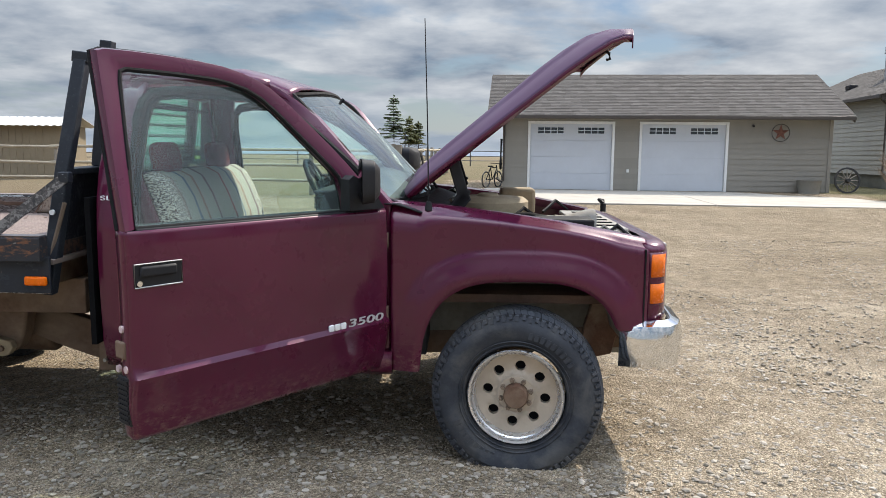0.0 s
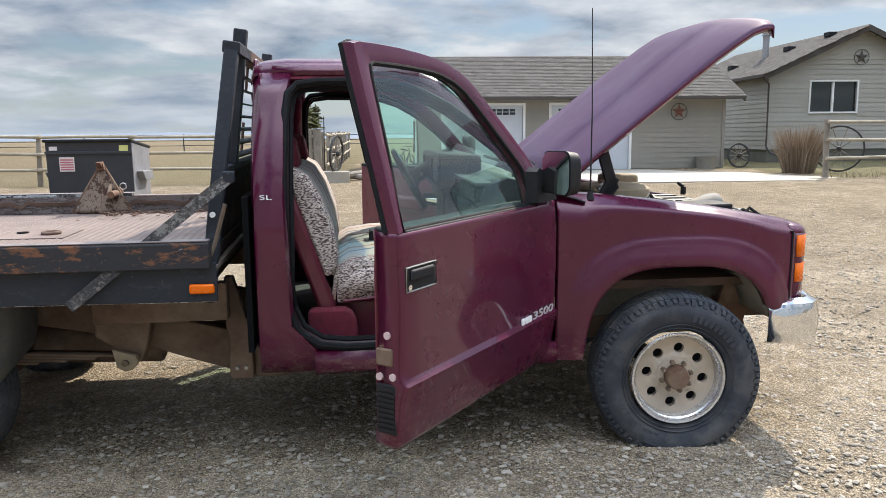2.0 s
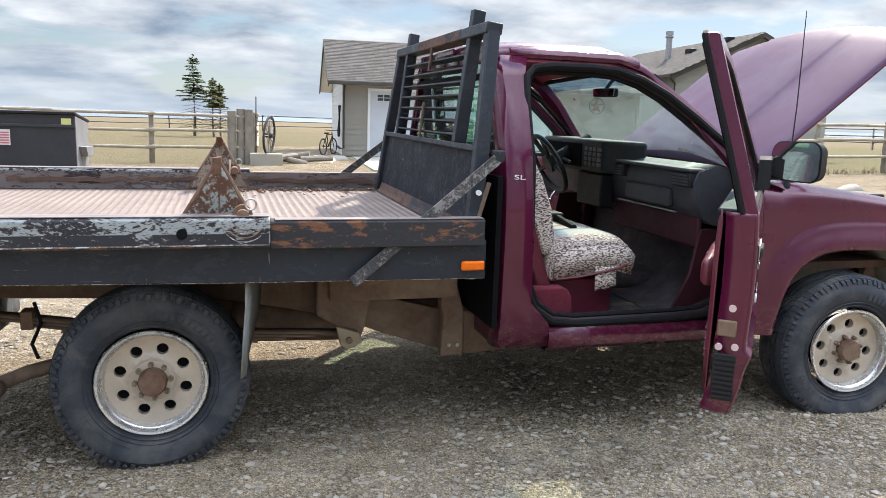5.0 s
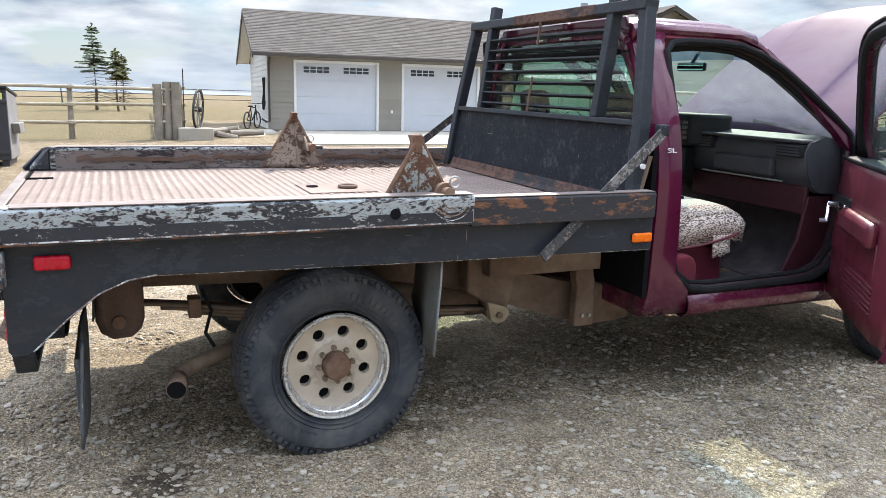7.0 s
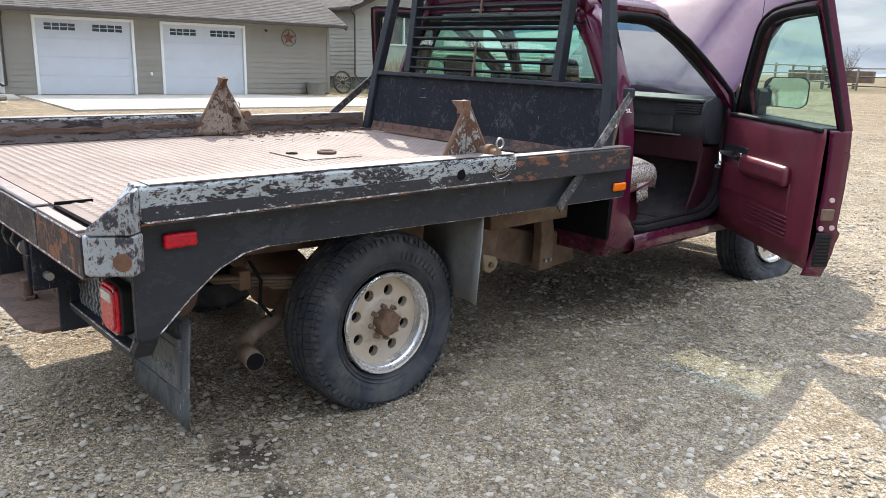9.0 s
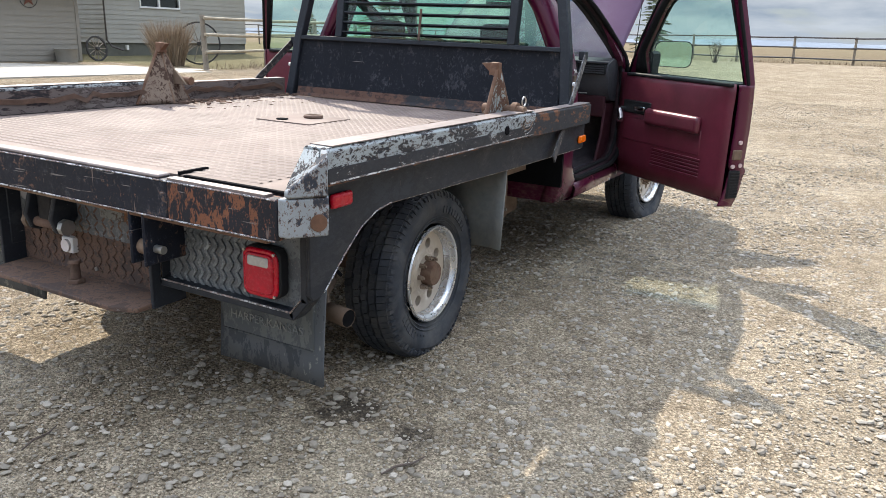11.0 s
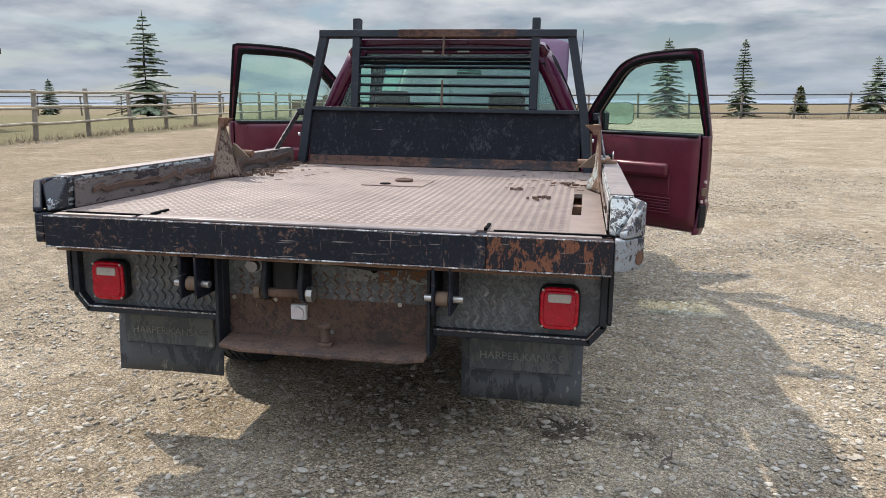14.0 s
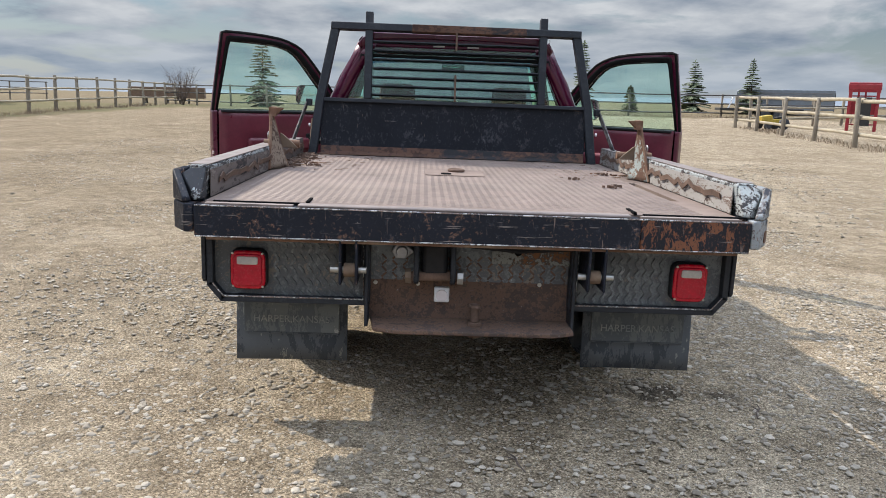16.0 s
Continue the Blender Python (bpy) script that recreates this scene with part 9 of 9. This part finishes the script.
        part("pocket_slot", box(BM(), -4.640, -4.52, a - 0.055 if a > 0 else b + 0.005, a - 0.043 if a > 0 else b + 0.017, 0.962, 0.9755), HOLE, truck, smooth=False)
    # hitch recess
    part("hitch_back", box(BM(), -4.5082, -4.5052, -0.42, 0.42, 0.635, 0.84), TREADPL, truck, "blackened upper hitch panel", smooth=False)
    hp = part("hitch_plate", box(BM(), -4.505, -4.49, -0.43, 0.43, 0.47, 0.84), HITCHRUST, truck, "rusty tread-plate hitch panel", smooth=False)
    bm = BM()
    for i in range(18):
        for j in range(10):
            yy, zz = -0.40 + i * 0.045, 0.50 + j * 0.026
            mm = Matrix.Translation((-4.506, yy, zz)) @ Matrix.Rotation(radians(45 if (i + j) % 2 else -45), 4, "X")
            box(bm, -0.003, 0.002, -0.004, 0.004, -0.014, 0.014, mm)
    part("tread_pattern", bm, HITCHRUST, hp, smooth=False)["kind"] = "stuff"
    bm = BM()
    prism(bm, [(-4.44, -0.43), (-4.44, 0.43), (-4.66, 0.40), (-4.70, 0.30), (-4.70, -0.34), (-4.66, -0.43)], "z", 0.452, 0.470)
    part("hitch_shelf", bm, HITCHRUST, truck, "rusty hitch shelf", bevel=0.004)
    for s in (-1, 1):
        part("hitch_cheek", box(BM(), -4.60, -4.45, min(s * 0.425, s * 0.44), max(s * 0.425, s * 0.44), 0.45, 0.84), BLACKST, truck, bevel=0.004)
    bm = BM()
    cyl(bm, (-4.60, -0.02, 0.47), (-4.60, -0.02, 0.486), 0.034, None, 6)
    cyl(bm, (-4.60, -0.02, 0.486), (-4.60, -0.02, 0.545), 0.020, 0.017, 14)
    cyl(bm, (-4.60, -0.02, 0.545), (-4.60, -0.02, 0.560), 0.026, 0.022, 14)
    cyl(bm, (-4.60, -0.02, 0.42), (-4.60, -0.02, 0.452), 0.03, None, 6)
    part("hitch_stud", bm, RUSTDK, truck, "dark rusty hitch stud", bevel=0.003)
    # sockets
    bm = BM()
    prism(bm, [(0.275, 0.735), (0.315, 0.735), (0.335, 0.765), (0.315, 0.795), (0.275, 0.795), (0.235, 0.765)], "x", -4.55, -4.50)
    so = part("trailer_socket", bm, ALU, truck, "pale grey round trailer socket", bevel=0.004)
    bm = BM()
    cyl(bm, (-4.55, 0.29, 0.765), (-4.572, 0.29, 0.765), 0.026, 0.022, 14)
    part("cap", bm, ALU, so)
    so = part("trailer_socket", box(BM(), -4.530, -4.50, 0.085, 0.150, 0.545, 0.61), WHITEP, truck, "white square trailer socket", bevel=0.006)
    bm = BM()
    cyl(bm, (-4.530, 0.117, 0.577), (-4.540, 0.117, 0.577), 0.025, None, 14)
    part("cap", bm, STICK, so)
    for y in (0.076, 0.228):
        bm = BM()
        prism(bm, [(-4.50, 0.83), (-4.58, 0.83), (-4.62, 0.70), (-4.60, 0.645), (-4.56, 0.63), (-4.50, 0.70)], "y", y - 0.011, y + 0.011)
        part("hitch_lug", bm, BLACKST, truck, "worn black pintle lug", bevel=0.006)
    part("pintle_block", box(BM(), -4.585, -4.50, 0.098, 0.206, 0.655, 0.815), BLKPLAST, truck, "dark oily pintle block", bevel=0.02)
    bm = BM()
    cyl(bm, (-4.575, 0.275, 0.668), (-4.575, 0.035, 0.668), 0.020, None, 12)
    hpn = part("hitch_pin", bm, RUSTDK, truck, "dark rusty cross pin")
    for y in (0.262, 0.045):
        bm = BM()
        cyl(bm, (-4.575, y - 0.012, 0.668), (-4.575, y + 0.012, 0.668), 0.032, None, 8)
        part("nut", bm, DUSTED if y > 0.1 else STEEL, hpn)
    for y, z in ((0.40, 0.62), (-0.30, 0.63), (0.22, 0.62), (-0.02, 0.50)):
        bm = BM()
        cyl(bm, (-4.504, y, z), (-4.512, y, z), 0.009, None, 8)
        part("bolt", bm, STEEL, truck)
    bm = BM()
    prism(bm, [(-0.42, 0.72), (-0.09, 0.72), (-0.09, 0.83), (-0.42, 0.83)], "x", -4.525, -4.508)
    pp = part("patch_plate", bm, flaky("grimy_rusted_plate", [(0.0, (0.19, 0.085, 0.040)), (0.40, (0.075, 0.062, 0.055)), (0.46, (0.22, 0.225, 0.21)), (0.56, (0.13, 0.125, 0.115)), (0.63, (0.20, 0.095, 0.045)), (0.70, (0.05, 0.05, 0.055))], 9, 0.7, (1, 1, 1), 5.0), truck, "pale rusty patch plate", smooth=False)
    bm = BM()
    cyl(bm, (-4.520, -0.20, 0.772), (-4.5265, -0.20, 0.772), 0.016, None, 12)
    part("patch_hole", bm, HOLE, pp)
    bm = BM()
    tube(bm, [(-4.55, -0.42, 0.80), (-4.56, -0.2, 0.785), (-4.55, 0.0, 0.80), (-4.56, 0.2, 0.82)], 0.012, 6)
    part("wiring", bm, BLKPLAST, truck, "black sagging cable")
    # clods and straw on the deck
    rng = random.Random(2)
    bm = BM()
    for cx, cy, k in ((-3.695, -0.775, 14), (-3.36, -0.64, 6), (-3.05, 0.86, 12), (-3.0, -0.90, 12)):
        for q in range(k):
            m = Matrix.Translation((cx + rng.gauss(0, 0.022), cy + rng.gauss(0, 0.030), 0.978)) @ Matrix.Rotation(rng.uniform(0, 3), 4, "Z")
            w = rng.uniform(0.004, 0.009)
            box(bm, -w, w, -w * 0.7, w * 0.7, -0.006, w * 0.8, m)
    part("dirt_clod", bm, RUSTDK, deck, "dark dirt clods", smooth=False)["kind"] = "stuff"
    bm = BM()
    for q in range(60):
        x, y = rng.uniform(-3.4, -2.3), rng.choice((-1, 1)) * rng.uniform(0.55, 1.02)
        m = Matrix.Translation((x, y, 0.976)) @ Matrix.Rotation(rng.uniform(0, 3), 4, "Z")
        L = rng.uniform(0.006, 0.026)
        box(bm, -L, L, -0.0018, 0.0018, 0, 0.003, m)
    for q in range(170):
        x, y = rng.uniform(-3.15, -2.14), 1.06 - abs(rng.gauss(0, 0.045))
        m = Matrix.Translation((x, y, 0.972)) @ Matrix.Rotation(rng.uniform(0, 3), 4, "Z")
        L = rng.uniform(0.008, 0.035)
        box(bm, -L, L, -0.004, 0.004, 0, rng.uniform(0.004, 0.014), m)
    part("straw_litter", bm, RUSTDK, deck, "scattered rust flakes and straw", smooth=False)["kind"] = "stuff"


def build_gusset(s):
    def V(x, y, z):
        return Vector((x, s * y, z))
    apex, ridge = V(-3.165, 1.055 if s < 0 else 1.10, 1.305), V(-3.165, 1.050, 1.10)
    b0, b1, c = V(-3.37, 1.075, 0.972), V(-2.985, 1.075, 0.972), V(-3.165, 1.005, 0.972)
    bm = BM()
    vs = [bm.verts.new(p) for p in (apex, b0, b1, c, ridge)]
    bm.faces.new((vs[0], vs[1], vs[4])), bm.faces.new((vs[1], vs[3], vs[4]))
    bm.faces.new((vs[0], vs[4], vs[2])), bm.faces.new((vs[4], vs[3], vs[2]))
    bmesh.ops.subdivide_edges(bm, edges=bm.edges[:], cuts=4, use_grid_fill=True)
    for v in bm.verts:
        v.co += Vector((0.006, 0.006, 0.0)) * noise.noise(v.co * 14)
    g = part("arm_bracket", bm, GUSSET if s < 0 else GUSSETR, truck, "bent triangular steel bracket with rust and old paint", thick=0.012)
    bm = BM()
    for e in (b0, b1):
        tube(bm, [apex, apex.lerp(e, 0.5), e], 0.009, 6)
    tube(bm, [apex, ridge, c], 0.007, 6)
    part("bracket_edge", bm, RUST, g)
    bm = BM()
    prism(bm, [(apex.x - 0.030, apex.z - 0.045), (apex.x + 0.024, apex.z - 0.045), (apex.x + 0.008, apex.z + 0.010), (apex.x - 0.022, apex.z + 0.006)], "y", min(apex.y, apex.y - s * 0.03), max(apex.y, apex.y - s * 0.03))
    part("bracket_tip", bm, RUST, g)
    # flag plate folded inward at the tip, and the small web on the cross pin
    bm = BM()
    prism(bm, [(apex.y + s * 0.012, apex.z + 0.008), (apex.y - s * 0.075, apex.z + 0.004), (apex.y - s * 0.060, apex.z - 0.010), (apex.y - s * 0.008, apex.z - 0.055), (apex.y + s * 0.012, apex.z - 0.060)], "x", apex.x - 0.022, apex.x + 0.010)
    part("flag_plate", bm, RUST, g, "folded rusty tip plate", bevel=0.003)
    bm = BM()
    prism(bm, [(s * 0.955, 1.078), (s * 1.06, 1.078), (s * 1.06, 1.165), (s * 1.035, 1.150)], "x", -3.115, -3.100)
    part("pin_web", bm, DUSTED, g, bevel=0.003)
    bm = BM()
    cyl(bm, V(-3.08, 0.95, 1.10), V(-3.08, 1.16, 1.10), 0.023, None, 14)
    cyl(bm, V(-3.08, 1.10, 1.10), V(-3.08, 1.125, 1.10), 0.038, None, 14)
    pin = part("bracket_pin", bm, RUST, g, "rusty cross pin")
    bm = BM()
    cc = V(-3.05, 1.14, 1.142)
    tube(bm, [cc + Vector((0.021 * math.cos(a), 0.0, 0.021 * math.sin(a))) for a in [2 * math.pi * q / 18 for q in range(18)]], 0.004, 6, True)
    tube(bm, [V(-3.07, 1.14, 1.085), cc + Vector((-0.008, 0, -0.021))], 0.004, 6)
    part("lynch_pin", bm, STEEL, pin, "steel lynch pin ring")
    bm = BM()
    cyl(bm, V(-3.30, 1.172, 1.035), V(-3.30, 1.180, 1.035), 0.020, None, 14)
    part("rail_hole", bm, HOLE, g)
    # arcs scraped into the rail round the pin
    for q, rad in enumerate((0.040, 0.056, 0.070, 0.086)):
        bm = BM()
        a0 = 3.5 + 0.15 * (q % 3)
        tube(bm, [V(-3.075 + rad * math.cos(a), 1.1772, 1.088 + rad * math.sin(a)) for a in [a0 + 0.22 * t for t in range(10)] if 1.088 + rad * math.sin(a) > 1.0], 0.0022, 4)
        part("scrape", bm, EDGECHIP if q % 2 else RUST, g, "scraped arc")
    # torn plate and debris at the foot
    rng = random.Random(5 + s)
    bm = BM()
    for q in range(10):
        m = Matrix.Translation((rng.uniform(-3.25, -2.75), s * rng.uniform(0.80, 1.02), 0.975)) @ Matrix.Rotation(rng.uniform(0, 3), 4, "Z")
        box(bm, -rng.uniform(0.008, 0.035), 0.012, -0.006, 0.006, 0, rng.uniform(0.003, 0.010), m)
    part("rust_flakes", bm, RUST, g, "rust flakes", smooth=False)["kind"] = "stuff"


build_bed()


RUSTBAND = flaky("rust_creeping_up_black_steel", [(0.0, (0.060, 0.034, 0.027)), (0.38, (0.115, 0.062, 0.044)), (0.50, (0.055, 0.034, 0.029)), (0.57, (0.016, 0.017, 0.021)), (0.72, (0.14, 0.095, 0.075))], 5, 0.8, (0.8, 0.8, 1), 3.0)
STRAP = flaky("worn_grey_strap", [(0.0, (0.22, 0.21, 0.20)), (0.42, (0.075, 0.068, 0.066)), (0.50, (0.028, 0.029, 0.033)), (0.60, (0.16, 0.135, 0.115))], 10, 0.55, (1, 1, 1), 4.0)


def build_rack():
    rack = part("headache_rack", box(BM(), -2.040, -2.028, -0.955, 0.955, 0.97, 1.352), PANELBLK, truck, "black steel headache rack with a louvred window", smooth=False, m=Matrix.Translation((-2.072, 0, 1.365)) @ Matrix.Rotation(radians(7.0), 4, "Y") @ Matrix.Translation((2.034, 0, -1.365)))
    part("panel_cap", box(BM(), -2.062, -2.010, -0.96, 0.96, 1.345, 1.372), BLACKST, rack, bevel=0.004)
    part("panel_foot", prism(BM(), [(-2.022, 0.968), (-2.064, 0.968), (-2.050, 0.992), (-2.0395, 1.035), (-2.022, 1.036)], "y", -0.95, 0.95), RUSTBAND, rack, "rusty foot of the panel", smooth=False)
    for s in (-1, 1):
        # slanted outer upright, in two lengths
        pts = [(1.035, 0.80), (1.000, 1.05), (0.965, 1.36), (0.862, 1.885)]
        bm = BM()
        outline = [(s * (y + 0.030), z) for y, z in pts] + [(s * (y - 0.030), z) for y, z in pts[::-1]]
        prism(bm, outline, "x", -2.065, -2.005)
        part("upright", bm, BLACKST, rack, "worn black upright", bevel=0.006)
        # inner post that stands above the bar
        part("post", box(BM(), -2.065, -2.005, s * 0.625 - 0.027, s * 0.625 + 0.027, 1.372, 1.985), BLACKST, rack, "black square post", bevel=0.005)
        # flat diagonal strap down to the skirt
        a, b = Vector((-2.02, s * 1.065, 1.335)), Vector((-2.66, s * 1.16, 0.828))
        d = (b - a)
        side = Vector((d.z, 0, -d.x)).normalized() * 0.023
        bm = BM()
        grid = [[a.lerp(b, t) + side, a.lerp(b, t) - side] for t in (0, 0.25, 0.5, 0.75, 1)]
        part("brace_strap", sheet(bm, grid), STRAP, truck, "flat worn steel strap", thick=0.008, smooth=False)
        part("strap_foot", box(BM(), -2.05, -2.0, min(s * 1.03, s * 1.072), max(s * 1.03, s * 1.072), 1.31, 1.36), BLACKST, truck, bevel=0.006)
        bm = BM()
        cyl(bm, (-2.04, s * 1.03, 1.175), (-2.04, s * 1.042, 1.175), 0.012, None, 10)
        part("bolt", bm, WHITEP, rack, "pale bolt head")
        # thin inner stay
        bm = BM()
        cyl(bm, (-2.05, s * 1.02, 1.22), (-2.12, s * 1.03, 0.985), 0.010, None, 6)
        part("stay", bm, DUSTED, truck)
    bar = part("top_bar", box(BM(), -2.072, -1.998, -0.895, 0.895, 1.855, 1.905), BLACKST, rack, "black and rusty top bar", bevel=0.005)
    part("rust_patch", box(BM(), -2.0735, -1.9965, -0.50, 0.32, 1.853, 1.9065), RUSTBAND, bar, "rusty length of the bar", bevel=0.005)
    for k in range(7):
        z = 1.405 + k * 0.0625
        m = Matrix.Translation((-2.035, 0, z)) @ Matrix.Rotation(radians(6), 4, "Y")
        part("louvre", box(BM(), -0.026, 0.026, -0.595, 0.595, -0.004, 0.004, m), BLACKST, rack, "worn black louvre slat", smooth=False)
    for z0, z1 in ((1.372, 1.56), (1.73, 1.86)):
        bm = BM()
        cyl(bm, (-2.07, 0.0, z0), (-2.07, 0.0, z1), 0.008, None, 6)
        part("rod", bm, RUSTDK, rack)
    # added black sheet that makes the gap behind the cab read as shade
    part("dirt_shield", box(BM(), -1.99, -1.965, -0.965, 0.965, 0.55, 1.24), HOLE, truck, "black sheet added to darken the gap behind the cab", smooth=False)


build_rack()


def build_twig(x, y, turn, label):
    bm = BM()
    tube(bm, [(-0.16, 0, 0.012), (-0.05, 0.015, 0.02), (0.06, -0.01, 0.016), (0.17, 0.02, 0.012)], [0.005, 0.008, 0.007, 0.003], 6)
    tube(bm, [(0.02, 0.0, 0.018), (0.07, 0.05, 0.02), (0.10, 0.06, 0.014)], [0.005, 0.004, 0.002], 5)
    ob = part("twig", bm, TWIG, m=pose(x, y, 0.004, 0, 0, turn) @ Matrix.Scale(0.55, 4))
    tagged(ob, label, "twig")


build_twig(-4.91, -0.19, 15, "small dry brown twig lying on the gravel")
build_twig(-4.40, -1.37, -25, "short dark twig lying on the shaded gravel")
